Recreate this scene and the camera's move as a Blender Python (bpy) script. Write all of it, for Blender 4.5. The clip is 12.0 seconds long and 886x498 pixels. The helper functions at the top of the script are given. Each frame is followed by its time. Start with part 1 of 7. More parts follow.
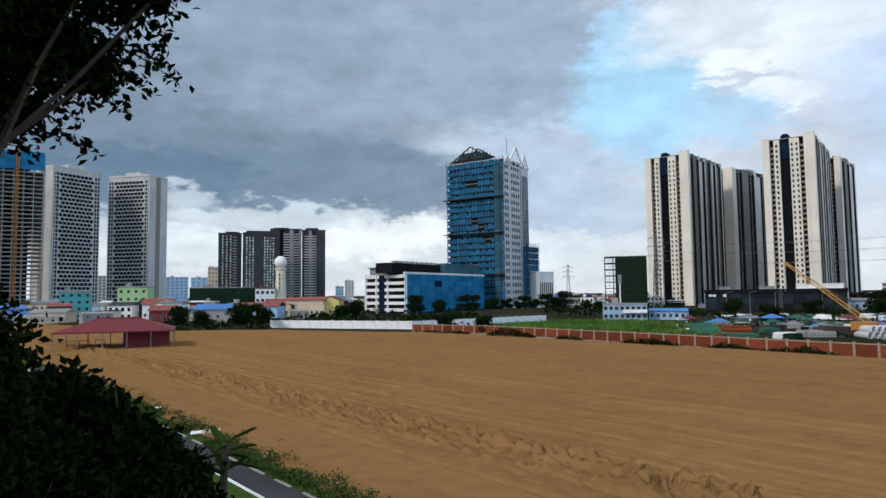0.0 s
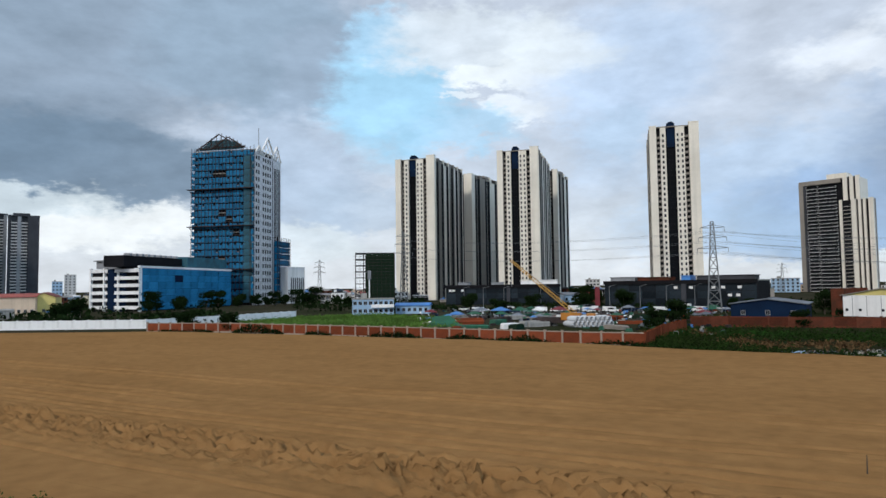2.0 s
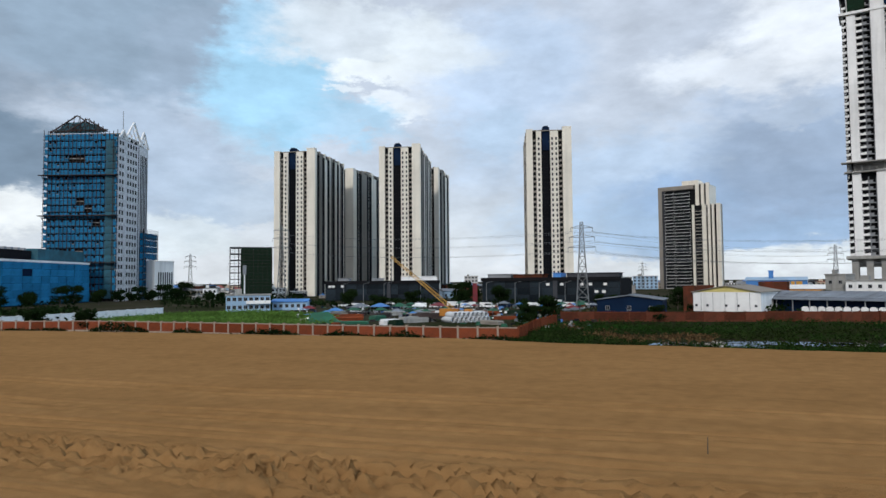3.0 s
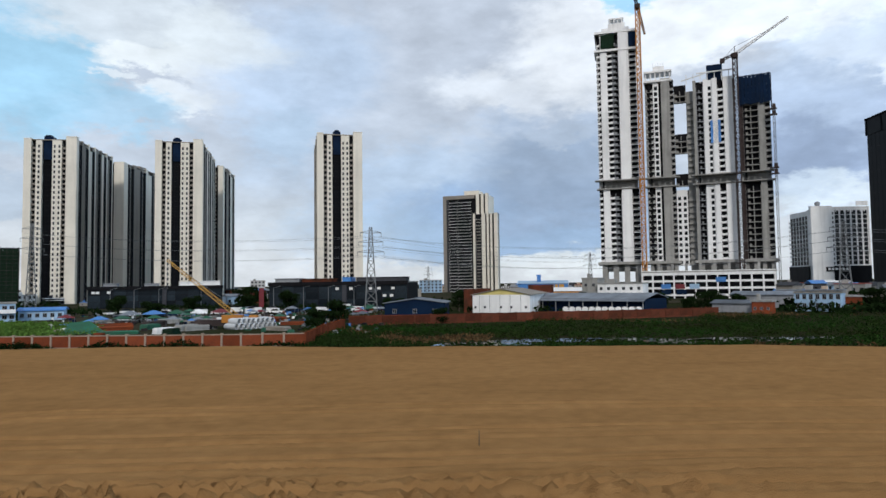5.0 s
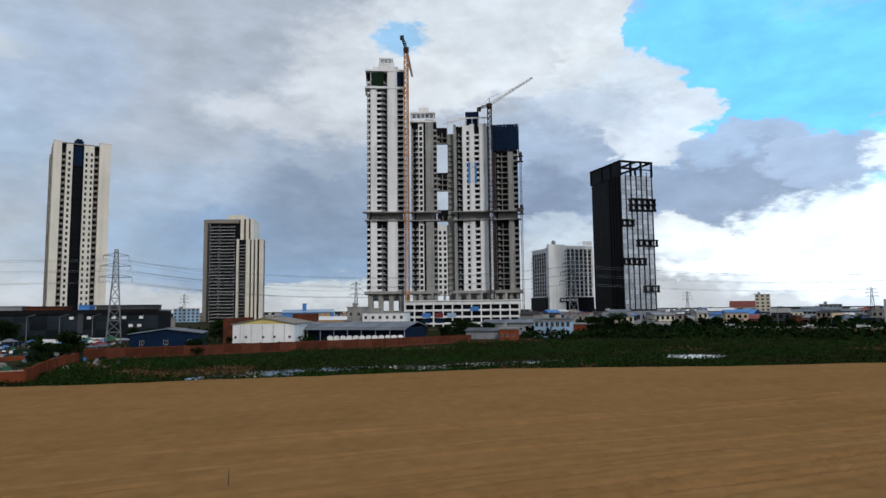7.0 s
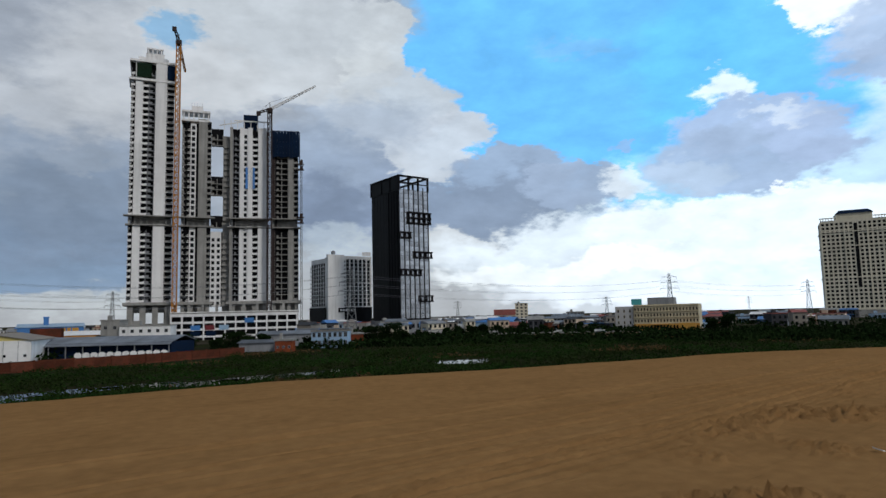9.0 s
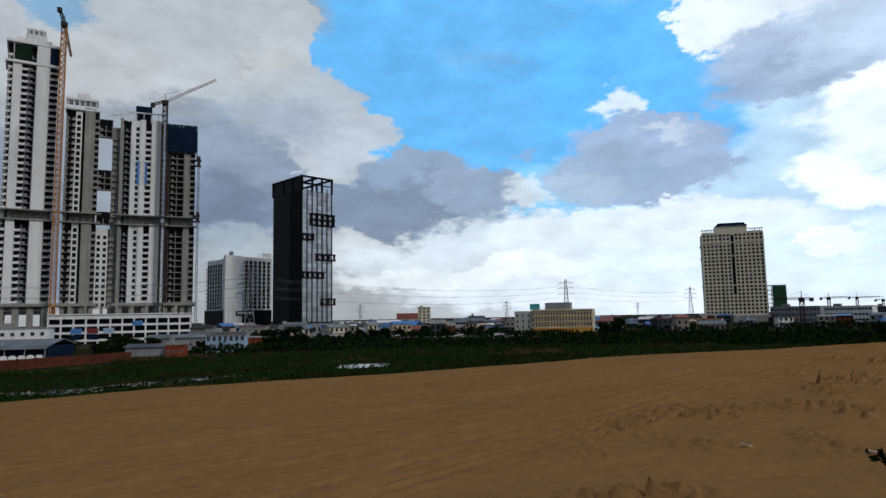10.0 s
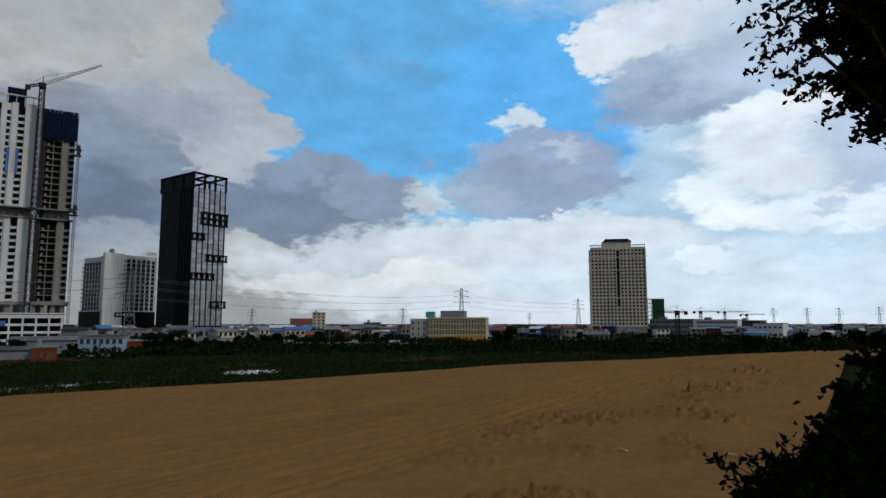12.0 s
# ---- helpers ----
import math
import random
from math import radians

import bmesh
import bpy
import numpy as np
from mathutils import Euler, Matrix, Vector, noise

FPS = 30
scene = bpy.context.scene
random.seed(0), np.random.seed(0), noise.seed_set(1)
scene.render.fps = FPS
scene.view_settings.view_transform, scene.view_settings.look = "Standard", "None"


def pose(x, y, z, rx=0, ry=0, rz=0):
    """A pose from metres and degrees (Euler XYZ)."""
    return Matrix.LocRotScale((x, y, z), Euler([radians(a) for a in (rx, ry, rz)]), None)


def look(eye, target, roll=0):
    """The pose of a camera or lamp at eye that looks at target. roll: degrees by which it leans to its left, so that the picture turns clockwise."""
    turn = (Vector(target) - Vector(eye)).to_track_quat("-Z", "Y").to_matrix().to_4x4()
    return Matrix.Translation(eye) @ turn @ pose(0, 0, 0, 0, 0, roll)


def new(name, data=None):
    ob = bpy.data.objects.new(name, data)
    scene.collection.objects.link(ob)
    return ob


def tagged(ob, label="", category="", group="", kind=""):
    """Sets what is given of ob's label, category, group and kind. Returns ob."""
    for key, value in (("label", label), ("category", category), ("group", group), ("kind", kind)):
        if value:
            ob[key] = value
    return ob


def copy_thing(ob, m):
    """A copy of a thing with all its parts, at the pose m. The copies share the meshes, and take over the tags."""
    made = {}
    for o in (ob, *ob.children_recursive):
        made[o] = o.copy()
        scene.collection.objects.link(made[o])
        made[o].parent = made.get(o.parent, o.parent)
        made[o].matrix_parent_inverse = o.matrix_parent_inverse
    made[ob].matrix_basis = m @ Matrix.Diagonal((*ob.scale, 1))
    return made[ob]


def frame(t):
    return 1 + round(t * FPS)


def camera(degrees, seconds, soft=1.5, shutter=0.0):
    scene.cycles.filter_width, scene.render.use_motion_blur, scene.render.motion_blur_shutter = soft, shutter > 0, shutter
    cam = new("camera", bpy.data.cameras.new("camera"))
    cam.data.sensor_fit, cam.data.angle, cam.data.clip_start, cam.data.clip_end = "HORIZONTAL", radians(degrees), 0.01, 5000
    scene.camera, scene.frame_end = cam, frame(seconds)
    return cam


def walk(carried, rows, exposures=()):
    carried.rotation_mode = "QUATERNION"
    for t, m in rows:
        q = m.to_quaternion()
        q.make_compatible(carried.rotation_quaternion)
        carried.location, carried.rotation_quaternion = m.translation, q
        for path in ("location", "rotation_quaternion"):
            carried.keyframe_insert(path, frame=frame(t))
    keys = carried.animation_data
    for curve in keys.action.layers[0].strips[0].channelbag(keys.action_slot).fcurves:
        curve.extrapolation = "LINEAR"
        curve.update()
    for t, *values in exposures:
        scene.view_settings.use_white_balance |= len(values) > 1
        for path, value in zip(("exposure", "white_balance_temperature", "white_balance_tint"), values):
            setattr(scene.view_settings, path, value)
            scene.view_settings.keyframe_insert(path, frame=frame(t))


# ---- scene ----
# camera: turned by hand on the spot, held out from the body; seconds, yaw, pitch, roll
cam = camera(68.6, 12.0)
EYE, ARM = 8.0, 0.9
ROWS = [
    (0.0, 0.02, 3.93, 0.69),
    (0.5, -4.18, 4.06, 1.01),
    (1.0, -10.31, 3.82, 1.00),
    (1.5, -16.59, 3.39, 0.85),
    (2.0, -21.60, 3.26, 0.77),
    (2.5, -27.30, 3.23, 0.63),
    (3.0, -32.08, 2.80, 0.49),
    (5.0, -50.43, 2.98, 0.76),
    (5.5, -55.30, 3.30, 0.78),
    (6.0, -60.49, 3.97, 0.56),
    (6.5, -65.78, 4.92, 0.49),
    (7.0, -70.77, 5.27, 0.63),
    (9.0, -90.01, 5.82, 1.37),
    (9.5, -94.12, 5.65, 1.32),
    (10.0, -98.52, 5.97, 1.10),
    (10.5, -102.69, 6.24, 0.74),
    (11.0, -104.68, 6.44, 0.38),
    (11.5, -106.11, 6.56, 0.25),
    (12.0, -107.62, 6.48, 0.04),
]
EXPOSURES = [(0.0, 0.0), (3.0, -0.05), (5.5, -0.15), (6.5, -0.32), (7.2, -0.45), (8.8, -0.72), (9.5, -0.82), (10.5, -1.05), (12.0, -1.25)]
walk(cam, [(t, pose(-ARM * math.sin(radians(y)), ARM * math.cos(radians(y)) - ARM, EYE, 90 + p, r, y)) for t, y, p, r in ROWS], EXPOSURES)

# world: blue sky with banks of cloud; azimuth (clockwise from +y), elevation, half widths in degrees, colour, cover, softness of the rim
CLOUD_KEYS = ("az", "el", "waz", "wel", "r", "g", "b", "cover", "soft")
CLOUDS = [
    (-20.9, 18.6, 22.4, 11.2, 0.20, 0.28, 0.38, 0.95, 0.35),
    (-4.0, 22.3, 20.5, 8.5, 0.34, 0.44, 0.57, 0.90, 0.40),
    (-11.0, 9.4, 17.9, 3.6, 0.19, 0.28, 0.39, 0.90, 0.35),
    (-25.9, 10.1, 9.4, 2.4, 0.15, 0.24, 0.35, 0.90, 0.30),
    (-17.8, 22.8, 12.0, 5.1, 0.28, 0.38, 0.50, 0.60, 0.60),
    (6.1, 19.8, 9.5, 5.5, 0.33, 0.45, 0.59, 0.90, 0.35),
    (11.1, 18.6, 4.4, 3.7, 0.35, 0.46, 0.60, 0.90, 0.30),
    (8.9, 9.2, 5.9, 5.8, 0.47, 0.61, 0.80, 0.70, 0.50),
    (14.8, 7.0, 5.1, 1.7, 0.47, 0.60, 0.76, 0.60, 0.40),
    (-5.2, 4.8, 7.4, 2.2, 0.94, 1.00, 1.03, 0.90, 0.35),
    (9.7, 4.3, 4.4, 2.0, 0.81, 0.91, 0.97, 0.70, 0.40),
    (-14.8, 6.9, 10.2, 1.1, 0.71, 0.82, 0.89, 0.80, 0.50),
    (-21.6, 4.4, 5.6, 1.4, 0.82, 0.93, 0.99, 0.70, 0.50),
    (-22.1, 8.6, 2.6, 1.0, 0.67, 0.77, 0.85, 0.70, 0.50),
    (17.7, 16.7, 5.1, 5.4, 0.42, 0.74, 1.00, 0.95, 0.50),
    (16.7, 21.7, 3.3, 1.7, 0.45, 0.74, 1.00, 0.80, 0.50),
    (25.2, 21.3, 8.4, 2.5, 0.76, 0.86, 0.96, 0.90, 0.40),
    (27.1, 18.3, 5.2, 1.5, 0.89, 0.98, 1.05, 0.95, 0.30),
    (28.2, 14.7, 3.2, 1.4, 0.86, 0.95, 1.04, 0.90, 0.30),
    (23.5, 16.1, 1.7, 0.6, 0.84, 0.94, 1.03, 0.80, 0.40),
    (24.0, 13.3, 4.6, 1.3, 0.46, 0.77, 1.04, 0.70, 0.60),
    (33.6, 17.7, 5.3, 3.5, 0.75, 0.84, 0.96, 0.90, 0.50),
    (35.5, 13.0, 3.0, 4.7, 0.54, 0.68, 0.87, 0.70, 0.60),
    (38.1, 17.9, 6.9, 4.9, 0.56, 0.72, 0.95, 0.80, 0.60),
    (36.8, 12.8, 2.7, 2.5, 0.52, 0.69, 0.90, 0.80, 0.50),
    (30.2, 20.1, 5.4, 2.1, 0.87, 0.97, 1.05, 0.70, 0.60),
    (58.4, 16.5, 7.5, 2.1, 0.85, 0.93, 1.03, 0.80, 0.60),
    (60.3, 11.7, 6.5, 2.9, 0.62, 0.75, 0.94, 0.80, 0.50),
    (48.2, 8.8, 9.3, 3.4, 0.51, 0.68, 0.91, 0.70, 0.60),
    (57.7, 5.3, 12.8, 3.7, 0.34, 0.50, 0.75, 0.90, 0.50),
    (46.2, 4.4, 8.7, 2.2, 0.47, 0.65, 0.87, 0.60, 0.60),
    (59.6, 3.0, 12.7, 1.7, 0.37, 0.54, 0.77, 0.60, 0.60),
    (58.6, 1.4, 9.8, 0.9, 0.84, 0.91, 0.95, 0.80, 0.60),
    (84.5, 16.3, 5.8, 2.5, 0.67, 0.86, 1.11, 0.80, 0.50),
    (83.9, 11.3, 7.0, 3.4, 0.51, 0.66, 0.91, 0.90, 0.50),
    (82.6, 8.4, 6.3, 2.0, 0.42, 0.55, 0.79, 0.90, 0.50),
    (81.7, 6.5, 5.2, 1.0, 0.95, 1.05, 1.12, 0.80, 0.50),
    (60.8, 15.8, 2.9, 2.8, 0.72, 0.80, 0.91, 0.80, 0.50),
    (61.0, 9.3, 6.4, 5.0, 0.34, 0.45, 0.62, 0.90, 0.50),
    (61.6, 12.7, 3.3, 0.8, 0.50, 0.60, 0.74, 0.60, 0.60),
    (100.6, 20.6, 16.3, 10.5, 0.27, 0.97, 1.85, 0.97, 0.18),
    (117.3, 19.2, 10.0, 7.7, 0.26, 1.02, 2.05, 0.97, 0.30),
    (109.5, 10.4, 5.6, 2.4, 0.50, 1.30, 2.05, 0.90, 0.40),
    (72.3, 22.0, 6.7, 4.7, 0.98, 1.06, 1.14, 0.95, 0.30),
    (79.3, 23.1, 6.3, 4.8, 0.97, 1.06, 1.15, 0.95, 0.16),
    (83.7, 23.0, 3.5, 3.6, 1.08, 1.18, 1.26, 0.95, 0.12),
    (75.5, 24.9, 10.6, 3.0, 0.90, 1.00, 1.10, 0.80, 0.40),
    (64.5, 20.5, 6.0, 4.5, 0.95, 1.02, 1.10, 0.75, 0.60),
    (68.4, 23.2, 2.1, 1.2, 0.32, 0.71, 1.14, 0.80, 0.50),
    (85.7, 18.0, 5.5, 3.5, 0.98, 1.09, 1.20, 0.95, 0.15),
    (89.7, 14.7, 4.5, 2.7, 1.02, 1.14, 1.28, 0.95, 0.15),
    (83.2, 16.5, 6.4, 2.6, 0.68, 0.82, 1.02, 0.80, 0.50),
    (78.9, 12.5, 6.1, 3.3, 0.51, 0.65, 0.87, 0.80, 0.50),
    (96.7, 12.1, 5.5, 2.2, 0.56, 0.73, 1.00, 0.95, 0.20),
    (93.6, 9.7, 9.5, 2.4, 0.43, 0.57, 0.80, 0.95, 0.30),
    (102.2, 10.2, 4.7, 1.9, 0.59, 0.77, 1.06, 0.95, 0.20),
    (79.3, 9.2, 6.1, 2.9, 0.35, 0.46, 0.66, 0.90, 0.40),
    (81.2, 6.6, 5.2, 1.5, 0.75, 0.90, 1.05, 0.70, 0.50),
    (91.6, 6.2, 4.5, 1.2, 1.15, 1.25, 1.33, 0.80, 0.40),
    (106.6, 10.4, 2.4, 1.1, 1.38, 1.57, 1.74, 0.80, 0.40),
    (114.5, 17.6, 2.3, 1.4, 1.63, 1.85, 2.03, 0.85, 0.35),
    (116.5, 14.4, 6.5, 2.2, 0.74, 0.98, 1.40, 0.95, 0.22),
    (115.9, 11.8, 7.0, 2.2, 0.66, 0.88, 1.24, 0.95, 0.25),
    (120.7, 13.0, 2.9, 2.0, 0.73, 0.96, 1.38, 0.90, 0.30),
    (111.8, 10.7, 2.8, 1.3, 0.82, 1.06, 1.39, 0.80, 0.40),
    (118.3, 14.9, 2.5, 0.6, 1.27, 1.47, 1.70, 0.60, 0.60),
    (106.0, 13.7, 1.0, 0.4, 0.51, 0.88, 1.45, 0.80, 0.40),
    (102.7, 22.3, 3.0, 0.6, 0.42, 0.95, 1.62, 0.50, 0.60),
    (116.5, 6.6, 13.2, 2.8, 1.65, 1.86, 2.05, 0.90, 0.22),
    (102.5, 5.0, 12.5, 2.7, 1.50, 1.72, 1.92, 0.80, 0.40),
    (104.9, 3.9, 6.2, 1.1, 1.90, 2.05, 2.15, 0.80, 0.40),
    (96.0, 3.2, 7.4, 1.1, 1.60, 1.75, 1.85, 0.80, 0.40),
    (109.5, 1.8, 15.0, 1.2, 1.65, 1.85, 2.05, 0.70, 0.50),
    (128.4, 23.4, 8.2, 3.2, 1.54, 1.74, 1.96, 0.95, 0.15),
    (122.7, 23.4, 2.9, 2.2, 1.63, 1.84, 2.03, 0.95, 0.14),
    (130.0, 20.1, 7.5, 2.6, 0.82, 1.05, 1.43, 0.95, 0.25),
    (128.1, 17.9, 5.9, 1.6, 0.69, 0.91, 1.28, 0.90, 0.30),
    (134.0, 21.6, 6.3, 4.2, 1.11, 1.40, 1.78, 0.80, 0.40),
    (137.2, 13.9, 7.0, 3.4, 1.75, 1.99, 2.22, 0.95, 0.25),
    (135.3, 15.9, 4.4, 1.3, 1.98, 2.20, 2.38, 0.80, 0.40),
    (130.4, 10.1, 2.7, 2.1, 2.04, 2.25, 2.38, 0.80, 0.45),
    (132.1, 8.7, 2.3, 1.4, 2.07, 2.27, 2.41, 0.70, 0.50),
    (140.8, 12.1, 3.6, 3.7, 1.01, 1.30, 1.75, 0.80, 0.50),
    (137.7, 8.7, 6.1, 1.7, 1.98, 2.22, 2.42, 0.80, 0.40),
    (137.7, 8.9, 1.5, 0.4, 1.14, 1.49, 1.91, 0.70, 0.50),
    (129.8, 4.7, 2.4, 0.9, 2.07, 2.26, 2.37, 0.95, 0.30),
    (118.8, 4.0, 1.9, 0.6, 1.82, 2.02, 2.14, 0.70, 0.50),
    (137.8, 3.9, 6.7, 3.0, 1.52, 1.94, 2.32, 0.70, 0.60),
    (125.3, 4.3, 15.6, 1.9, 1.54, 1.86, 2.13, 0.50, 0.60),
    (118.4, 9.8, 0.9, 0.6, 1.73, 1.92, 2.08, 0.80, 0.40),
]
SUN_AZ, SUN_EL = 232.0, 38.0


def build_world():
    world = bpy.data.worlds.new("sky")
    scene.world = world
    world.use_nodes = True
    nt = world.node_tree
    nt.nodes.clear()
    nd = lambda kind: nt.nodes.new(kind)

    def math_node(op, a, b=None, clamp=False):
        m = nd("ShaderNodeMath")
        m.operation, m.use_clamp = op, clamp
        for i, v in enumerate((a, b)):
            if v is None:
                continue
            if isinstance(v, (int, float)):
                m.inputs[i].default_value = v
            else:
                nt.links.new(v, m.inputs[i])
        return m.outputs[0]

    def mix(fac, a, b):
        m = nd("ShaderNodeMix")
        m.data_type = "RGBA"
        for sock, v in ((m.inputs[0], fac), (m.inputs[6], a), (m.inputs[7], b)):
            if isinstance(v, (int, float)):
                sock.default_value = v
            elif isinstance(v, tuple):
                sock.default_value = (*v, 1)
            else:
                nt.links.new(v, sock)
        return m.outputs[2]

    def vec(op, a, b):
        m = nd("ShaderNodeVectorMath")
        m.operation = op
        for i, v in enumerate((a, b)):
            if isinstance(v, tuple):
                m.inputs[i].default_value = v
            elif v is not None:
                nt.links.new(v, m.inputs[i])
        return m.outputs[1] if op == "LENGTH" else m.outputs[0]

    def fbm(scale, detail, source):
        n = nd("ShaderNodeTexNoise")
        n.inputs["Scale"].default_value, n.inputs["Detail"].default_value, n.inputs["Roughness"].default_value = scale, detail, 0.58
        nt.links.new(source, n.inputs["Vector"])
        return n

    coord = nd("ShaderNodeTexCoord").outputs["Generated"]
    sep = nd("ShaderNodeSeparateXYZ")
    nt.links.new(coord, sep.inputs[0])
    az = math_node("MULTIPLY", math_node("ARCTAN2", sep.outputs[0], sep.outputs[1]), 57.2958)
    el = math_node("MULTIPLY", math_node("ARCSINE", sep.outputs[2]), 57.2958)
    flat = nd("ShaderNodeCombineXYZ")
    nt.links.new(az, flat.inputs[0])
    nt.links.new(el, flat.inputs[1])
    # clouds flatten towards the horizon
    squash = vec("MULTIPLY", coord, (1.0, 1.0, 2.2))
    big = fbm(4.5, 5.0, squash)
    fine = fbm(17.0, 7.0, squash)
    warp = vec("ADD", vec("MULTIPLY", vec("SUBTRACT", big.outputs["Color"], (0.5, 0.5, 0.5)), (9.0, 5.5, 0.0)),
               vec("MULTIPLY", vec("SUBTRACT", fine.outputs["Color"], (0.5, 0.5, 0.5)), (5.0, 3.6, 0.0)))
    crisp = fbm(46.0, 6.0, squash)
    warp = vec("ADD", warp, vec("MULTIPLY", vec("SUBTRACT", crisp.outputs["Color"], (0.5, 0.5, 0.5)), (2.6, 2.0, 0.0)))
    place = vec("ADD", flat.outputs[0], warp)

    sky = nd("ShaderNodeTexSky")
    sky.sky_type, sky.sun_disc = "NISHITA", False
    sky.sun_elevation, sky.sun_rotation = radians(SUN_EL), radians(SUN_AZ)
    dim = nd("ShaderNodeVectorMath")
    dim.operation = "SCALE"
    dim.inputs[3].default_value = 0.1
    nt.links.new(sky.outputs[0], dim.inputs[0])
    # a high sheet of thin cloud over all of it
    clear = nd("ShaderNodeMapRange")
    clear.interpolation_type = "SMOOTHSTEP"
    clear.inputs[1].default_value, clear.inputs[2].default_value = 90.0, 120.0
    nt.links.new(az, clear.inputs[0])
    col = mix(0.82, dim.outputs[0], mix(clear.outputs[0], (0.66, 0.74, 0.86), (1.15, 1.65, 2.15)))
    haze = nd("ShaderNodeMapRange")
    haze.interpolation_type = "SMOOTHSTEP"
    haze.inputs[1].default_value, haze.inputs[2].default_value, haze.inputs[3].default_value, haze.inputs[4].default_value = 9.0, -1.0, 0.0, 0.85
    nt.links.new(el, haze.inputs[0])
    col = mix(haze.outputs[0], col, mix(clear.outputs[0], (0.76, 0.81, 0.86), (1.75, 1.95, 2.15)))
    # heavier grey cloud added overhead, above the view, to dim light on the ground
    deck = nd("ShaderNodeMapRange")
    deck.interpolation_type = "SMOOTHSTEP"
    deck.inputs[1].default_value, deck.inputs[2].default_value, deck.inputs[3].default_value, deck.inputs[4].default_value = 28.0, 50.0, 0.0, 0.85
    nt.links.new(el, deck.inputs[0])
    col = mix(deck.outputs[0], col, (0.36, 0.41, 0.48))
    for row in CLOUDS:
        c = dict(zip(CLOUD_KEYS, row))
        d = vec("LENGTH", vec("MULTIPLY", vec("SUBTRACT", place, (c["az"], c["el"], 0.0)), (1 / c["waz"], 1 / c["wel"], 0.0)), None)
        m = nd("ShaderNodeMapRange")
        m.interpolation_type = "SMOOTHSTEP"
        m.inputs[1].default_value, m.inputs[2].default_value, m.inputs[3].default_value, m.inputs[4].default_value = 1 + c["soft"] * 0.75, 1 - c["soft"] * 0.75, 0.0, c["cover"]
        nt.links.new(d, m.inputs[0])
        col = mix(m.outputs[0], col, (c["r"], c["g"], c["b"]))
    mottle = nd("ShaderNodeMapRange")
    mottle.inputs[1].default_value, mottle.inputs[2].default_value, mottle.inputs[3].default_value, mottle.inputs[4].default_value = 0.3, 0.7, 0.9, 1.1
    nt.links.new(fine.outputs["Fac"], mottle.inputs[0])
    billow = nd("ShaderNodeMapRange")
    billow.inputs[1].default_value, billow.inputs[2].default_value, billow.inputs[3].default_value, billow.inputs[4].default_value = 0.3, 0.7, 0.93, 1.07
    nt.links.new(fbm(9.0, 6.0, squash).outputs["Fac"], billow.inputs[0])
    gain = nd("ShaderNodeVectorMath")
    gain.operation = "SCALE"
    nt.links.new(col, gain.inputs[0])
    nt.links.new(math_node("MULTIPLY", mottle.outputs[0], billow.outputs[0]), gain.inputs[3])
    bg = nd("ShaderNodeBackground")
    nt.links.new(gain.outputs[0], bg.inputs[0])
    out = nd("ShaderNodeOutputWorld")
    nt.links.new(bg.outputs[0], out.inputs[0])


build_world()
sun = new("sun", bpy.data.lights.new("sun", "SUN"))
sun.data.energy, sun.data.angle, sun.data.color = 2.0, radians(9), (1.0, 0.95, 0.88)
_a, _e = radians(SUN_AZ), radians(SUN_EL)
sun.matrix_world = look((math.sin(_a) * math.cos(_e) * 50, math.cos(_a) * math.cos(_e) * 50, math.sin(_e) * 50), (0, 0, 0))

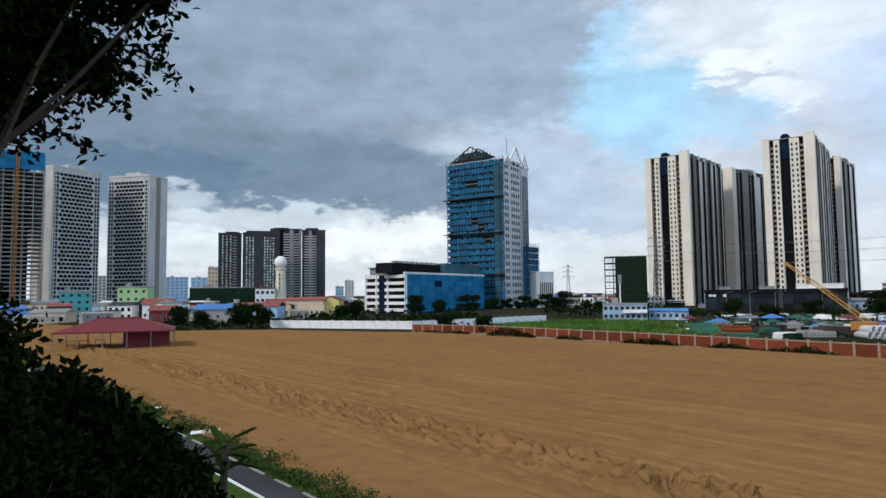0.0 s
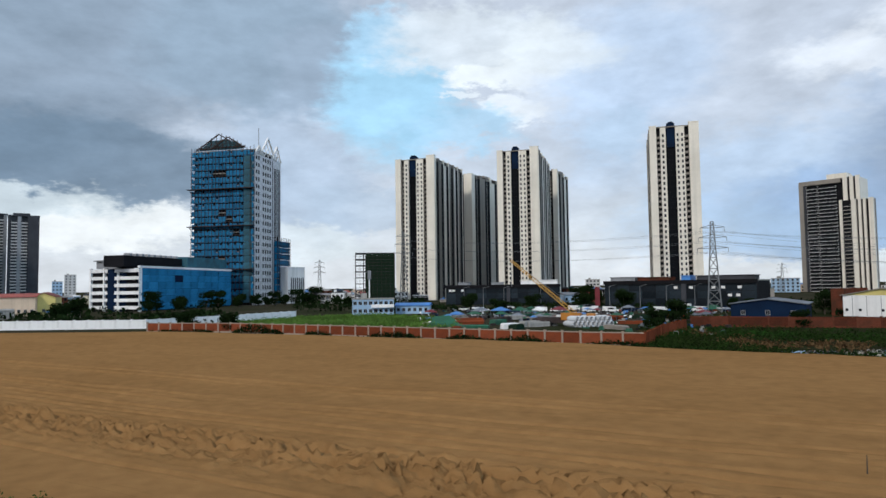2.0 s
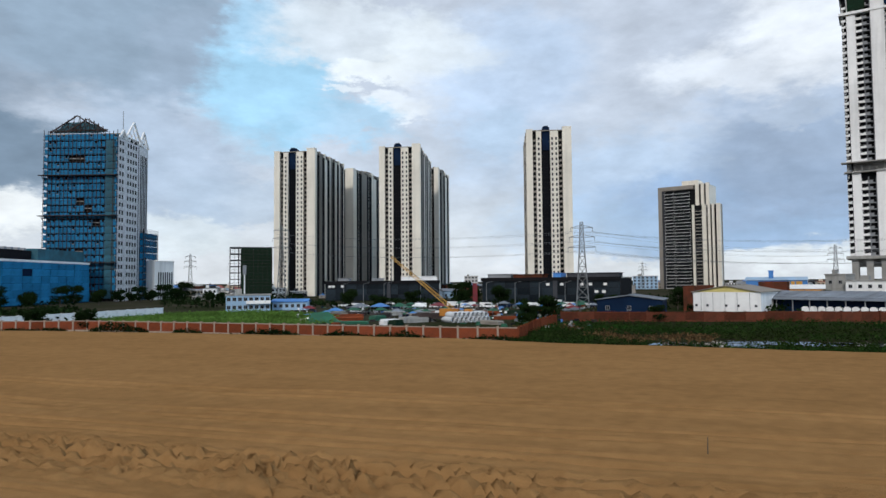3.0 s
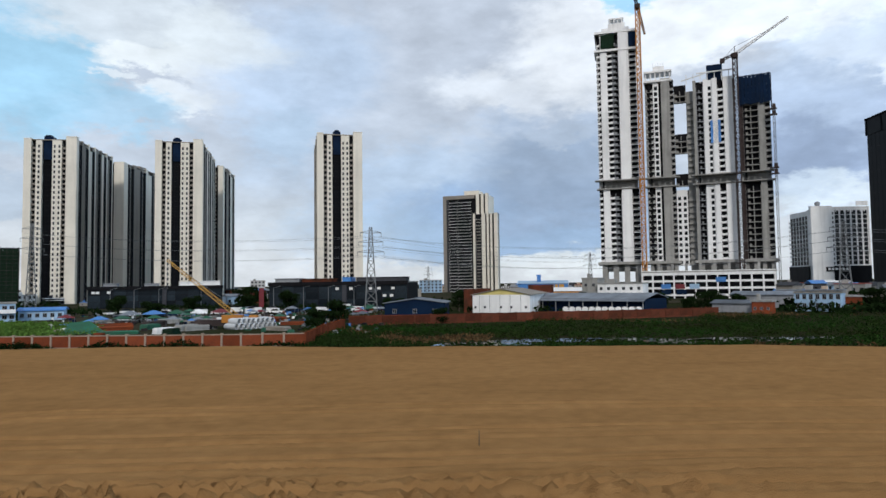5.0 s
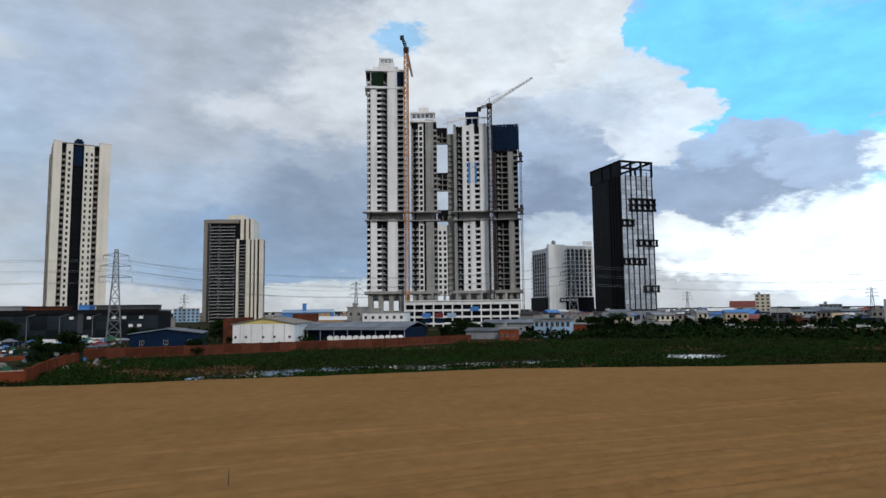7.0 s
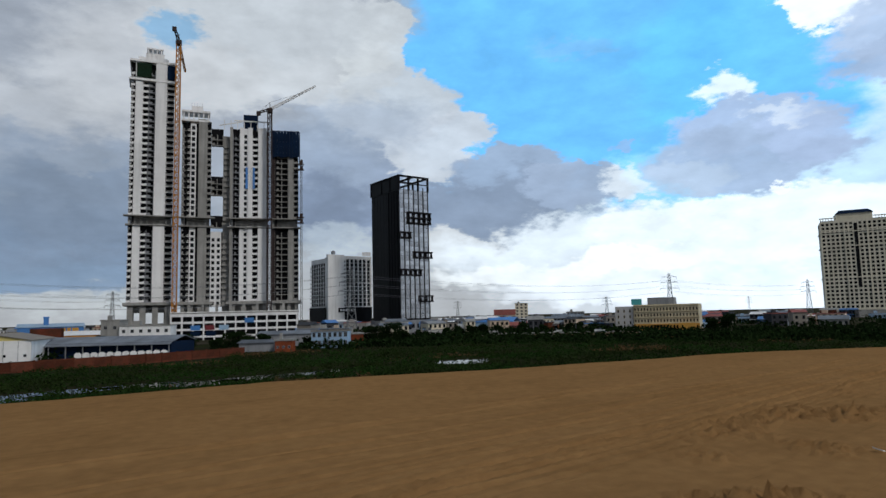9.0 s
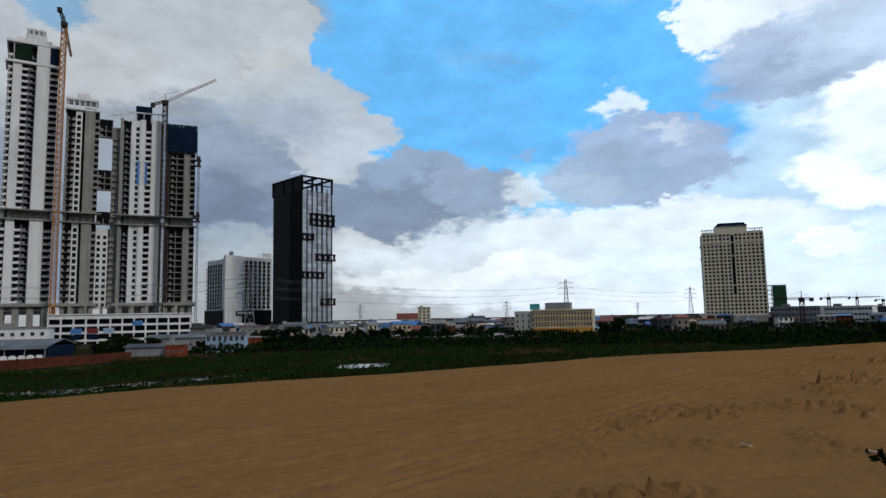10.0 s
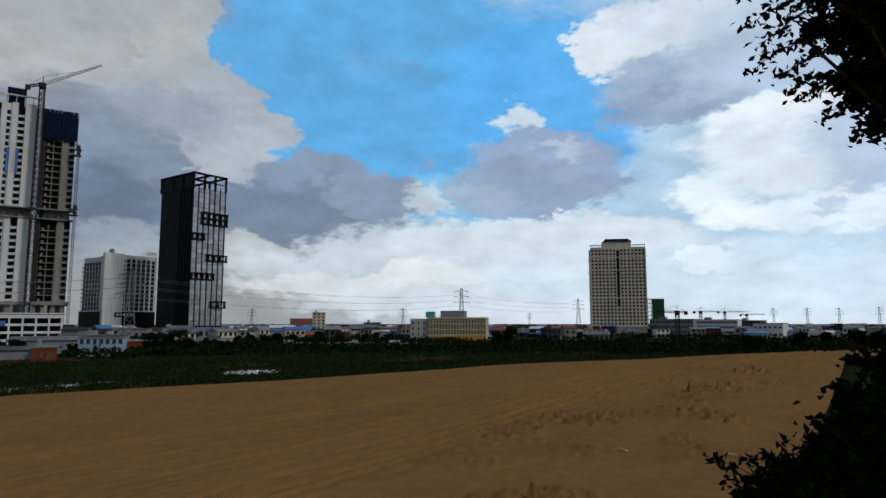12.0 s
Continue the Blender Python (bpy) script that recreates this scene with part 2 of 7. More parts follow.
# materials
def material(name, base, rough=0.8, metal=0.0, vary=0.12, scale=1.0, fine=12.0, bump=0.2, bump_dist=0.02, tint=None, streak=0.0, island=0.0, per_object=0.0, spec=0.5, brick=None):
    """Two-scale mottled surface; tint: second colour of the coarse patches; streak: rain marks down the face."""
    mat = bpy.data.materials.new(name)
    mat.use_nodes = True
    nt = mat.node_tree
    bsdf = nt.nodes["Principled BSDF"]
    bsdf.inputs["Roughness"].default_value, bsdf.inputs["Metallic"].default_value = rough, metal
    bsdf.inputs["Specular IOR Level"].default_value = spec
    nd, ln = nt.nodes.new, nt.links.new
    coord = nd("ShaderNodeTexCoord").outputs["Object"]

    def noise_at(s, detail, source=coord):
        n = nd("ShaderNodeTexNoise")
        n.inputs["Scale"].default_value, n.inputs["Detail"].default_value = s, detail
        ln(source, n.inputs["Vector"])
        return n.outputs["Fac"]

    def ramp(src, lo, hi, a, b):
        m = nd("ShaderNodeMapRange")
        m.inputs[1].default_value, m.inputs[2].default_value, m.inputs[3].default_value, m.inputs[4].default_value = lo, hi, a, b
        ln(src, m.inputs[0])
        return m.outputs[0]

    def mixed(fac, a, b, blend="MIX"):
        m = nd("ShaderNodeMix")
        m.data_type, m.blend_type = "RGBA", blend
        for sock, v in ((m.inputs[0], fac), (m.inputs[6], a), (m.inputs[7], b)):
            if isinstance(v, (int, float)):
                sock.default_value = v
            elif isinstance(v, tuple):
                sock.default_value = (*v[:3], 1)
            else:
                ln(v, sock)
        return m.outputs[2]

    coarse = noise_at(scale, 4)
    small = noise_at(scale * fine, 5)
    dark = tuple(c * (1 - vary * 1.6) for c in base)
    light = tuple(min(1, c * (1 + vary)) for c in base)
    col = mixed(ramp(coarse, 0.3, 0.7, 0, 1), tint or dark, light)
    col = mixed(ramp(small, 0.35, 0.65, 0.0, vary * 1.5), col, tuple(c * 0.55 for c in base))
    if streak:
        mp = nd("ShaderNodeMapping")
        mp.inputs["Scale"].default_value = (1.0, 1.0, 0.06)
        ln(coord, mp.inputs[0])
        col = mixed(ramp(noise_at(scale * 6, 4, mp.outputs[0]), 0.5, 0.72, 0.0, streak), col, tuple(c * 0.4 for c in base))
    for amount, node, sock in ((island, "ShaderNodeNewGeometry", "Random Per Island"), (per_object, "ShaderNodeObjectInfo", "Random")):
        if amount:
            g = nd("ShaderNodeHueSaturation")
            ln(ramp(nd(node).outputs[sock], 0, 1, 1 - amount, 1 + amount), g.inputs["Value"])
            ln(col, g.inputs["Color"])
            col = g.outputs[0]
    ln(col, bsdf.inputs["Base Color"])
    if bump:
        b = nd("ShaderNodeBump")
        b.inputs["Strength"].default_value, b.inputs["Distance"].default_value = bump, bump_dist
        ln(small, b.inputs["Height"])
        ln(b.outputs[0], bsdf.inputs["Normal"])
    ln(ramp(coarse, 0.3, 0.7, max(0.02, rough - 0.08), min(1, rough + 0.08)), bsdf.inputs["Roughness"])
    return mat


M = {}

M["earth"] = material("earth", (0.045, 0.040, 0.03), 0.95, vary=0.3, scale=0.03, fine=20, tint=(0.022, 0.028, 0.012), spec=0.0)
M["asphalt"] = material("asphalt", (0.055, 0.056, 0.06), 0.85, vary=0.2, scale=0.5, fine=40, spec=0.05)
M["cream"] = material("cream_paint", (0.74, 0.69, 0.60), 0.75, vary=0.07, scale=0.06, streak=0.25, spec=0.3)
M["white"] = material("white_paint", (0.80, 0.80, 0.80), 0.7, vary=0.08, scale=0.08, streak=0.3, spec=0.3)
M["taupe"] = material("taupe_paint", (0.245, 0.22, 0.19), 0.8, vary=0.1, scale=0.06, streak=0.3, spec=0.3)
M["concrete"] = material("raw_concrete", (0.31, 0.305, 0.29), 0.9, vary=0.18, scale=0.12, streak=0.45, spec=0.3)
M["grey"] = material("grey_paint", (0.27, 0.28, 0.30), 0.8, vary=0.15, scale=0.1, streak=0.4, spec=0.1)
# real dark cladding; also painted on recess backs and interiors as their shade
M["dark"] = material("dark_cladding_and_shade", (0.013, 0.013, 0.015), 0.75, vary=0.2, scale=0.1, spec=0.04)
M["glass"] = material("window_glass", (0.012, 0.014, 0.017), 0.12, vary=0.3, scale=0.3, bump=0, per_object=0.6, spec=0.12)
M["blackglass"] = material("black_glass", (0.004, 0.005, 0.007), 0.4, vary=0.2, scale=0.2, bump=0.05, per_object=0.3, spec=0.06)
M["net_green"] = material("green_debris_net", (0.010, 0.028, 0.018), 0.9, vary=0.4, scale=0.15, tint=(0.016, 0.02, 0.012), island=0.3, spec=0.0)
M["steel"] = material("galvanised_steel", (0.15, 0.16, 0.17), 0.6, metal=0.3, vary=0.15)
M["rust"] = material("rusty_scaffold", (0.055, 0.042, 0.04), 0.85, vary=0.3, scale=0.3, spec=0.1)
M["orange"] = material("orange_paint", (0.42, 0.16, 0.015), 0.7, vary=0.2, scale=0.3)
M["brick"] = material("red_brick", (0.19, 0.047, 0.02), 0.9, vary=0.25, scale=0.4, fine=18, per_object=0.25, tint=(0.13, 0.042, 0.025), spec=0.0)
M["blue"] = material("blue_sheet", (0.05, 0.20, 0.52), 0.5, vary=0.15, scale=0.15)
M["paleblue"] = material("pale_blue_sheet", (0.30, 0.45, 0.62), 0.5, vary=0.12, scale=0.15)
M["red"] = material("red_sheet", (0.17, 0.014, 0.022), 0.7, vary=0.2, scale=0.4)
M["greysheet"] = material("grey_sheet", (0.17, 0.19, 0.22), 0.6, vary=0.25, scale=0.2, per_object=0.4, spec=0.1)
M["navy"] = material("navy_sheet", (0.006, 0.017, 0.044), 0.75, vary=0.2, scale=0.2, spec=0.05)
M["charcoal"] = material("charcoal_paint", (0.05, 0.052, 0.06), 0.8, vary=0.15, scale=0.1, streak=0.2, spec=0.1)


def sand_material():
    """Levelled sand: grain, damp patches and drag marks that run along the lane, with rut shading painted in."""
    mat = material("sand", (0.288, 0.158, 0.064), 0.95, vary=0.08, scale=0.9, fine=22, bump=0.9, bump_dist=0.06, tint=(0.258, 0.139, 0.056), spec=0.0)
    nt = mat.node_tree
    nd, ln = nt.nodes.new, nt.links.new
    bsdf = nt.nodes["Principled BSDF"]
    col = bsdf.inputs["Base Color"].links[0].from_socket
    coord = nd("ShaderNodeTexCoord").outputs["Object"]
    # the narrow streaks of rows two and three also paint the ruts' shading
    for sx, sy, lo, hi, amount, shade in ((0.03, 0.09, 0.42, 0.68, 0.4, 0.8), (0.05, 0.9, 0.60, 0.74, 0.4, 0.62), (0.16, 4.0, 0.62, 0.76, 0.45, 0.5), (0.2, 0.3, 0.45, 0.7, 0.4, 0.76)):
        mp = nd("ShaderNodeMapping")
        mp.vector_type = "TEXTURE"
        mp.inputs["Rotation"].default_value = (0, 0, math.atan2(-0.768, 0.64))
        mp.inputs["Scale"].default_value = (1 / sx, 1 / sy, 1)
        ln(coord, mp.inputs[0])
        tex = nd("ShaderNodeTexNoise")
        tex.inputs["Scale"].default_value, tex.inputs["Detail"].default_value, tex.inputs["Distortion"].default_value = 1.0, 5, 0.8
        ln(mp.outputs[0], tex.inputs["Vector"])
        mr = nd("ShaderNodeMapRange")
        mr.inputs[1].default_value, mr.inputs[2].default_value, mr.inputs[3].default_value, mr.inputs[4].default_value = lo, hi, 0, amount
        ln(tex.outputs["Fac"], mr.inputs[0])
        mx = nd("ShaderNodeMix")
        mx.data_type, mx.blend_type = "RGBA", "MULTIPLY"
        ln(mr.outputs[0], mx.inputs[0])
        ln(col, mx.inputs[6])
        mx.inputs[7].default_value = (shade, shade * 0.97, shade * 0.93, 1)
        col = mx.outputs[2]
    ln(col, bsdf.inputs["Base Color"])
    return mat


M["sand"] = sand_material()

# tools for building
ALONG, ACROSS = Vector((0.64, -0.768, 0)), Vector((0.768, 0.64, 0))  # along the lane, and out over the sand
GROUND = -1.5


def at(az, d, z=GROUND):
    a = radians(az)
    return Vector((d * math.sin(a), d * math.cos(a), z))


def mesh_of(name, bm, mats):
    me = bpy.data.meshes.new(name)
    bm.to_mesh(me)
    bm.free()
    for m in mats if isinstance(mats, (list, tuple)) else [mats]:
        me.materials.append(m)
    return me


def raw_mesh(name, verts, faces, mats, slots=None):
    me = bpy.data.meshes.new(name)
    me.from_pydata(verts, [], faces)
    for m in mats if isinstance(mats, (list, tuple)) else [mats]:
        me.materials.append(m)
    if slots is not None:
        me.polygons.foreach_set("material_index", slots)
    me.update()
    return me


def part(name, data, parent, label="", kind="", matrix=None):
    ob = new(name, data)
    ob.parent = parent
    if matrix is not None:
        ob.matrix_basis = matrix
    if label or kind:
        tagged(ob, label=label, kind=kind)
    return ob


class Boxes:
    """Boxes and bars gathered into one mesh."""

    def __init__(self):
        self.v, self.f, self.s = [], [], []

    def hexa(self, pts, slot=0):
        n = len(self.v)
        self.v += [tuple(p) for p in pts]
        self.f += [tuple(n + i for i in q) for q in ((0, 3, 2, 1), (4, 5, 6, 7), (0, 1, 5, 4), (1, 2, 6, 5), (2, 3, 7, 6), (3, 0, 4, 7))]
        self.s += [slot] * 6
        return self

    def box(self, x0, x1, y0, y1, z0, z1, slot=0):
        return self.hexa([(x0, y0, z0), (x1, y0, z0), (x1, y1, z0), (x0, y1, z0), (x0, y0, z1), (x1, y0, z1), (x1, y1, z1), (x0, y1, z1)], slot)

    def bar(self, a, b, w, slot=0, w2=None):
        a, b = Vector(a), Vector(b)
        d = (b - a).normalized()
        s = d.cross(Vector((0, 0, 1)) if abs(d.z) < 0.95 else Vector((1, 0, 0))).normalized()
        u = s.cross(d)
        w2 = w if w2 is None else w2
        return self.hexa([a - s * w - u * w, a + s * w - u * w, a + s * w + u * w, a - s * w + u * w,
                          b - s * w2 - u * w2, b + s * w2 - u * w2, b + s * w2 + u * w2, b - s * w2 + u * w2], slot)

    def poly(self, pts, slot=0):
        n = len(self.v)
        self.v += [tuple(p) for p in pts]
        self.f.append(tuple(range(n, n + len(pts))))
        self.s.append(slot)
        return self

    def mesh(self, name, mats):
        return raw_mesh(name, self.v, self.f, mats, self.s)


def thing(name, label, category, p1, p2=None, group="", kind=""):
    """An Empty at the base; local x runs from p1 to p2, y away from the viewer, z up. Returns it and the length."""
    ob = new(name)
    p2 = p1 + Vector((1, 0, 0)) if p2 is None else p2
    d = p2 - p1
    ob.matrix_world = Matrix.Translation(p1) @ Matrix.Rotation(math.atan2(d.y, d.x), 4, "Z")
    ob.empty_display_size = 0.5
    return tagged(ob, label, category, group, kind), math.hypot(d.x, d.y)

# ground, sand, lane
def ground_sheet():
    rings = [0.5, 20, 60, 120, 200, 300, 450, 700, 1100, 1800, 2900, 4600]
    n = 96
    verts = [(r * math.cos(2 * math.pi * i / n), r * math.sin(2 * math.pi * i / n), GROUND) for r in rings for i in range(n)]
    faces = [(k * n + i, (k + 1) * n + i, (k + 1) * n + (i + 1) % n, k * n + (i + 1) % n) for k in range(len(rings) - 1) for i in range(n)]
    faces.append(tuple(reversed(range(n))))
    return tagged(new("ground", raw_mesh("ground", verts, faces, M["earth"])), "flat brown and green earth of the city plain", "ground", kind="structure")


EDGE_U = (-260, -163, -146, -110, -73, -46, -26, -4, 23, 38, 60, 80, 115, 179, 226, 300)
EDGE_V = (30, 50, 68, 83, 87.7, 86, 87, 83, 80, 80, 71, 65.6, 57.6, 28, 4, -30)


RUTS = ((20.6, 0.2, 0.07), (22.3, 0.2, 0.07), (24.2, 0.3, 0.13), (25.6, 0.3, 0.16), (27.2, 0.25, 0.09), (28.9, 0.28, 0.10), (30.9, 0.28, 0.09), (33.5, 0.3, 0.08), (35.4, 0.3, 0.08), (41, 0.35, 0.07), (43, 0.35, 0.07))


def sand_height(u, v):
    p = Vector((u, v, 0))
    h = 0.20 * noise.noise(p * 0.035) + 0.05 * noise.noise(p * 0.16) + 0.018 * noise.noise(Vector((u * 0.5, v * 2.0, 5)))
    # churned strip
    near = max(0.0, 1 - abs(v - 24.6 - 0.02 * u) / 4.2) * (1.0 if u < 6 else max(0.25, 1 - (u - 6) / 12))
    if near > 0:
        h += near * 1.5 * (0.25 * noise.noise(Vector((u * 0.4, v * 0.9, 3))) + 0.45 * abs(noise.noise(Vector((u * 1.1, v * 2.2, 7)))) + 0.42 * noise.noise(Vector((u * 2.6, v * 4, 1))))
    if u > 18:
        clod = max(0.0, noise.noise(Vector((u * 0.12, v * 0.16, 11))) + 0.05) * max(0.0, 1 - abs(v - 16) / 12)
        h += clod * (3.6 * abs(noise.noise(Vector((u * 1.6, v * 2.2, 17)))) + 1.2 * noise.noise(Vector((u * 2.8, v * 3.4, 19))))
    for k, (c, w, deep) in enumerate(RUTS):
        line = c + 1.3 * noise.noise(Vector((u * 0.018, k * 3.1, 0))) + 0.012 * u
        d = abs(v - line) / w
        if d < 2.6:
            h += 2.6 * deep * (0.65 + 0.9 * noise.noise(Vector((u * 0.07, k * 5.0, 2)))) * (0.75 * math.exp(-(d - 1.5) ** 2 * 3) - math.exp(-d * d))
    return h


def sand_field():
    us = [-42 + 0.3 * i for i in range(310)]
    while us[-1] < 290:
        us.append(us[-1] + 0.3 + 0.018 * (us[-1] - 51))
    while us[0] > -255:
        us.insert(0, us[0] - 0.3 - 0.018 * (-42 - us[0]))
    near, far, lip = 170, 60, 7
    rows = near + far + lip
    verts = []
    for u in us:
        e = float(np.interp(u, EDGE_U, EDGE_V)) + 1.2 * noise.noise(Vector((u * 0.05, 9, 0))) + 0.5 * noise.noise(Vector((u * 0.3, 4, 0)))
        lo = min(float(np.interp(u, (-16, -4), (13.6, 3.0))), e - 30)
        mid = min(46.0, lo + (e - lo) * 0.6)
        for j in range(rows):
            if j < near:
                v = lo + (mid - lo) * j / near
            else:
                v = mid + (e - mid) * min(1.0, (j - near) / far)
            z = sand_height(u, v)
            if j > near + far:
                f = (j - near - far) / lip
                v, z = e + 2.6 * f, z * (1 - f) + (GROUND - 0.15) * f ** 0.8
            p = ALONG * u + ACROSS * v
            verts.append((p.x, p.y, z))
    n = len(us)
    faces = [(i * rows + j, (i + 1) * rows + j, (i + 1) * rows + j + 1, i * rows + j + 1) for i in range(n - 1) for j in range(rows - 1)]
    me = raw_mesh("sand", verts, faces, M["sand"])
    me.polygons.foreach_set("use_smooth", [True] * len(faces))
    return tagged(new("sand_field", me), "wide levelled field of orange sand with ruts and tyre tracks", "sand", kind="structure")


ground_sheet()
sand_field()

# ---- towers: facades made of upright strips
CACHE = {}


def cached(key, make):
    if key not in CACHE:
        CACHE[key] = make()
    return CACHE[key]


def window_mesh(w, h, rim="white", glass="glass", bars=1, proud=0.1):
    """A framed window with its pane set back; centred on x, foot at z 0, front towards -y."""
    def make():
        b, f = Boxes(), min(0.05 * w + 0.04, 0.16)
        b.box(-w / 2, -w / 2 + f, -proud, 0.05, 0, h).box(w / 2 - f, w / 2, -proud, 0.05, 0, h)
        b.box(-w / 2 + f, w / 2 - f, -proud, 0.05, 0, f).box(-w / 2 + f, w / 2 - f, -proud, 0.05, h - f, h)
        for i in range(1, bars + 1):
            x = -w / 2 + w * i / (bars + 1)
            b.box(x - 0.04, x + 0.04, -proud * 0.7, 0.03, f, h - f)
        b.poly([(-w / 2 + f, -0.02, f), (w / 2 - f, -0.02, f), (w / 2 - f, -0.02, h - f), (-w / 2 + f, -0.02, h - f)], 1)
        return b.mesh("window", [M[rim], M[glass]])
    return cached(("win", round(w, 2), round(h, 2), rim, glass, bars, proud), make)


def balcony_mesh(w, out, rail="grey", slab="white"):
    def make():
        b = Boxes().box(-w / 2, w / 2, -out, 0.6, -0.12, 0.12, 0).box(-w / 2, w / 2, -out, -out + 0.08, 0.12, 0.95, 1)
        b.box(-w / 2 + 0.1, -w / 2 + 0.22, 0.1, 0.3, 0.95, 2.6, 0).box(w / 2 - 0.8, w / 2 - 0.2, 0.45, 0.6, 0.3, 1.3, 0)
        return b.mesh("balcony", [M[slab], M[rail]])
    return cached(("bal", round(w, 2), out, rail, slab), make)


def panel_mesh(w, h, mat, thick=0.12, gap=0.08, edge="dark"):
    """A flat pane in a thin dark edge, foot at z 0."""
    def make():
        b = Boxes().box(-w / 2 + gap, w / 2 - gap, -thick, 0, gap, h - gap, 0)
        b.box(-w / 2, -w / 2 + gap * 0.7, -thick * 0.6, 0, 0, h, 1).box(-w / 2 + gap * 0.7, w / 2, -thick * 0.6, 0, 0, gap * 0.7, 1)
        return b.mesh("pane", [M[mat], M[edge]])
    return cached(("pan", round(w, 2), round(h, 2), mat, thick, gap, edge), make)


def put(name, me, parent, T, x, y, z, label=""):
    return part(name, me, parent, label, matrix=T @ Matrix.Translation((x, y, z)))


FRONT = Matrix.Identity(4)


def right_side(n):
    return Matrix.Translation((n, 0, 0)) @ Matrix.Rotation(math.pi / 2, 4, "Z")


def left_side(depth):
    return Matrix.Translation((0, depth, 0)) @ Matrix.Rotation(-math.pi / 2, 4, "Z")


def strips(t, T, n, z0, z1, fh, rows, deep=2.6, every=1):
    """rows: (from, to, kind, material, ...) as shares of the width n.  P pier, W wall with windows, B balconies,
    D dark glazed recess, F open floors."""
    floors = int((z1 - z0 - 1.2) / fh)
    for row in rows:
        a, b, kind, mat = row[0] * n, row[1] * n, row[2], row[3]
        w, mid = b - a, (row[0] + row[1]) / 2 * n
        if kind == "P":
            proud, top = (row[4:] + (0.0, 0.0)[len(row) - 4:])[:2] if len(row) > 4 else (0.0, 0.0)
            bx = Boxes().box(a, b, -proud, deep, z0, z1 + top)
            bx.box(a - 0.1, b + 0.1, -proud - 0.1, deep, z1 + top, z1 + top + 0.5)
            part("pier", bx.mesh("pier", M[mat]), t, matrix=T)
        elif kind == "W":
            cols, ww, wh = row[4], row[5], row[6]
            glass = row[7] if len(row) > 7 else "glass"
            bx = Boxes().box(a, b, 0.35, deep, z0, z1)
            for k in range(0, floors, 6):
                bx.box(a, b, 0.22, 0.35, z0 + k * fh + 0.02, z0 + k * fh + 0.22)
            part("wall", bx.mesh("wall", M[mat]), t, matrix=T)
            me = window_mesh(ww, wh, "charcoal" if ww > 1.3 else "grey", glass, 1 if ww > 1.1 else 0)
            for k in range(0, floors, every):
                for c in range(cols):
                    put("window", me, t, T, a + w * (c + 0.5) / cols, 0.34, z0 + k * fh + 0.9)
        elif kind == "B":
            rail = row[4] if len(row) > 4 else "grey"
            # a dark mat here puts the recess's shade into the back wall's colour
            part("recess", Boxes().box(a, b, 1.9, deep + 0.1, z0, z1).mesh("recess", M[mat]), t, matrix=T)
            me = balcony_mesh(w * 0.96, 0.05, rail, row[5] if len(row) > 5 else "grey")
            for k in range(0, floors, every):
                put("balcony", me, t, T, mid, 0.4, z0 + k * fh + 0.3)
        elif kind == "D":
            bx = Boxes().box(a, b, 2.0, deep + 0.1, z0, z1, 0)
            for k in range(floors):
                bx.box(a, b, 1.85, 2.0, z0 + k * fh, z0 + k * fh + 0.35, 1)
            m = max(1, int(w / 1.6))
            for c in range(1, m):
                bx.box(a + w * c / m - 0.05, a + w * c / m + 0.05, 1.8, 2.0, z0, z1, 1)
            part("glazing", bx.mesh("glazing", [M[mat], M["dark"]]), t, matrix=T)
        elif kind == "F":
            # near-black core: shade inside the open floors, painted on
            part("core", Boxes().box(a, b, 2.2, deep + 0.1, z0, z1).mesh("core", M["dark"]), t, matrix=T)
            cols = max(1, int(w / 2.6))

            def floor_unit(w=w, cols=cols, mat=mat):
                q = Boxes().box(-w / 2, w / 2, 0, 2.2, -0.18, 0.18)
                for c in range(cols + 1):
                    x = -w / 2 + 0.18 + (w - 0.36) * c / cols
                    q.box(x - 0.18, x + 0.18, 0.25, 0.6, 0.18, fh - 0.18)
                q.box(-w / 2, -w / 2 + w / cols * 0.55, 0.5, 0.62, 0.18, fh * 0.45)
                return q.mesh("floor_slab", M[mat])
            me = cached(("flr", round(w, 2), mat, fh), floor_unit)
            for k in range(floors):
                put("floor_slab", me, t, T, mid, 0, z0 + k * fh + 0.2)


def roof(t, n, depth, z, mat, extra=()):
    b = Boxes().box(0.3, n - 0.3, 0.3, depth - 0.3, z - 0.6, z - 0.1)
    for x0, x1, y0, y1, h in extra:
        b.box(x0 * n, x1 * n, y0 * depth, y1 * depth, z - 0.2, z + h)
    part("roof", b.mesh("roof", M[mat]), t)


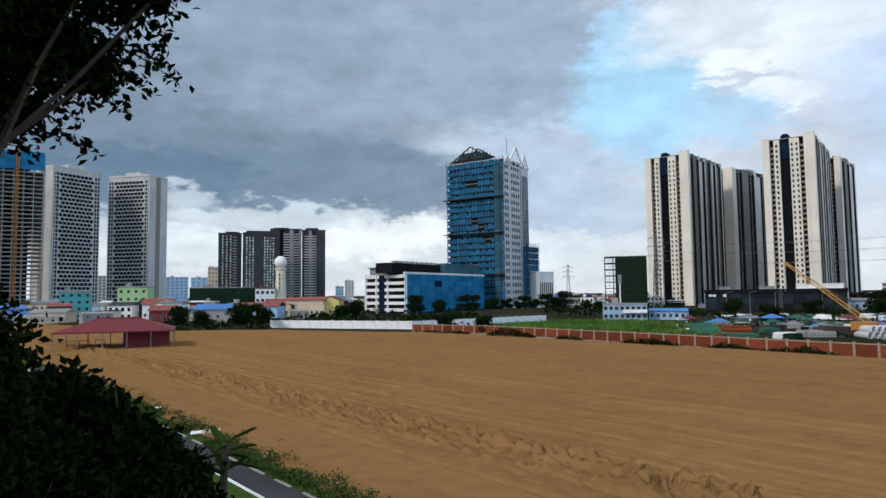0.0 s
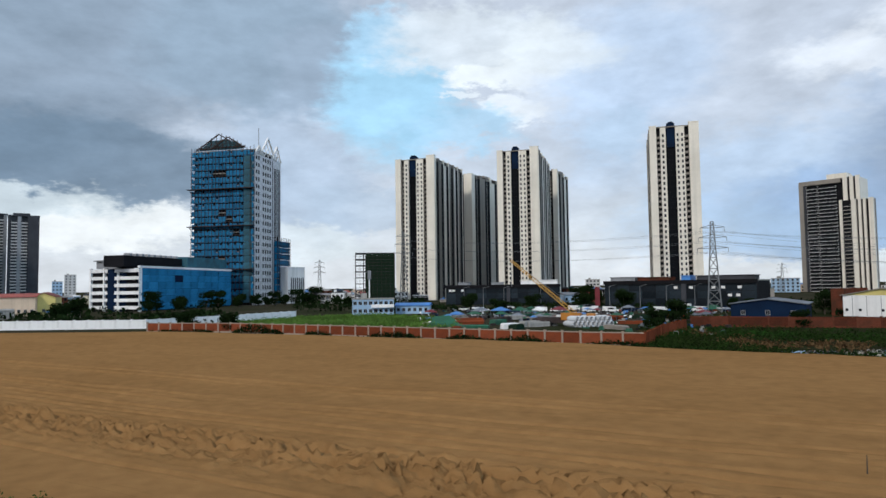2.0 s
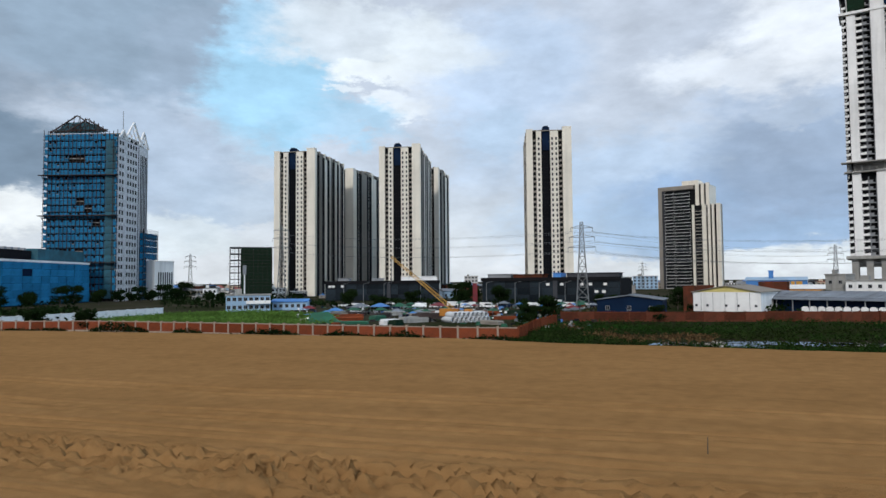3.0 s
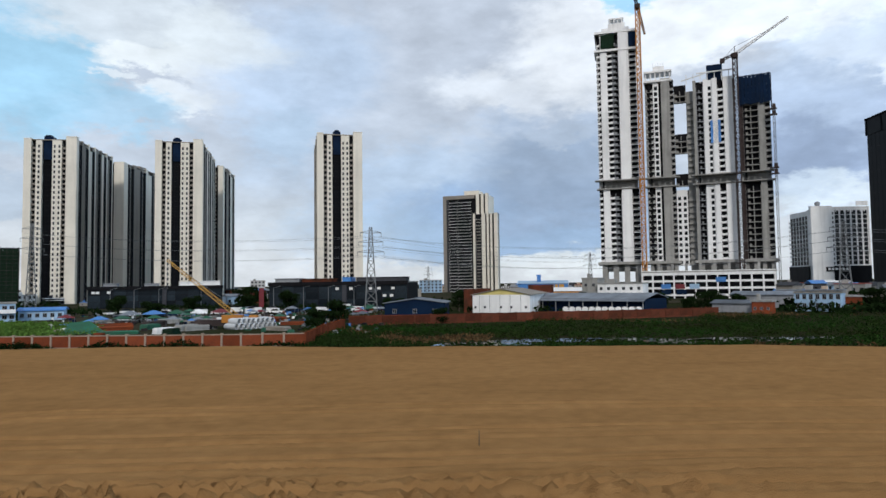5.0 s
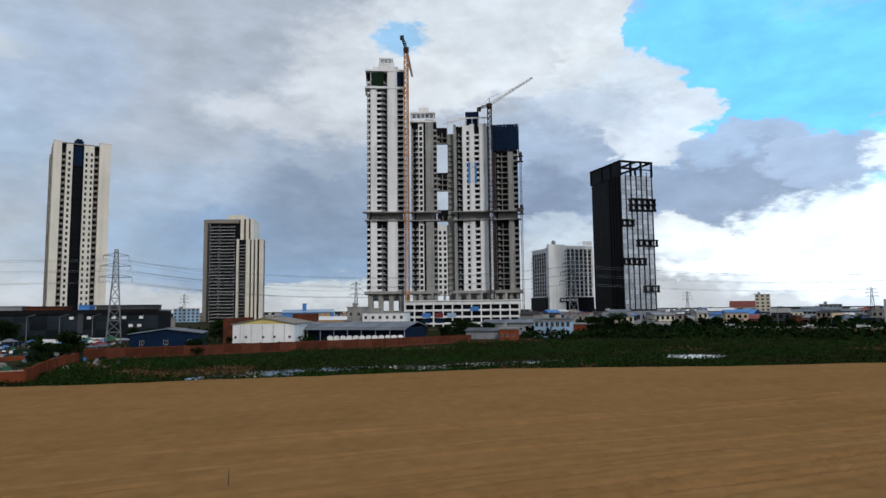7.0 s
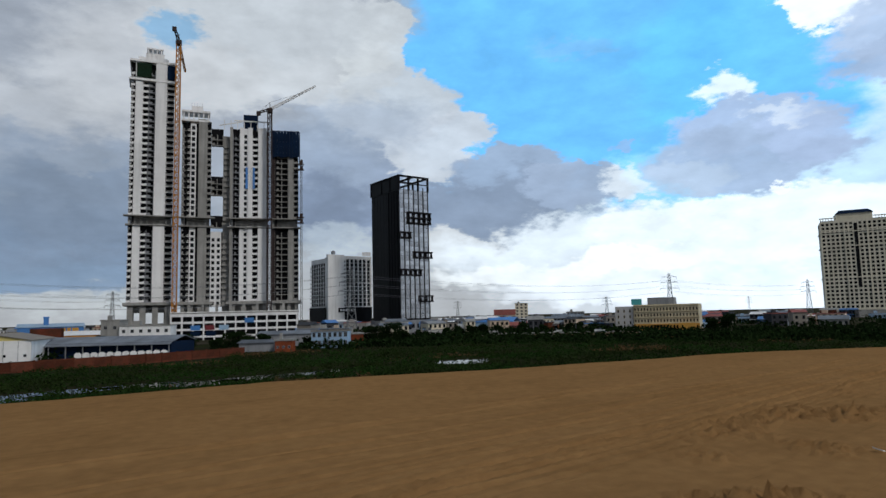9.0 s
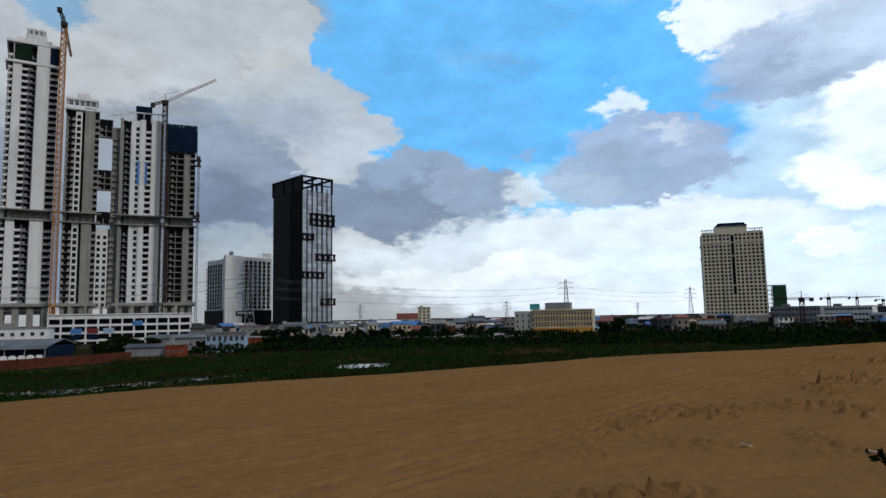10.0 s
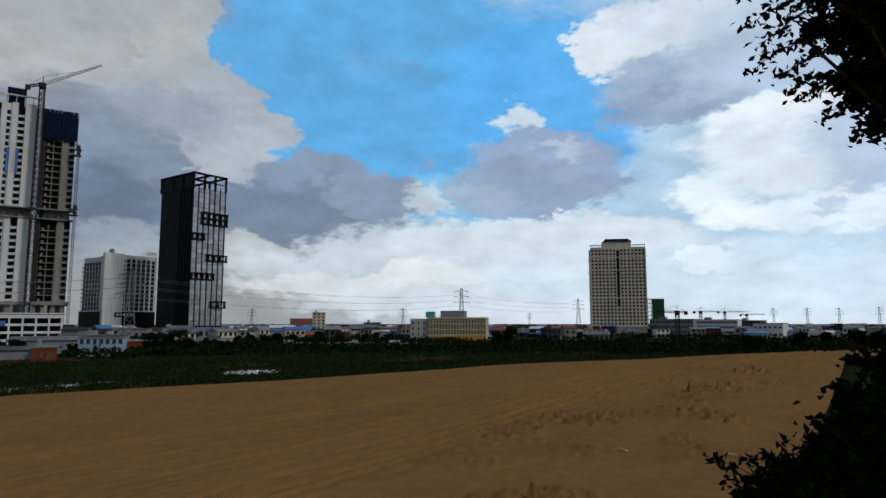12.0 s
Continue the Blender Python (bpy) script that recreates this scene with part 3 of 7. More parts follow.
# ---- cream apartment towers
def cream_tower(a1, d1, a2, d2, depth, label, side="right", far=False, top=96.0):
    t, n = thing("apartment_tower", label, "tower", at(a1, d1), at(a2, d2), group="cream apartment towers")
    fh, H = 3.05, top - GROUND
    part("core", Boxes().box(2.5, n - 2.5, 2.5, depth - 2.5, 0, H - 1).mesh("core", M["taupe"]), t)
    if not far:
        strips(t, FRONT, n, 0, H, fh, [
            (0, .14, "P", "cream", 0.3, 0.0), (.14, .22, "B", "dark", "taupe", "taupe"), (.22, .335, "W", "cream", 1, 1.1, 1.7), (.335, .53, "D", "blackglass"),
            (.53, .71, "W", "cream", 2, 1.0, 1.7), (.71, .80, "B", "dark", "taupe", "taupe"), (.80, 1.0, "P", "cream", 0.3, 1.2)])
        part("lift_head", Boxes().box(.36 * n, .52 * n, 1.2, 6, H - 12, H + 1.8).box(.39 * n, .49 * n, 1.0, 5, H + 1.8, H + 2.6).mesh("lift_head", M["navy"]), t, "dark glazed lift head")
    else:
        strips(t, FRONT, n, 0, H, fh, [(0, .35, "P", "cream", 0.2), (.35, .5, "B", "dark", "taupe", "taupe"), (.5, .62, "D", "blackglass"), (.62, 1, "P", "cream", 0.3)])
    roof(t, n, depth, H, "taupe", ((.2, .4, .3, .5, 3.2), (.55, .8, .55, .75, 2.6)))
    bays = 3 if far else max(3, int(depth / 9))
    rows = []
    for k in range(bays):
        s, w = k / bays, 1 / bays
        # dark P strips lie almost flush and paint the shaded gaps between bays
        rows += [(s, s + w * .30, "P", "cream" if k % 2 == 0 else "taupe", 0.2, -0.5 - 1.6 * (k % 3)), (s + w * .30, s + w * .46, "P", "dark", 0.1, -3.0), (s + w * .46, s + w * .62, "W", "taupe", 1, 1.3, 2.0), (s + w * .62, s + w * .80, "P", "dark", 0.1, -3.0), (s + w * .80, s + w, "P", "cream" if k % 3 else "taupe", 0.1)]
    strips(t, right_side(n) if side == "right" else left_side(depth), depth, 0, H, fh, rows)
    return t


CREAM = "tall cream apartment tower with dark glazed stair strip"
cream_tower(17.56, 451, 21.0, 439, 56, CREAM + " and grey bays")
cream_tower(22.50, 517, 24.29, 508, 52, CREAM + ", farther off", far=True)
cream_tower(25.5, 668, 26.4, 660, 42, CREAM + ", very distant", far=True)
cream_tower(26.57, 425, 30.2, 420.5, 60, CREAM + " over dark podium")
cream_tower(30.78, 505, 31.80, 503, 42, CREAM + ", half hidden", far=True)
cream_tower(39.62, 386, 43.53, 388, 46, CREAM + ", standing alone", side="left", top=97.0)


# ---- brown tower with white bands
def banded_tower():
    t, n = thing("banded_tower", "brown apartment tower with white balcony bands and stepped shoulder", "tower", at(50.59, 660), at(53.5, 650))
    H, m = 97.0, None
    part("core", Boxes().box(.3, n - .3, 2.4, 26, 0, H - 1).mesh("core", M["taupe"]), t)
    strips(t, FRONT, n, 0, H - 1, 3.1, [(0, .10, "P", "taupe", .5), (.10, .16, "P", "charcoal"), (.16, .42, "B", "dark", "charcoal", "white"), (.42, .86, "B", "dark", "charcoal", "white"), (.86, 1, "D", "dark")])
    part("crown", Boxes().box(.1 * n, .95 * n, -.4, 3, H - 3.2, H - .4).box(0, n, 0, 26, H - .4, H + .5).mesh("crown", M["taupe"]), t)
    part("roof", Boxes().box(n * .6, n * 1.05, 6, 20, H, H + 5.5).mesh("roof", M["cream"]), t)
    k = n * .36
    T2 = Matrix.Translation((n, 0, 0))
    strips(t, T2, k, 0, H + 1, 3.1, [(0, .25, "P", "cream"), (.25, .4, "D", "dark"), (.4, .62, "P", "cream"), (.62, .76, "D", "dark"), (.76, 1, "P", "cream", .3)])
    part("shoulder", Boxes().box(n, n + k, 2.4, 24, 0, H).mesh("shoulder", M["cream"]), t)
    T3, w3 = Matrix.Translation((n * .97, -9, 0)), n * .72
    part("wing", Boxes().box(n * .97 + .3, n * .97 + w3 - .3, -6.6, -.2, 0, 77).mesh("wing", M["taupe"]), t)
    strips(t, T3, w3, 0, 77, 3.1, [(0, .08, "P", "cream"), (.08, .36, "B", "dark", "charcoal", "cream"), (.36, .50, "P", "cream", .3), (.50, .56, "D", "dark"), (.56, .64, "P", "cream"), (.64, .70, "D", "dark"), (.70, .78, "P", "cream"), (.78, .86, "D", "dark"), (.86, 1, "P", "cream", .2)])


banded_tower()


# ---- tower complex under construction, with its car park and cranes
def complex_tower(a1, a2, z1, rows, label, d=370, depth=26, crown=None, sides=True):
    t, n = thing("unfinished_tower", label, "tower", at(a1, d, GROUND), at(a2, d, GROUND), group="unfinished towers")
    z0, H = 14.6, z1 - GROUND
    part("core", Boxes().box(2.6, n - .5, 2.5, depth, z0, H - 1).mesh("core", M["concrete"]), t)
    belt = 62.5
    for lo, hi in ((z0 + 5, belt - 2.5), (belt + 2.5, H)):
        strips(t, FRONT, n, lo, hi, 3.15, rows)
    strips(t, left_side(depth), depth, z0 + 5, H - 2, 3.15, [(0, .3, "P", "concrete"), (.3, .6, "B", "dark", "white", "white"), (.6, .78, "P", "white"), (.78, 1, "B", "dark", "white", "white")])
    b = Boxes().box(-1.2, n + 1.2, -1.6, 3, belt - 2.8, belt - 2.2).box(-2.2, n + 2.0, -2.6, 2, belt + 1.9, belt + 2.4)
    for i in range(int(n / 3) + 1):
        b.box(i * 3.0, i * 3.0 + .5, .2, 1.2, belt - 2.2, belt + 1.9)
    part("transfer_floor", b.mesh("transfer_floor", M["concrete"]), t)
    part("deck", Boxes().box(-1.5, n + 1.5, -2.2, depth, z0 + 3.6, z0 + 5).mesh("deck", M["concrete"]), t)
    for i in range(4):
        x = n * (i + .1) / 3.6
        for y in (-.5, depth - 3):
            part("stilt", Boxes().box(x, x + n * .13, y, y + 2, 0, z0 + 3.6).mesh("stilt", M["concrete"]), t)
    if crown:
        crown(t, n, H, depth)
    return t


def crown_a(t, n, H, depth):
    b = Boxes().box(-.8, n + .8, -1.2, depth, H, H + 1.2).box(.15 * n, .85 * n, 2, 16, H + 1.2, H + 4).box(.32 * n, .75 * n, 3, 13, H + 4, H + 6.8)
    for i in range(4):
        b.box(.36 * n + i * .1 * n, .39 * n + i * .1 * n, 2.2, 2.8, H + 4, H + 8.6)
    b.box(.34 * n, .72 * n, 2.0, 8, H + 8.6, H + 9.4)
    part("crown", b.mesh("crown", M["white"]), t)
    part("net", Boxes().box(.12 * n, .46 * n, -.9, -.5, H - 8.5, H - .6).mesh("net", M["net_green"]), t, "green debris net")
    part("net", Boxes().box(.80 * n, 1.02 * n, -.9, -.5, H - 8.2, H - .4).mesh("net", M["navy"]), t, "blue debris net")
    part("cornice", Boxes().box(-1, n + 1, -1.3, depth * .5, H - 10.2, H - 9).mesh("cornice", M["white"]), t)


def crown_b(t, n, H, depth):
    b = Boxes().box(-.5, n * .95, -.9, 8, H - 1, H)
    for i in range(6):
        b.box(n * (.02 + .17 * i), n * (.06 + .17 * i), 0, .6, H, H + 4.2)
    b.box(-.3, n * .95, -.6, 9, H + 4.2, H + 5.2).box(n * .3, n * .7, 2, 9, H + 5.2, H + 8.4)
    for i in range(5):
        b.box(n * (.3 + .09 * i), n * (.32 + .09 * i), 2, 2.4, H + 8.4, H + 10.2)
    part("crown", b.mesh("crown", M["white"]), t)


def crown_c(t, n, H, depth):
    b = Boxes()
    for i in range(7):
        b.bar((n * (-.15 + .17 * i), .5, H - 1), (n * (-.15 + .17 * i), .5, H + 4.4), .18)
    b.bar((-.28 * n, .5, H + 1.2), (.3 * n, .5, H + 3.9), .25).bar((.1 * n, .5, H + 4.4), (1.0 * n, .5, H + 4.4), .3)
    part("roof_frame", b.mesh("roof_frame", M["white"]), t)
    part("lift_head", Boxes().box(.34 * n, .72 * n, 2, 10, H, H + 8.5).mesh("lift_head", M["navy"]), t, "dark blue netted lift head")
    part("net", Boxes().box(.40 * n, .64 * n, -.5, -.2, H - 34, H - 22).mesh("net", M["blue"]), t, "blue debris net")


def crown_d(t, n, H, depth):
    b = Boxes()
    for i in range(9):
        x = -.5 + (n + 1) * i / 9
        b.box(x, x + (n + 1) / 9 - .12, -1.3 - .15 * (i % 2), -1.0, H - 15 + .4 * (i % 3), H + .6 - .2 * (i % 2))
    b.box(n + .6, n + .9, -1, 12, H - 15, H + .4)
    part("net", b.mesh("net", M["navy"]), t, "dark blue safety net round the top floors")


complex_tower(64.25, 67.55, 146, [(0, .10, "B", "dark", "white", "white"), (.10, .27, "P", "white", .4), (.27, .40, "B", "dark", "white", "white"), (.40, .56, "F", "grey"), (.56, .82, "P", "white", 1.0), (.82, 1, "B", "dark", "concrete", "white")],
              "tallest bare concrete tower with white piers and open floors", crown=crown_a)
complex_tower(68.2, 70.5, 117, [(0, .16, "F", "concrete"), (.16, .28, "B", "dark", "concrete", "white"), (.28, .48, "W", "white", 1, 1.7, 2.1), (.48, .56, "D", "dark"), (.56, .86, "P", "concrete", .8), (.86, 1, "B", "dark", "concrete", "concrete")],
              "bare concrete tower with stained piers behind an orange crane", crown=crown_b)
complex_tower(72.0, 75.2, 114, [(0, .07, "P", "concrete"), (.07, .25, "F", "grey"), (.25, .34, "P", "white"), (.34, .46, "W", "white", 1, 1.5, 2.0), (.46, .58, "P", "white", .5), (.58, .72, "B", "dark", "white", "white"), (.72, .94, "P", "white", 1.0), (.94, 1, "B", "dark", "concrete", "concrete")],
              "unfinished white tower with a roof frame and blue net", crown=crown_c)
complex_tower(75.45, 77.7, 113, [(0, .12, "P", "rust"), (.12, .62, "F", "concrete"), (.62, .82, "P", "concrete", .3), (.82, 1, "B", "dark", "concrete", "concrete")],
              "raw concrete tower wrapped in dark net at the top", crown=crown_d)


def link_block():
    t, n = thing("link_block", "open concrete bridge floors joining two unfinished towers", "tower", at(70.5, 374), at(72.05, 374))
    part("core", Boxes().box(n * .62, n, 1.5, 9, 0, 112).mesh("core", M["concrete"]), t)
    strips(t, Matrix.Identity(4), n, 17, 58, 3.15, [(0, .55, "W", "white", 2, 1.5, 1.8), (.55, 1, "B", "dark", "concrete", "concrete")])
    for lo, hi in ((60, 64), (78, 86), (106, 113)):
        strips(t, Matrix.Identity(4), n, lo, hi + 3, 3.15, [(0, .62, "F", "concrete")])
    strips(t, Matrix.Identity(4), n, 64, 112, 3.15, [(.62, 1, "B", "concrete", "concrete", "concrete")])


link_block()


def car_park():
    t, n = thing("car_park", "white open-sided parking podium with dark decks and blue banner", "podium", at(67.57, 352), at(77.6, 352))
    H = 13.2
    # solid near-black fill painted as the shade within the open decks
    part("core", Boxes().box(.5, n - .5, 2.2, 30, 0, H - .5).mesh("core", M["dark"]), t)
    for k in range(4):
        z = 1.2 + k * 3.5
        part("parapet", Boxes().box(-.4, n + .4, -.3, .4, z, z + (1.1 if k < 3 else 2.4)).mesh("parapet", M["white"]), t)
    cols = 12
    for i in range(cols + 1):
        x = n * i / cols
        part("column", Boxes().box(x - .35, x + .35, -.15, 1.6, 0, H).mesh("column", M["white"]), t)
    for x, z, m in ((.57, 8.7, "blue"), (.15, 5.4, "blue"), (.26, 5.4, "red"), (.37, 5.4, "paleblue"), (.15, 2.5, "navy"), (.27, 2.5, "navy")):
        part("banner", Boxes().box(n * x, n * x + n * .075, -.42, -.32, z - .5, z + 1.9).mesh("banner", M[m]), t, "coloured banner between the columns")
    part("roof_deck", Boxes().box(-1, n + 1, -.5, 34, H, H + .5).mesh("roof_deck", M["concrete"]), t)
    for i in range(9):
        part("column", Boxes().box(n * i / 9, n * i / 9 + 1.3, 12, 13.3, H + .5, 18).mesh("column", M["concrete"]), t)


car_park()


def lattice(b, a, c, w, step, bar, mat_slot=0, w2=None):
    """A square lattice mast between two points."""
    a, c = Vector(a), Vector(c)
    d = (c - a)
    k = max(2, int(d.length / step))
    d.normalize()
    s = d.cross(Vector((0, 0, 1)) if abs(d.z) < .9 else Vector((1, 0, 0))).normalized()
    u = s.cross(d)
    w2 = w if w2 is None else w2
    ring = []
    for i in range(k + 1):
        p, h = a.lerp(c, i / k), w + (w2 - w) * i / k
        ring.append([p - s * h - u * h, p + s * h - u * h, p + s * h + u * h, p - s * h + u * h])
    for j in range(4):
        b.bar(ring[0][j], ring[-1][j], bar, mat_slot)
    for i in range(k):
        for j in range(4):
            b.bar(ring[i][j], ring[i + 1][(j + 1) % 4], bar * .65, mat_slot)
            b.bar(ring[i + 1][j], ring[i + 1][(j + 1) % 4], bar * .65, mat_slot)


def tower_crane(az, d, top, label, jib, tail, colour, lean=None):
    t, _ = thing("tower_crane", label, "crane", at(az, d), at(az + 4, d))
    H = top - GROUND
    b = Boxes()
    lattice(b, (0, 0, 0), (0, 0, H), 1.1, 3.0, .27)
    part("mast", b.mesh("mast", M[colour]), t)
    part("cab", Boxes().box(-1.5, 1.5, -1.5, 1.2, H, H + 2.4).box(-.7, .7, -2.6, -1.5, H - .3, H + 1.8).mesh("cab", M["rust"]), t)
    b = Boxes()
    lattice(b, (0, 0, H + 2), jib, .6, 2.2, .13, 0, .35)
    part("jib", b.mesh("jib", M["white"] if lean else M[colour]), t)
    b = Boxes()
    lattice(b, (0, 0, H + 2), tail, .5, 2, .12)
    b.box(tail[0] - 1.1, tail[0] + 1.1, tail[1] - .8, tail[1] + .8, tail[2] - 1.6, tail[2] + .6)
    part("counter_jib", b.mesh("counter_jib", M["rust"]), t)
    b = Boxes().bar((0, 0, H + 2), (0, 0, H + 6), .2).bar((0, 0, H + 6), Vector(jib) * .7 + Vector((0, 0, (H + 2) * .3)), .06).bar((0, 0, H + 6), tail, .06)
    part("stay", b.mesh("stay", M["steel"]), t)
    return t


tower_crane(67.80, 362, 155, "orange lattice tower crane climbing beside a concrete tower", (3.0, 16, 148), (-2.0, -6, 163), "orange")
tower_crane(75.28, 364, 122, "slim tower crane with raised white luffing jib", (25, 2, 141), (-6, 0, 123.5), "rust", lean=True)


def hoist_mast():
    t, _ = thing("hoist_mast", "grey scaffold hoist mast up the tower's corner", "hoist", at(77.95, 366), at(80, 366))
    b = Boxes()
    lattice(b, (0, 0, 0), (0, 0, 98), .5, 2.4, .1)
    part("mast", b.mesh("mast", M["steel"]), t)
    for z in (62, 65, 92, 95):
        part("platform", Boxes().box(-2.6, 1.4, -1.2, 1.2, z, z + .5).box(-.8, .9, -1, 1, z + .5, z + 2.4).mesh("platform", M["rust"]), t)


hoist_mast()


# ---- dark glass office tower
def dark_tower():
    t, n = thing("dark_office_tower", "black glass office tower with silver panels and open roof frame", "tower", at(86.45, 466), at(89.0, 480))
    H, depth = 112.0, 40
    part("core", Boxes().box(.3, n - .3, .4, depth, 0, H - 11).mesh("core", M["dark"]), t)
    cols, rows, fh = 6, 27, 3.75
    me = panel_mesh(n / cols, fh, "silver", .15, .22)
    for k in range(rows):
        for c in range(cols):
            z = 7.5 + k * fh * .93
            put("pane", me, t, FRONT, n * (c + .5) / cols, .38, z)
    for c in range(cols + 1):
        part("fin", Boxes().box(n * c / cols - .18, n * c / cols + .18, -.35, .3, 6, H - 8).mesh("fin", M["dark"]), t)
    for x0, x1, z, r in ((.30, 1.04, 77, 2), (0, .34, 66, 1), (.5, 1.06, 52, 1), (.02, .68, 39, 1), (.66, 1.06, 20, 1)):
        b, c = Boxes(), max(2, round((x1 - x0) * 6))
        for i in range(c + 1):
            x = n * (x0 + (x1 - x0) * i / c)
            b.box(x - .4, x + .4, -1.6, .2, z - .6, z + r * 4.0)
        for i in range(r + 1):
            b.box(n * x0 - .8, n * x1 + .8, -1.7, .2, z + i * 4.0 - .7, z + i * 4.0 + .3)
        part("framed_bay", b.mesh("framed_bay", M["dark"]), t, "black projecting window frame")
    T = left_side(depth)
    me = panel_mesh(depth / 9, fh * 4, "blackglass", .1, .1)
    for k in range(7):
        for c in range(9):
            put("pane", me, t, T, depth * (c + .5) / 9, .25, 3 + k * fh * 4 * .99)
    for c in range(4):
        part("fin", Boxes().box(depth * (.62 + .1 * c), depth * (.62 + .1 * c) + .5, -.25, .3, 6, H - 4).mesh("fin", M["dark"]), t, matrix=T)
    b = Boxes()
    for x, y in ((0, 0), (.33, 0), (.66, 0), (1, 0), (0, .3), (0, .6), (0, 1), (1, 1), (1, .5)):
        b.box(n * x - .6, n * x + .6, depth * y - .6, depth * y + .6, H - 11, H - 1)
    for y in (0, .5, 1):
        b.box(-.8, n + .8, depth * y - .7, depth * y + .7, H - 1.2, H)
    for x in (0, .5, 1):
        b.box(n * x - .7, n * x + .7, 0, depth, H - 1.2, H)
    b.box(-.4, n + .4, -.2, .5, H - 6.2, H - 5.6)
    part("roof_frame", b.mesh("roof_frame", M["dark"]), t)
    part("parapet", Boxes().box(-.3, .5, 0, depth, H - 11, H - 1.2).mesh("parapet", M["blackglass"]), t)
    b = Boxes().box(-2, n + 4, -6, depth, 0, 5.4).box(-2.5, n + 4.5, -6.6, depth, 5.4, 6.6)
    part("entrance_block", b.mesh("entrance_block", M["grey"]), t)
    for i in range(5):
        put("shopfront", window_mesh(3.2, 3.4, "grey", "glass", 1), t, FRONT, 1 + i * 5.0, -6.05, .8)


M["silver"] = material("silver_panel", (0.60, 0.63, 0.68), 0.2, metal=0.85, vary=0.16, scale=0.25, fine=6, bump=0.08, per_object=0.22)
dark_tower()


# ---- hotel with white end wall
def hotel():
    t, n = thing("hotel", "white hotel block with tall window bays and dark base", "hotel", at(80.15, 540), at(83.9, 560))
    H, depth = 60.0, 34
    part("core", Boxes().box(2.6, n - .2, 2.4, depth - .2, 0, H - 1).mesh("core", M["white"]), t)
    strips(t, FRONT, n, 18, H, 3.3, [(0, .36, "P", "white", .4, 1), (.36, .40, "W", "white", 1, .9, 1.8), (.40, .98, "W", "white", 6, 2.7, 2.9), (.98, 1, "P", "white", .3)])
    strips(t, left_side(depth), depth, 18, H - 1.5, 3.3, [(0, .08, "B", "dark", "white", "white"), (.08, .86, "W", "white", 6, 3.2, 2.9), (.86, 1, "P", "white", .2)])
    part("base", Boxes().box(-.3, .3, 5, depth, 0, 18).mesh("base", M["blackglass"]), t, "dark glazed base storeys")
    part("base", Boxes().box(.36 * n, n, -.5, 3, 0, 18).mesh("base", M["blackglass"]), t, "dark glazed base storeys")
    part("end_wall", Boxes().box(0, .36 * n, -.4, 2.5, 0, 18).mesh("end_wall", M["white"]), t)
    part("sign_band", Boxes().box(.22 * n, .66 * n, -1.1, -.6, 14, 17.4).mesh("sign_band", M["dark"]), t)
    b = Boxes()
    for i in range(6):
        b.box(.25 * n + i * .06 * n, .29 * n + i * .06 * n, -1.25, -1.1, 14.9, 16.5)
    part("sign_bars", b.mesh("sign_bars", M["white"]), t, "pale bars of an unreadable sign")
    b = Boxes()
    for i in range(10):
        b.box(.36 * n + i * .07 * n, .37 * n + i * .07 * n, 0, .5, H - 3, H)
    b.box(.36 * n, n, 0, .8, H, H + .8).box(.8 * n, n, 1, 1.5, H + 1.5, H + 4.8)
    part("roof_screen", b.mesh("roof_screen", M["white"]), t)
    bm = bmesh.new()
    bmesh.ops.create_uvsphere(bm, u_segments=14, v_segments=8, radius=1.9)
    part("roof_globe", mesh_of("roof_globe", bm, M["grey"]), t, matrix=Matrix.Translation((.17 * n, 4, H + 3.4)))


hotel()


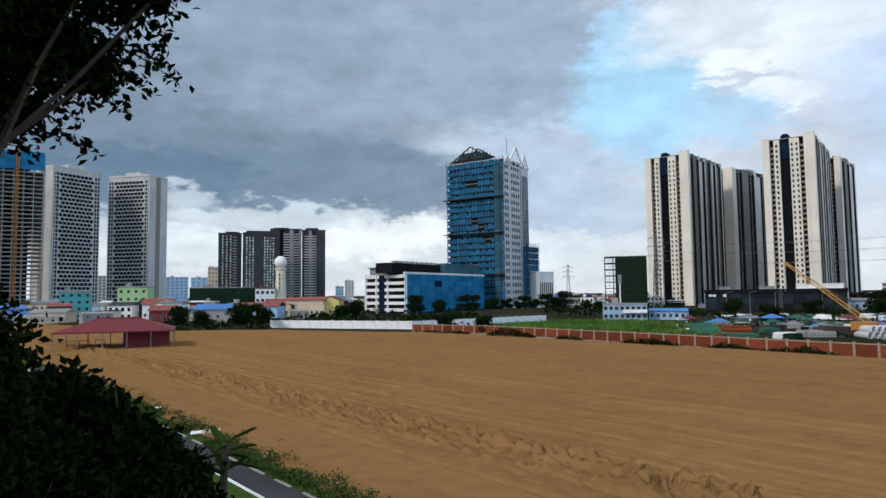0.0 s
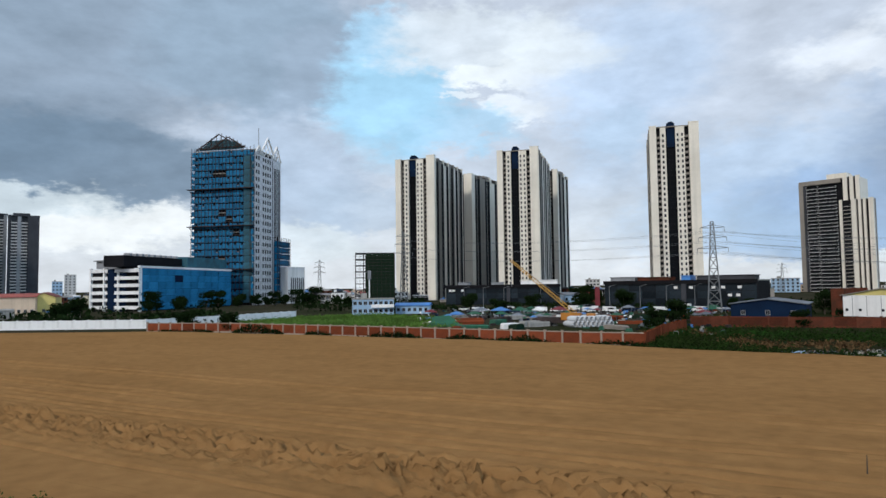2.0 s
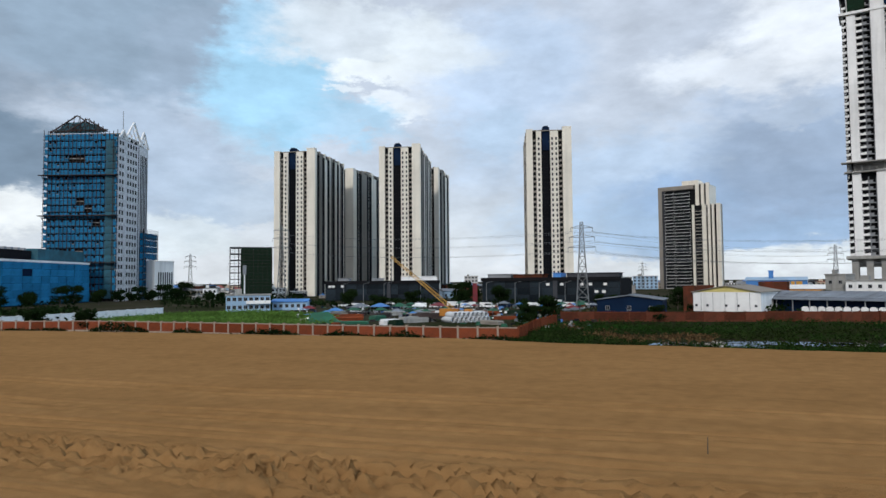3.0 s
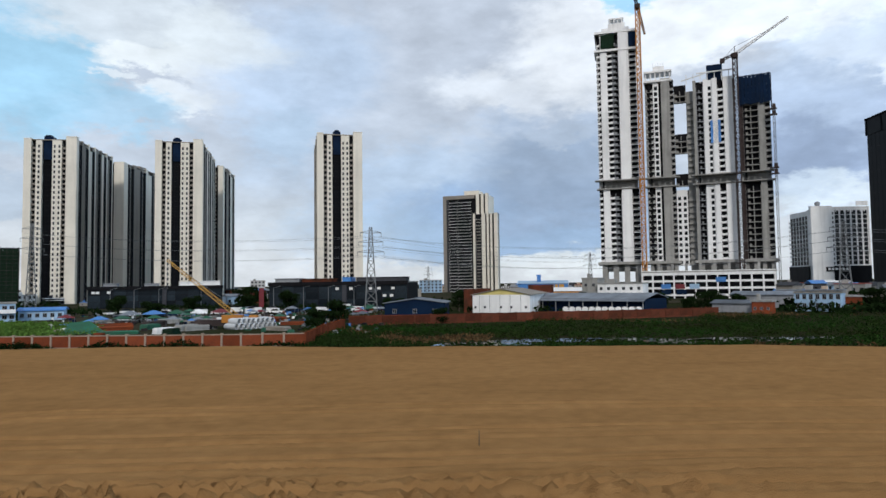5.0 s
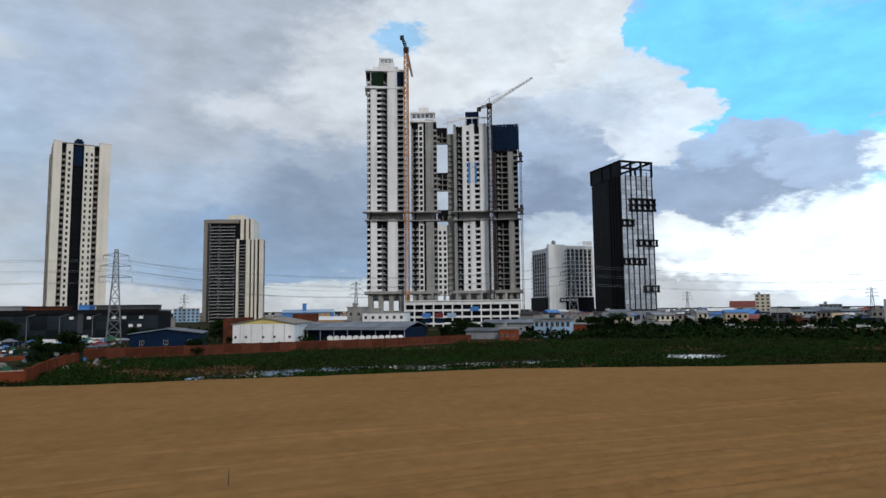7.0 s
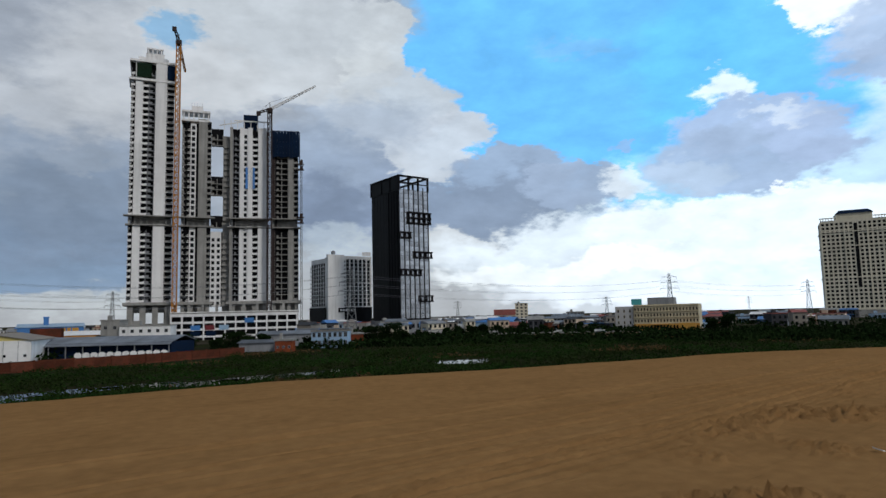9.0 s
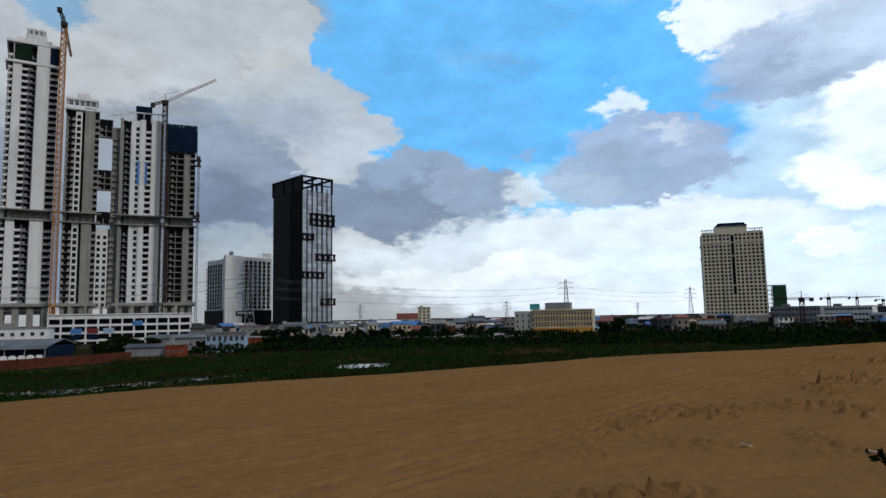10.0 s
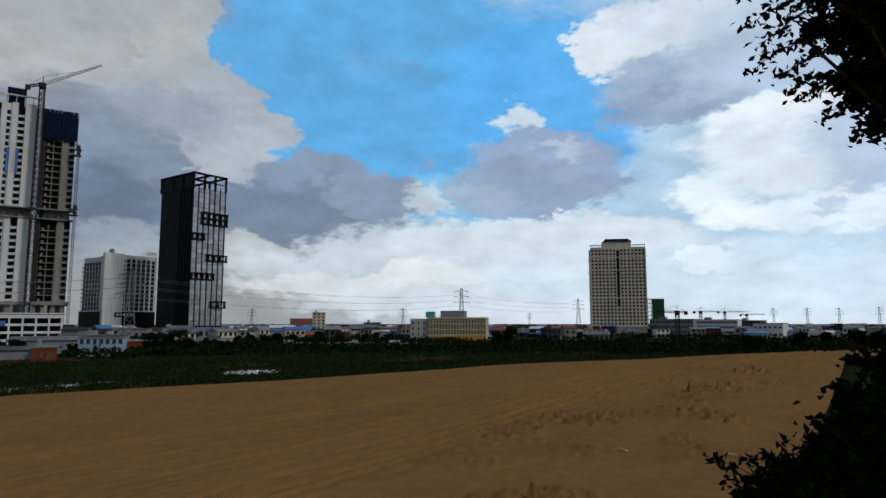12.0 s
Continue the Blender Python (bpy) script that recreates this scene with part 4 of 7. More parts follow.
# ---- cream tower with a dense grid of windows
def grid_tower():
    t, n = thing("grid_tower", "beige apartment tower with a dense grid of square windows", "tower", at(120.55, 627), at(125.05, 632))
    H, depth = 81.0, 36
    part("core", Boxes().box(.2, n - .2, .3, depth, 0, H - 1).mesh("core", M["cream2"]), t)
    me = window_mesh(2.3, 2.3, "cream2", "blackglass", 0, .06)
    for k in range(22):
        for c in range(15):
            if c == 7 and k > 4:
                continue
            put("window", me, t, FRONT, n * (c + .5) / 15, .28, 7.4 + k * 3.25)
    part("groove", Boxes().box(n * .475, n * .525, .05, .5, 24, H - 4).mesh("groove", M["dark"]), t)
    for z in (6.2, 32, 58, 70):
        part("cornice", Boxes().box(-.5, n + .5, -.4, depth, z, z + .8).mesh("cornice", M["cream2"]), t)
    for x in (0, .34, .66, 1):
        part("pier", Boxes().box(n * x - .5, n * x + .5, -.35, .4, 6, H - 2).mesh("pier", M["cream2"]), t)
    b = Boxes().box(.24 * n, .76 * n, 4, 22, H - 1, H + 4.6)
    for i in range(16):
        b.box(.24 * n + i * .0325 * n, .25 * n + i * .0325 * n, 3.8, 4, H, H + 3.6)
    b.box(-.4, .24 * n, -.4, .4, H + .6, H + 1.4).box(.76 * n, n + .4, -.4, .4, H + .6, H + 1.4)
    for i in range(6):
        b.box(.04 * i * n, .04 * i * n + .5, -.3, .3, H - 1, H + .6).box(n - .04 * i * n - .5, n - .04 * i * n, -.3, .3, H - 1, H + .6)
    part("penthouse", b.mesh("penthouse", M["cream2"]), t)
    part("hat_roof", Boxes().hexa([(.23 * n, 3, H + 4.6), (.77 * n, 3, H + 4.6), (.77 * n, 23, H + 4.6), (.23 * n, 23, H + 4.6), (.29 * n, 6, H + 7.6), (.71 * n, 6, H + 7.6), (.71 * n, 20, H + 7.6), (.29 * n, 20, H + 7.6)]).mesh("hat_roof", M["navy"]), t, "dark flat-topped roof")
    part("podium", Boxes().box(-3, n + 12, -6, depth, 0, 5.6).mesh("podium", M["concrete"]), t)


M["cream2"] = material("beige_paint", (0.62, 0.58, 0.47), 0.8, vary=0.08, scale=0.08, streak=0.25, spec=0.3)
grid_tower()

# ---- tower wrapped in blue net, with its lower wings
def net_tower():
    t, n = thing("netted_tower", "office tower wrapped in blue debris net and scaffold", "tower", at(.53, 412), at(5.5, 392))
    H, depth, fh = 93.0, 30, 3.9
    part("core", Boxes().box(.6, n - .6, 1.5, depth, 0, H - 2).mesh("core", M["dark"]), t)
    rng = random.Random(5)
    floors, bays = 23, 9
    for k in range(floors):
        part("floor_slab", cached(("nslab", round(n, 1)), lambda: Boxes().box(.3, n - .3, .4, 4, 0, .5).mesh("floor_slab", M["concrete"])), t, matrix=Matrix.Translation((0, 0, k * fh + 3.4)))
    sheets = []
    for v in range(4):
        b, w = Boxes(), n / bays
        s = 5
        for i in range(s):
            x0, x1 = -w / 2 + w * i / s, -w / 2 + w * (i + 1) / s
            y0, y1 = .28 * math.sin(v * 2 + i * 1.4), .28 * math.sin(v * 2 + (i + 1) * 1.4)
            lo, hi = .12 * ((i + v) % 3), fh - .35 - .3 * ((i * 2 + v) % 4) / 2
            if (i + 2 * v) % 6 == 5:
                hi -= 1.2
            b.hexa([(x0, y0, lo), (x1, y1, lo), (x1, y1 + .05, lo), (x0, y0 + .05, lo), (x0, y0, hi), (x1, y1, hi), (x1, y1 + .05, hi), (x0, y0 + .05, hi)])
        sheets.append(b.mesh("net_sheet", M["net_blue"]))
    for k in range(floors):
        for c in range(bays):
            if (k, c) in ((19, 3), (19, 4), (6, 4), (13, 4)) or rng.random() < .02:
                continue
            put("net_sheet", rng.choice(sheets), t, FRONT, n * (c + .5) / bays, -.9 + rng.uniform(-.15, .15), 1.5 + k * fh)
    b = Boxes()
    for c in range(2 * bays + 1):
        b.bar((n * c / bays / 2, -1.35, 0), (n * c / bays / 2, -1.35, H + rng.uniform(-1, 2.5)), .11)
    for k in range(int(H / 1.95)):
        b.bar((-.6, -1.4, k * 1.95), (n + .6, -1.4, k * 1.95), .1 if k % 2 else .06)
    part("scaffold", b.mesh("scaffold", M["rust"]), t, kind="stuff", label="thin scaffold poles")
    for z in (20.5, 46, 68):
        b = Boxes().box(-1.8, n + .6, -3.6, -1, z, z + .35)
        for i in range(12):
            b.bar((n * i / 11, -3.5, z), (n * i / 11, -1.2, z - 2), .09)
        part("catch_deck", b.mesh("catch_deck", M["rust"]), t, "projecting scaffold catch deck")
    # darker corner turret, netted
    for k in range(floors - 1):
        put("net_sheet", cached("turret", lambda: Boxes().hexa([(0, 0, 0), (4.6, 1.8, 0), (4.6, 1.9, 0), (0, .1, 0), (0, 0, fh - .2), (4.6, 1.8, fh - .2), (4.6, 1.9, fh - .2), (0, .1, fh - .2)]).mesh("net_sheet", M["net_teal"])), t, FRONT, n * .86, -2.6, 1.5 + k * fh)
    # gabled roof trusses
    for x0, x1, z0, zt, y in ((.04, .78, H - 1, H + 8.5, 1), (.30, .86, H - 1, H + 6.0, -1)):
        b, m = Boxes(), (x0 + x1) / 2
        b.bar((n * x0, y, z0), (n * m, y, zt), .3).bar((n * m, y, zt), (n * x1, y, z0), .3).bar((n * x0, y, z0 + 1), (n * x1, y, z0 + 1), .25)
        for i in range(1, 9):
            s = i / 9
            h = zt - abs(s - .5) * 2 * (zt - z0)
            b.bar((n * (x0 + (x1 - x0) * s), y, z0), (n * (x0 + (x1 - x0) * s), y, h + 1.2), .12)
            b.bar((n * (x0 + (x1 - x0) * s), y, z0), (n * (x0 + (x1 - x0) * min(1, s + .11)), y, h), .1)
            b.bar((n * (x0 + (x1 - x0) * s) - 1.5, y, z0 + (h - z0) * .55), (n * (x0 + (x1 - x0) * s) + 1.5, y, z0 + (h - z0) * .55), .1)
        part("gable_scaffold", b.mesh("gable_scaffold", M["rust"]), t, kind="stuff", label="tangled scaffold poles of a roof gable")
        part("gable_net", Boxes().hexa([(n * (x0 + .03), y + .4, z0), (n * (x1 - .03), y + .4, z0), (n * (x1 - .03), y + .5, z0), (n * (x0 + .03), y + .5, z0), (n * (m - .13), y + .4, z0 + (zt - z0) * .62), (n * (m + .13), y + .4, z0 + (zt - z0) * .62), (n * (m + .13), y + .5, z0 + (zt - z0) * .62), (n * (m - .13), y + .5, z0 + (zt - z0) * .62)]).mesh("gable_net", M["net_teal"]), t)
    # white east face
    T = right_side(n)
    w = 34.0
    part("white_face", Boxes().box(0, w, 0.0, 1.5, 0, H - 4).mesh("white_face", M["white_diamond"]), t, "white wall with a fine diamond relief", matrix=T)
    me = panel_mesh(1.9, 2.5, "blackglass", .06, .1, "white")
    for k in range(20):
        for x in (1.8, 4.6, 10.4, 13.4, 16.4, 19.4):
            put("window", me, t, T, x, -.02, 4.6 + k * 4.25)
    for i in range(5):
        part("slot", Boxes().box(w * .73 + i * 1.8, w * .73 + i * 1.8 + .95, -.06, .05, 4, H - 9).mesh("slot", M["dark"]), t, matrix=T)
    part("shadow_joint", Boxes().box(w * .655, w * .675, -.08, .05, 2, H - 5).mesh("shadow_joint", M["charcoal"]), t, matrix=T)
    for a, c, zt in ((0, 9, 5), (6, 26, 12.0), (22, 34, 9)):
        b, m = Boxes(), (a + c) / 2
        b.bar((a, -.3, H - 4), (m, -.3, H - 4 + zt), .45).bar((m, -.3, H - 4 + zt), (c, -.3, H - 4), .45)
        for s in (.25, .5, .75):
            b.bar((a + (c - a) * s, -.3, H - 4), (m + (c - m) * s, -.3, H - 4 + zt * (1 - s)), .18).bar((c - (c - a) * s, -.3, H - 4), (m - (m - a) * s, -.3, H - 4 + zt * (1 - s)), .18)
        part("gable_frame", b.mesh("gable_frame", M["white"]), t, "white steel gable frame", matrix=T)
    part("roof", Boxes().box(0, n, 1, depth, H - 2, H - 1.4).mesh("roof", M["concrete"]), t)
    # lower netted corner behind
    for k in range(10):
        put("net_sheet", cached("wing_net", lambda: Boxes().box(0, 1.9, 0, 9.4, .2, 3.5).box(0, 1.9, 9.5, 18, .1, 3.6).mesh("net_sheet", M["net_blue"])), t, FRONT, n + .6, 24 + .2 * (k % 2), k * 3.9)
    b = Boxes()
    for i in range(8):
        b.bar((n + 2.8, 24 + i * 2.6, 0), (n + 2.8, 24 + i * 2.6, 41), .14)
    for k in range(20):
        b.bar((n + 2.8, 23.5, k * 2.0), (n + 2.8, 43, k * 2.0), .1)
    part("scaffold", b.mesh("scaffold", M["rust"]), t, kind="stuff", label="thin scaffold poles")
    part("spire", Boxes().bar((n * .93, 10, H - 2), (n * .93, 10, H + 13), .12).mesh("spire", M["steel"]), t)


M["net_teal"] = material("teal_debris_net", (0.02, 0.10, 0.14), 0.8, vary=0.3, scale=0.2, island=0.3, per_object=0.25)
M["net_blue"] = material("blue_debris_net_sheet", (0.02, 0.20, 0.42), 0.75, vary=0.3, scale=0.12, fine=14, tint=(0.016, 0.12, 0.21), per_object=0.22, streak=0.3, spec=0.05)
M["white_diamond"] = material("white_relief", (0.62, 0.62, 0.64), 0.7, vary=0.22, scale=0.5, fine=3, streak=0.2)
net_tower()


def striped_annex():
    t, n = thing("striped_annex", "low white annex with dark upright slots", "building", at(8.25, 410), at(9.68, 418))
    H = 22.0
    part("wall", Boxes().box(0, n, .3, 14, 0, H).mesh("wall", M["white"]), t)
    for i in range(7):
        x = n * (.18 + i * .115)
        part("slot", Boxes().box(x, x + n * .045, .1, .4, 0, H * .72).mesh("slot", M["dark"]), t)
    part("coping", Boxes().box(-.2, n + .2, 0, 14.2, H, H + .5).mesh("coping", M["white"]), t)


striped_annex()


def white_car_park():
    t, n = thing("parking_building", "white banded parking building partly hung with blue net", "car park", at(-6.9, 338), at(-3.33, 318))
    H = 19.5
    # near-black fill behind the bands, shade of the decks put into colour
    part("core", Boxes().box(.8, n - 3.2, 1.2, 18, 0, H - 1).mesh("core", M["dark"]), t)
    for k in range(6):
        z = 1.0 + k * 3.3
        for a, c, y in ((0, .56, .5), (.56, 1, -.6)):
            part("band", Boxes().box(n * a, n * c, y, y + .5, z, z + 1.5).mesh("band", M["white"]), t)
        part("band", Boxes().box(-.1, .4, .5, 26, z, z + 1.5).mesh("band", M["white"]), t)
    for x in (0, .27, .55, .97):
        part("column", Boxes().box(n * x, n * x + .8, .2, 1.4, 0, H).mesh("column", M["white"]), t)
    b = Boxes().box(0, n * .5, 4, 12, H, H + 3.4).box(-.8, n * .55, 3, 13, H + 3.4, H + 3.9)
    b.hexa([(n * .3, 4, H + 4), (n * .62, 4, H + 5.2), (n * .62, 10, H + 5.2), (n * .3, 10, H + 4), (n * .3, 4, H + 4.3), (n * .62, 4, H + 5.6), (n * .62, 10, H + 5.6), (n * .3, 10, H + 4.3)])
    part("roof_pavilion", b.mesh("roof_pavilion", M["grey"]), t)
    # netted long wing
    p, m = at(-3.33, 318), at(3.6, 385)
    d = t.matrix_world.inverted() @ m
    ang, L = math.atan2(d.y, d.x - n), math.hypot(d.x - n, d.y)
    T = Matrix.Translation((n, 0, 0)) @ Matrix.Rotation(ang, 4, "Z")
    part("wing", Boxes().box(2.2, L, .6, 18, 0, 19).mesh("wing", M["navy"]), t, matrix=T)
    bays = 12
    me = cached("wingnet", lambda: Boxes().box(-L / 24 + .05, L / 24 - .05, 0, .08, 0, 3.1).mesh("net_sheet", M["net_blue"]))
    rng = random.Random(2)
    for k in range(6):
        for c in range(bays):
            if (k, c) != (4, 4):
                put("net_sheet", me, t, T, L * (c + .5) / bays, rng.uniform(-.1, .2), .4 + 3.2 * k)
    part("coping", Boxes().box(-.3, L, -.3, 1, 19.4, 20.4).mesh("coping", M["white"]), t, matrix=T)
    part("plant_room", Boxes().box(-3, L * .52, 6, 16, 20, 25.0).mesh("plant_room", M["dark"]), t, "dark louvred plant room", matrix=T)
    part("upper_wing", Boxes().box(L * .52, L, 3, 18, 19, 26).mesh("upper_wing", M["net_teal"]), t, matrix=T)
    b = Boxes()
    for i in range(9):
        b.box(L * .03 + i * L * .055, L * .03 + i * L * .055 + 1.6, 7, 10, 25, 26.2)
    part("vents", b.mesh("vents", M["grey"]), t, matrix=T)


white_car_park()


# ---- pair of lattice-fronted towers and the unfinished one beside them
def lattice_tower(a1, d1, a2, d2, depth, label, side):
    t, n = thing("lattice_tower", label, "tower", at(a1, d1), at(a2, d2), group="lattice-fronted towers")
    H = 113.0
    part("wall", Boxes().box(.2, n - .2, .45, depth, 0, H).mesh("wall", M["offwhite"]), t)
    cols, rows = 8, 33
    fh = (H - 6) / rows
    x0, x1 = n * .15, n * .85
    w = (x1 - x0) / cols
    me = panel_mesh(w * .86, fh * .74, "blackglass", .1, .03, "offwhite")
    for k in range(rows):
        for c in range(cols):
            put("window", me, t, FRONT, x0 + w * (c + .5 + (.25 if k % 2 else -.25)), .42, 3 + k * fh)
    b = Boxes()
    for k in range(rows):
        for x in (.035, .095, .905, .965):
            b.box(n * x - n * .024, n * x + n * .024, .3, .46, 3.2 + k * fh, 3.2 + k * fh + fh * .72)
    part("side_windows", b.mesh("side_windows", M["glass"]), t, kind="stuff", label="narrow dark windows in two columns")
    for x in (0, .065, .125, .875, .935, .992):
        part("pier", Boxes().box(n * x - .2, n * x + .35, .0, .5, 0, H).mesh("pier", M["offwhite"]), t)
    part("parapet", Boxes().box(-.2, n + .2, -.1, depth, H, H + 1.6).box(n * .35, n * .7, 3, depth * .7, H + 1.6, H + 4.4).mesh("parapet", M["offwhite"]), t)
    T = right_side(n) if side == "right" else left_side(depth)
    strips(t, T, depth, 0, H, 3.0, [(0, .22, "P", "offwhite"), (.22, .36, "D", "dark"), (.36, .6, "P", "taupe"), (.6, .74, "D", "dark"), (.74, 1, "P", "offwhite")], deep=1.5)


M["offwhite"] = material("offwhite_paint", (0.52, 0.51, 0.50), 0.75, vary=0.1, scale=0.08, streak=0.25, spec=0.3)
lattice_tower(-31.15, 590, -27.97, 612, 26, "white lattice-fronted tower with brick-like window grid", "left")
lattice_tower(-27.37, 629, -24.4, 604, 24, "white lattice-fronted tower with pale side piers", "right")


def frame_tower():
    t, n = thing("frame_tower", "unfinished dark concrete frame tower capped with blue net", "tower", at(-36.2, 560), at(-31.75, 560))
    H = 117.0
    part("core", Boxes().box(n * .2, n * .8, 8, 22, 0, H - 4).mesh("core", M["dark"]), t)
    me = Boxes().box(0, n, 0, 26, 0, .7).mesh("floor_slab", M["concrete"])
    for k in range(33):
        part("floor_slab", me, t, matrix=Matrix.Translation((0, 0, 2.5 + 3.1 * k)))
    for i in range(8):
        part("column", Boxes().box(n * i / 7 - .4, n * i / 7 + .4, .5, 1.5, 0, 104).mesh("column", M["concrete"]), t)
    b = Boxes()
    for i in range(9):
        b.box(n * i / 9 + .05, n * (i + 1) / 9 - .05, -1.2 - .1 * (i % 2), -1, 103.5, H)
    b.box(n + .5, n + .7, -1, 24, 103.5, H)
    part("net", b.mesh("net", M["net_blue"]), t, "bright blue debris net")
    b = Boxes()
    lattice(b, (n * .62, -4, 0), (n * .62, -4, H + 8), .8, 2.6, .2)
    part("hoist", b.mesh("hoist", M["orange"]), t, "orange hoist mast")


frame_tower()


# ---- three dark towers with pale window patterns
def dark_block(a1, a2, d, top, rows, label, cap):
    t, n = thing("dark_tower_block", label, "tower", at(a1, d), at(a2, d), group="dark towers")
    H = top - GROUND
    part("core", Boxes().box(.2, n - .2, 2.4, 24, 0, H).mesh("core", M["charcoal"]), t)
    strips(t, FRONT, n, 0, H, 3.2, rows)
    part("roof", Boxes().box(-.4, n + .4, -.4, 24, H, H + 1.2).box(n * cap[0], n * cap[1], 2, 14, H + 1.2, H + cap[2]).mesh("roof", M["charcoal"]), t)


M["palepane"] = material("pale_panel", (0.50, 0.58, 0.50), 0.5, vary=0.2, scale=0.2, per_object=0.55)
dark_block(-19.1, -17.25, 790, 80, [(0, .1, "P", "charcoal"), (.1, .62, "W", "charcoal", 3, 1.9, 2.3, "palepane"), (.62, .8, "B", "charcoal", "offwhite", "charcoal"), (.8, 1, "P", "charcoal")], "dark apartment tower with patchy pale green windows", (.3, .9, 3))
dark_block(-17.15, -14.45, 770, 79, [(0, .07, "P", "charcoal"), (.07, .36, "W", "charcoal", 3, 2.0, 2.3, "palepane"), (.36, .62, "P", "charcoal", .4), (.62, .97, "W", "charcoal", 4, 2.0, 2.3, "palepane"), (.97, 1, "P", "charcoal")], "broad dark tower with chequered pale windows", (.1, .9, 3.5))
dark_block(-14.9, -12.3, 810, 88, [(0, .3, "P", "charcoal"), (.3, .42, "D", "dark"), (.42, .62, "B", "charcoal", "offwhite", "offwhite"), (.62, .74, "P", "grey"), (.74, .92, "B", "charcoal", "offwhite", "offwhite"), (.92, 1, "P", "grey")], "dark tower with white upright balcony stripes", (.1, .6, 2.5))
dark_block(-12.25, -10.27, 800, 86, [(0, .1, "P", "charcoal"), (.1, .3, "B", "charcoal", "offwhite", "offwhite"), (.3, .42, "P", "grey"), (.42, .62, "B", "charcoal", "offwhite", "offwhite"), (.62, 1, "P", "charcoal", .4)], "dark stepped tower with white balcony stripes", (.15, .7, 3.5))

# ---- the near bank: verge, lane, and an unseen wall and slabs behind the viewer
M["grass"] = material("grass", (0.030, 0.062, 0.014), 0.9, vary=0.35, scale=0.3, fine=14, island=0.45, tint=(0.06, 0.08, 0.025), spec=0.0)
M["marsh"] = material("marsh_leaf", (0.012, 0.036, 0.007), 1.0, vary=0.3, scale=0.06, fine=14, island=0.5, tint=(0.020, 0.022, 0.008), spec=0.0)
M["leaf"] = material("tree_leaf", (0.012, 0.024, 0.008), 0.9, vary=0.3, scale=0.4, island=0.5, spec=0.0)
M["bark"] = material("bark", (0.07, 0.055, 0.04), 0.95, vary=0.25, scale=1.5)
M["mud"] = material("marsh_mud", (0.022, 0.019, 0.012), 0.9, vary=0.3, scale=0.05, fine=16, tint=(0.022, 0.034, 0.012), spec=0.0)
M["drygrass"] = material("dry_reed", (0.10, 0.062, 0.03), 0.9, vary=0.3, scale=0.3, island=0.4, spec=0.0)
M["water"] = material("still_water", (0.03, 0.035, 0.035), 0.06, vary=0.1, scale=0.3, bump=0.06, bump_dist=0.02)
M["yellow"] = material("yellow_paint", (0.62, 0.52, 0.18), 0.7, vary=0.1, scale=0.15, streak=0.2)
M["ochre"] = material("ochre_paint", (0.58, 0.30, 0.05), 0.7, vary=0.12, scale=0.15, streak=0.2)
M["teal"] = material("teal_paint", (0.06, 0.36, 0.38), 0.7, vary=0.12, scale=0.15, streak=0.2)
M["lime"] = material("lime_paint", (0.36, 0.56, 0.26), 0.7, vary=0.1, scale=0.15, streak=0.2)
M["pink"] = material("peach_paint", (0.60, 0.46, 0.34), 0.7, vary=0.1, scale=0.15, streak=0.25)
M["rooftile"] = material("red_roof", (0.27, 0.07, 0.055), 0.8, vary=0.2, scale=0.4, per_object=0.3)
M["tarpgreen"] = material("green_tarp", (0.013, 0.10, 0.055), 0.8, vary=0.25, scale=0.4)
M["pipe"] = material("pale_concrete_pipe", (0.55, 0.57, 0.60), 0.8, vary=0.12, scale=0.5, per_object=0.15)


def sheet_uv(u0, u1, v0, v1, z, thick=0.3):
    b = Boxes()
    c = [ALONG * u + ACROSS * v for u, v in ((u0, v0), (u1, v0), (u1, v1), (u0, v1))]
    low = [p + Vector((0, 0, z - thick)) for p in c]
    high = [p + Vector((0, 0, z)) for p in c]
    return b.hexa(low + high)


tagged(new("verge", sheet_uv(-120, -13, -12, 13.9, -0.03, 1.4).mesh("verge", M["grass"])), "grassy verge between house and sand", "ground", kind="structure")
tagged(new("lane", sheet_uv(-90, -13.2, 11.35, 12.8, 0.0, 0.2).mesh("lane", M["asphalt"])), "narrow grey asphalt lane with white edge lines", "road", kind="structure")
edge_line = new("lane_edge_line", sheet_uv(-90, -13.3, 11.25, 11.39, 0.01, 0.1).mesh("lane_edge_line", M["white"]))
tagged(edge_line, "continuous white painted edge line of the lane", "road marking", kind="structure")
kerb_mesh = sheet_uv(-.75, .75, 12.74, 12.86, 0.05, 0.2).mesh("kerb_stone", M["concrete"])
for i in range(18):
    k = new("kerb_stone", kerb_mesh)
    k.matrix_basis = Matrix.Translation(ALONG * (-60 + i * 2.6))
    tagged(k, "short pale concrete kerb stone along the lane", "kerb", "kerb stones")

# unseen back wall, floor and top slab, added to keep light off the shrubs
house = tagged(new("house_wall", Boxes().hexa([*(ALONG * u + ACROSS * v + Vector((0, 0, -1.5)) for u, v in ((-7, -4.2), (9, -4.2), (9, -3.6), (-7, -3.6))), *(ALONG * u + ACROSS * v + Vector((0, 0, 11.5)) for u, v in ((-7, -4.2), (9, -4.2), (9, -3.6), (-7, -3.6)))]).mesh("house_wall", M["taupe"])), "plain taupe unseen wall added behind the balcony to block light", "wall", kind="structure")
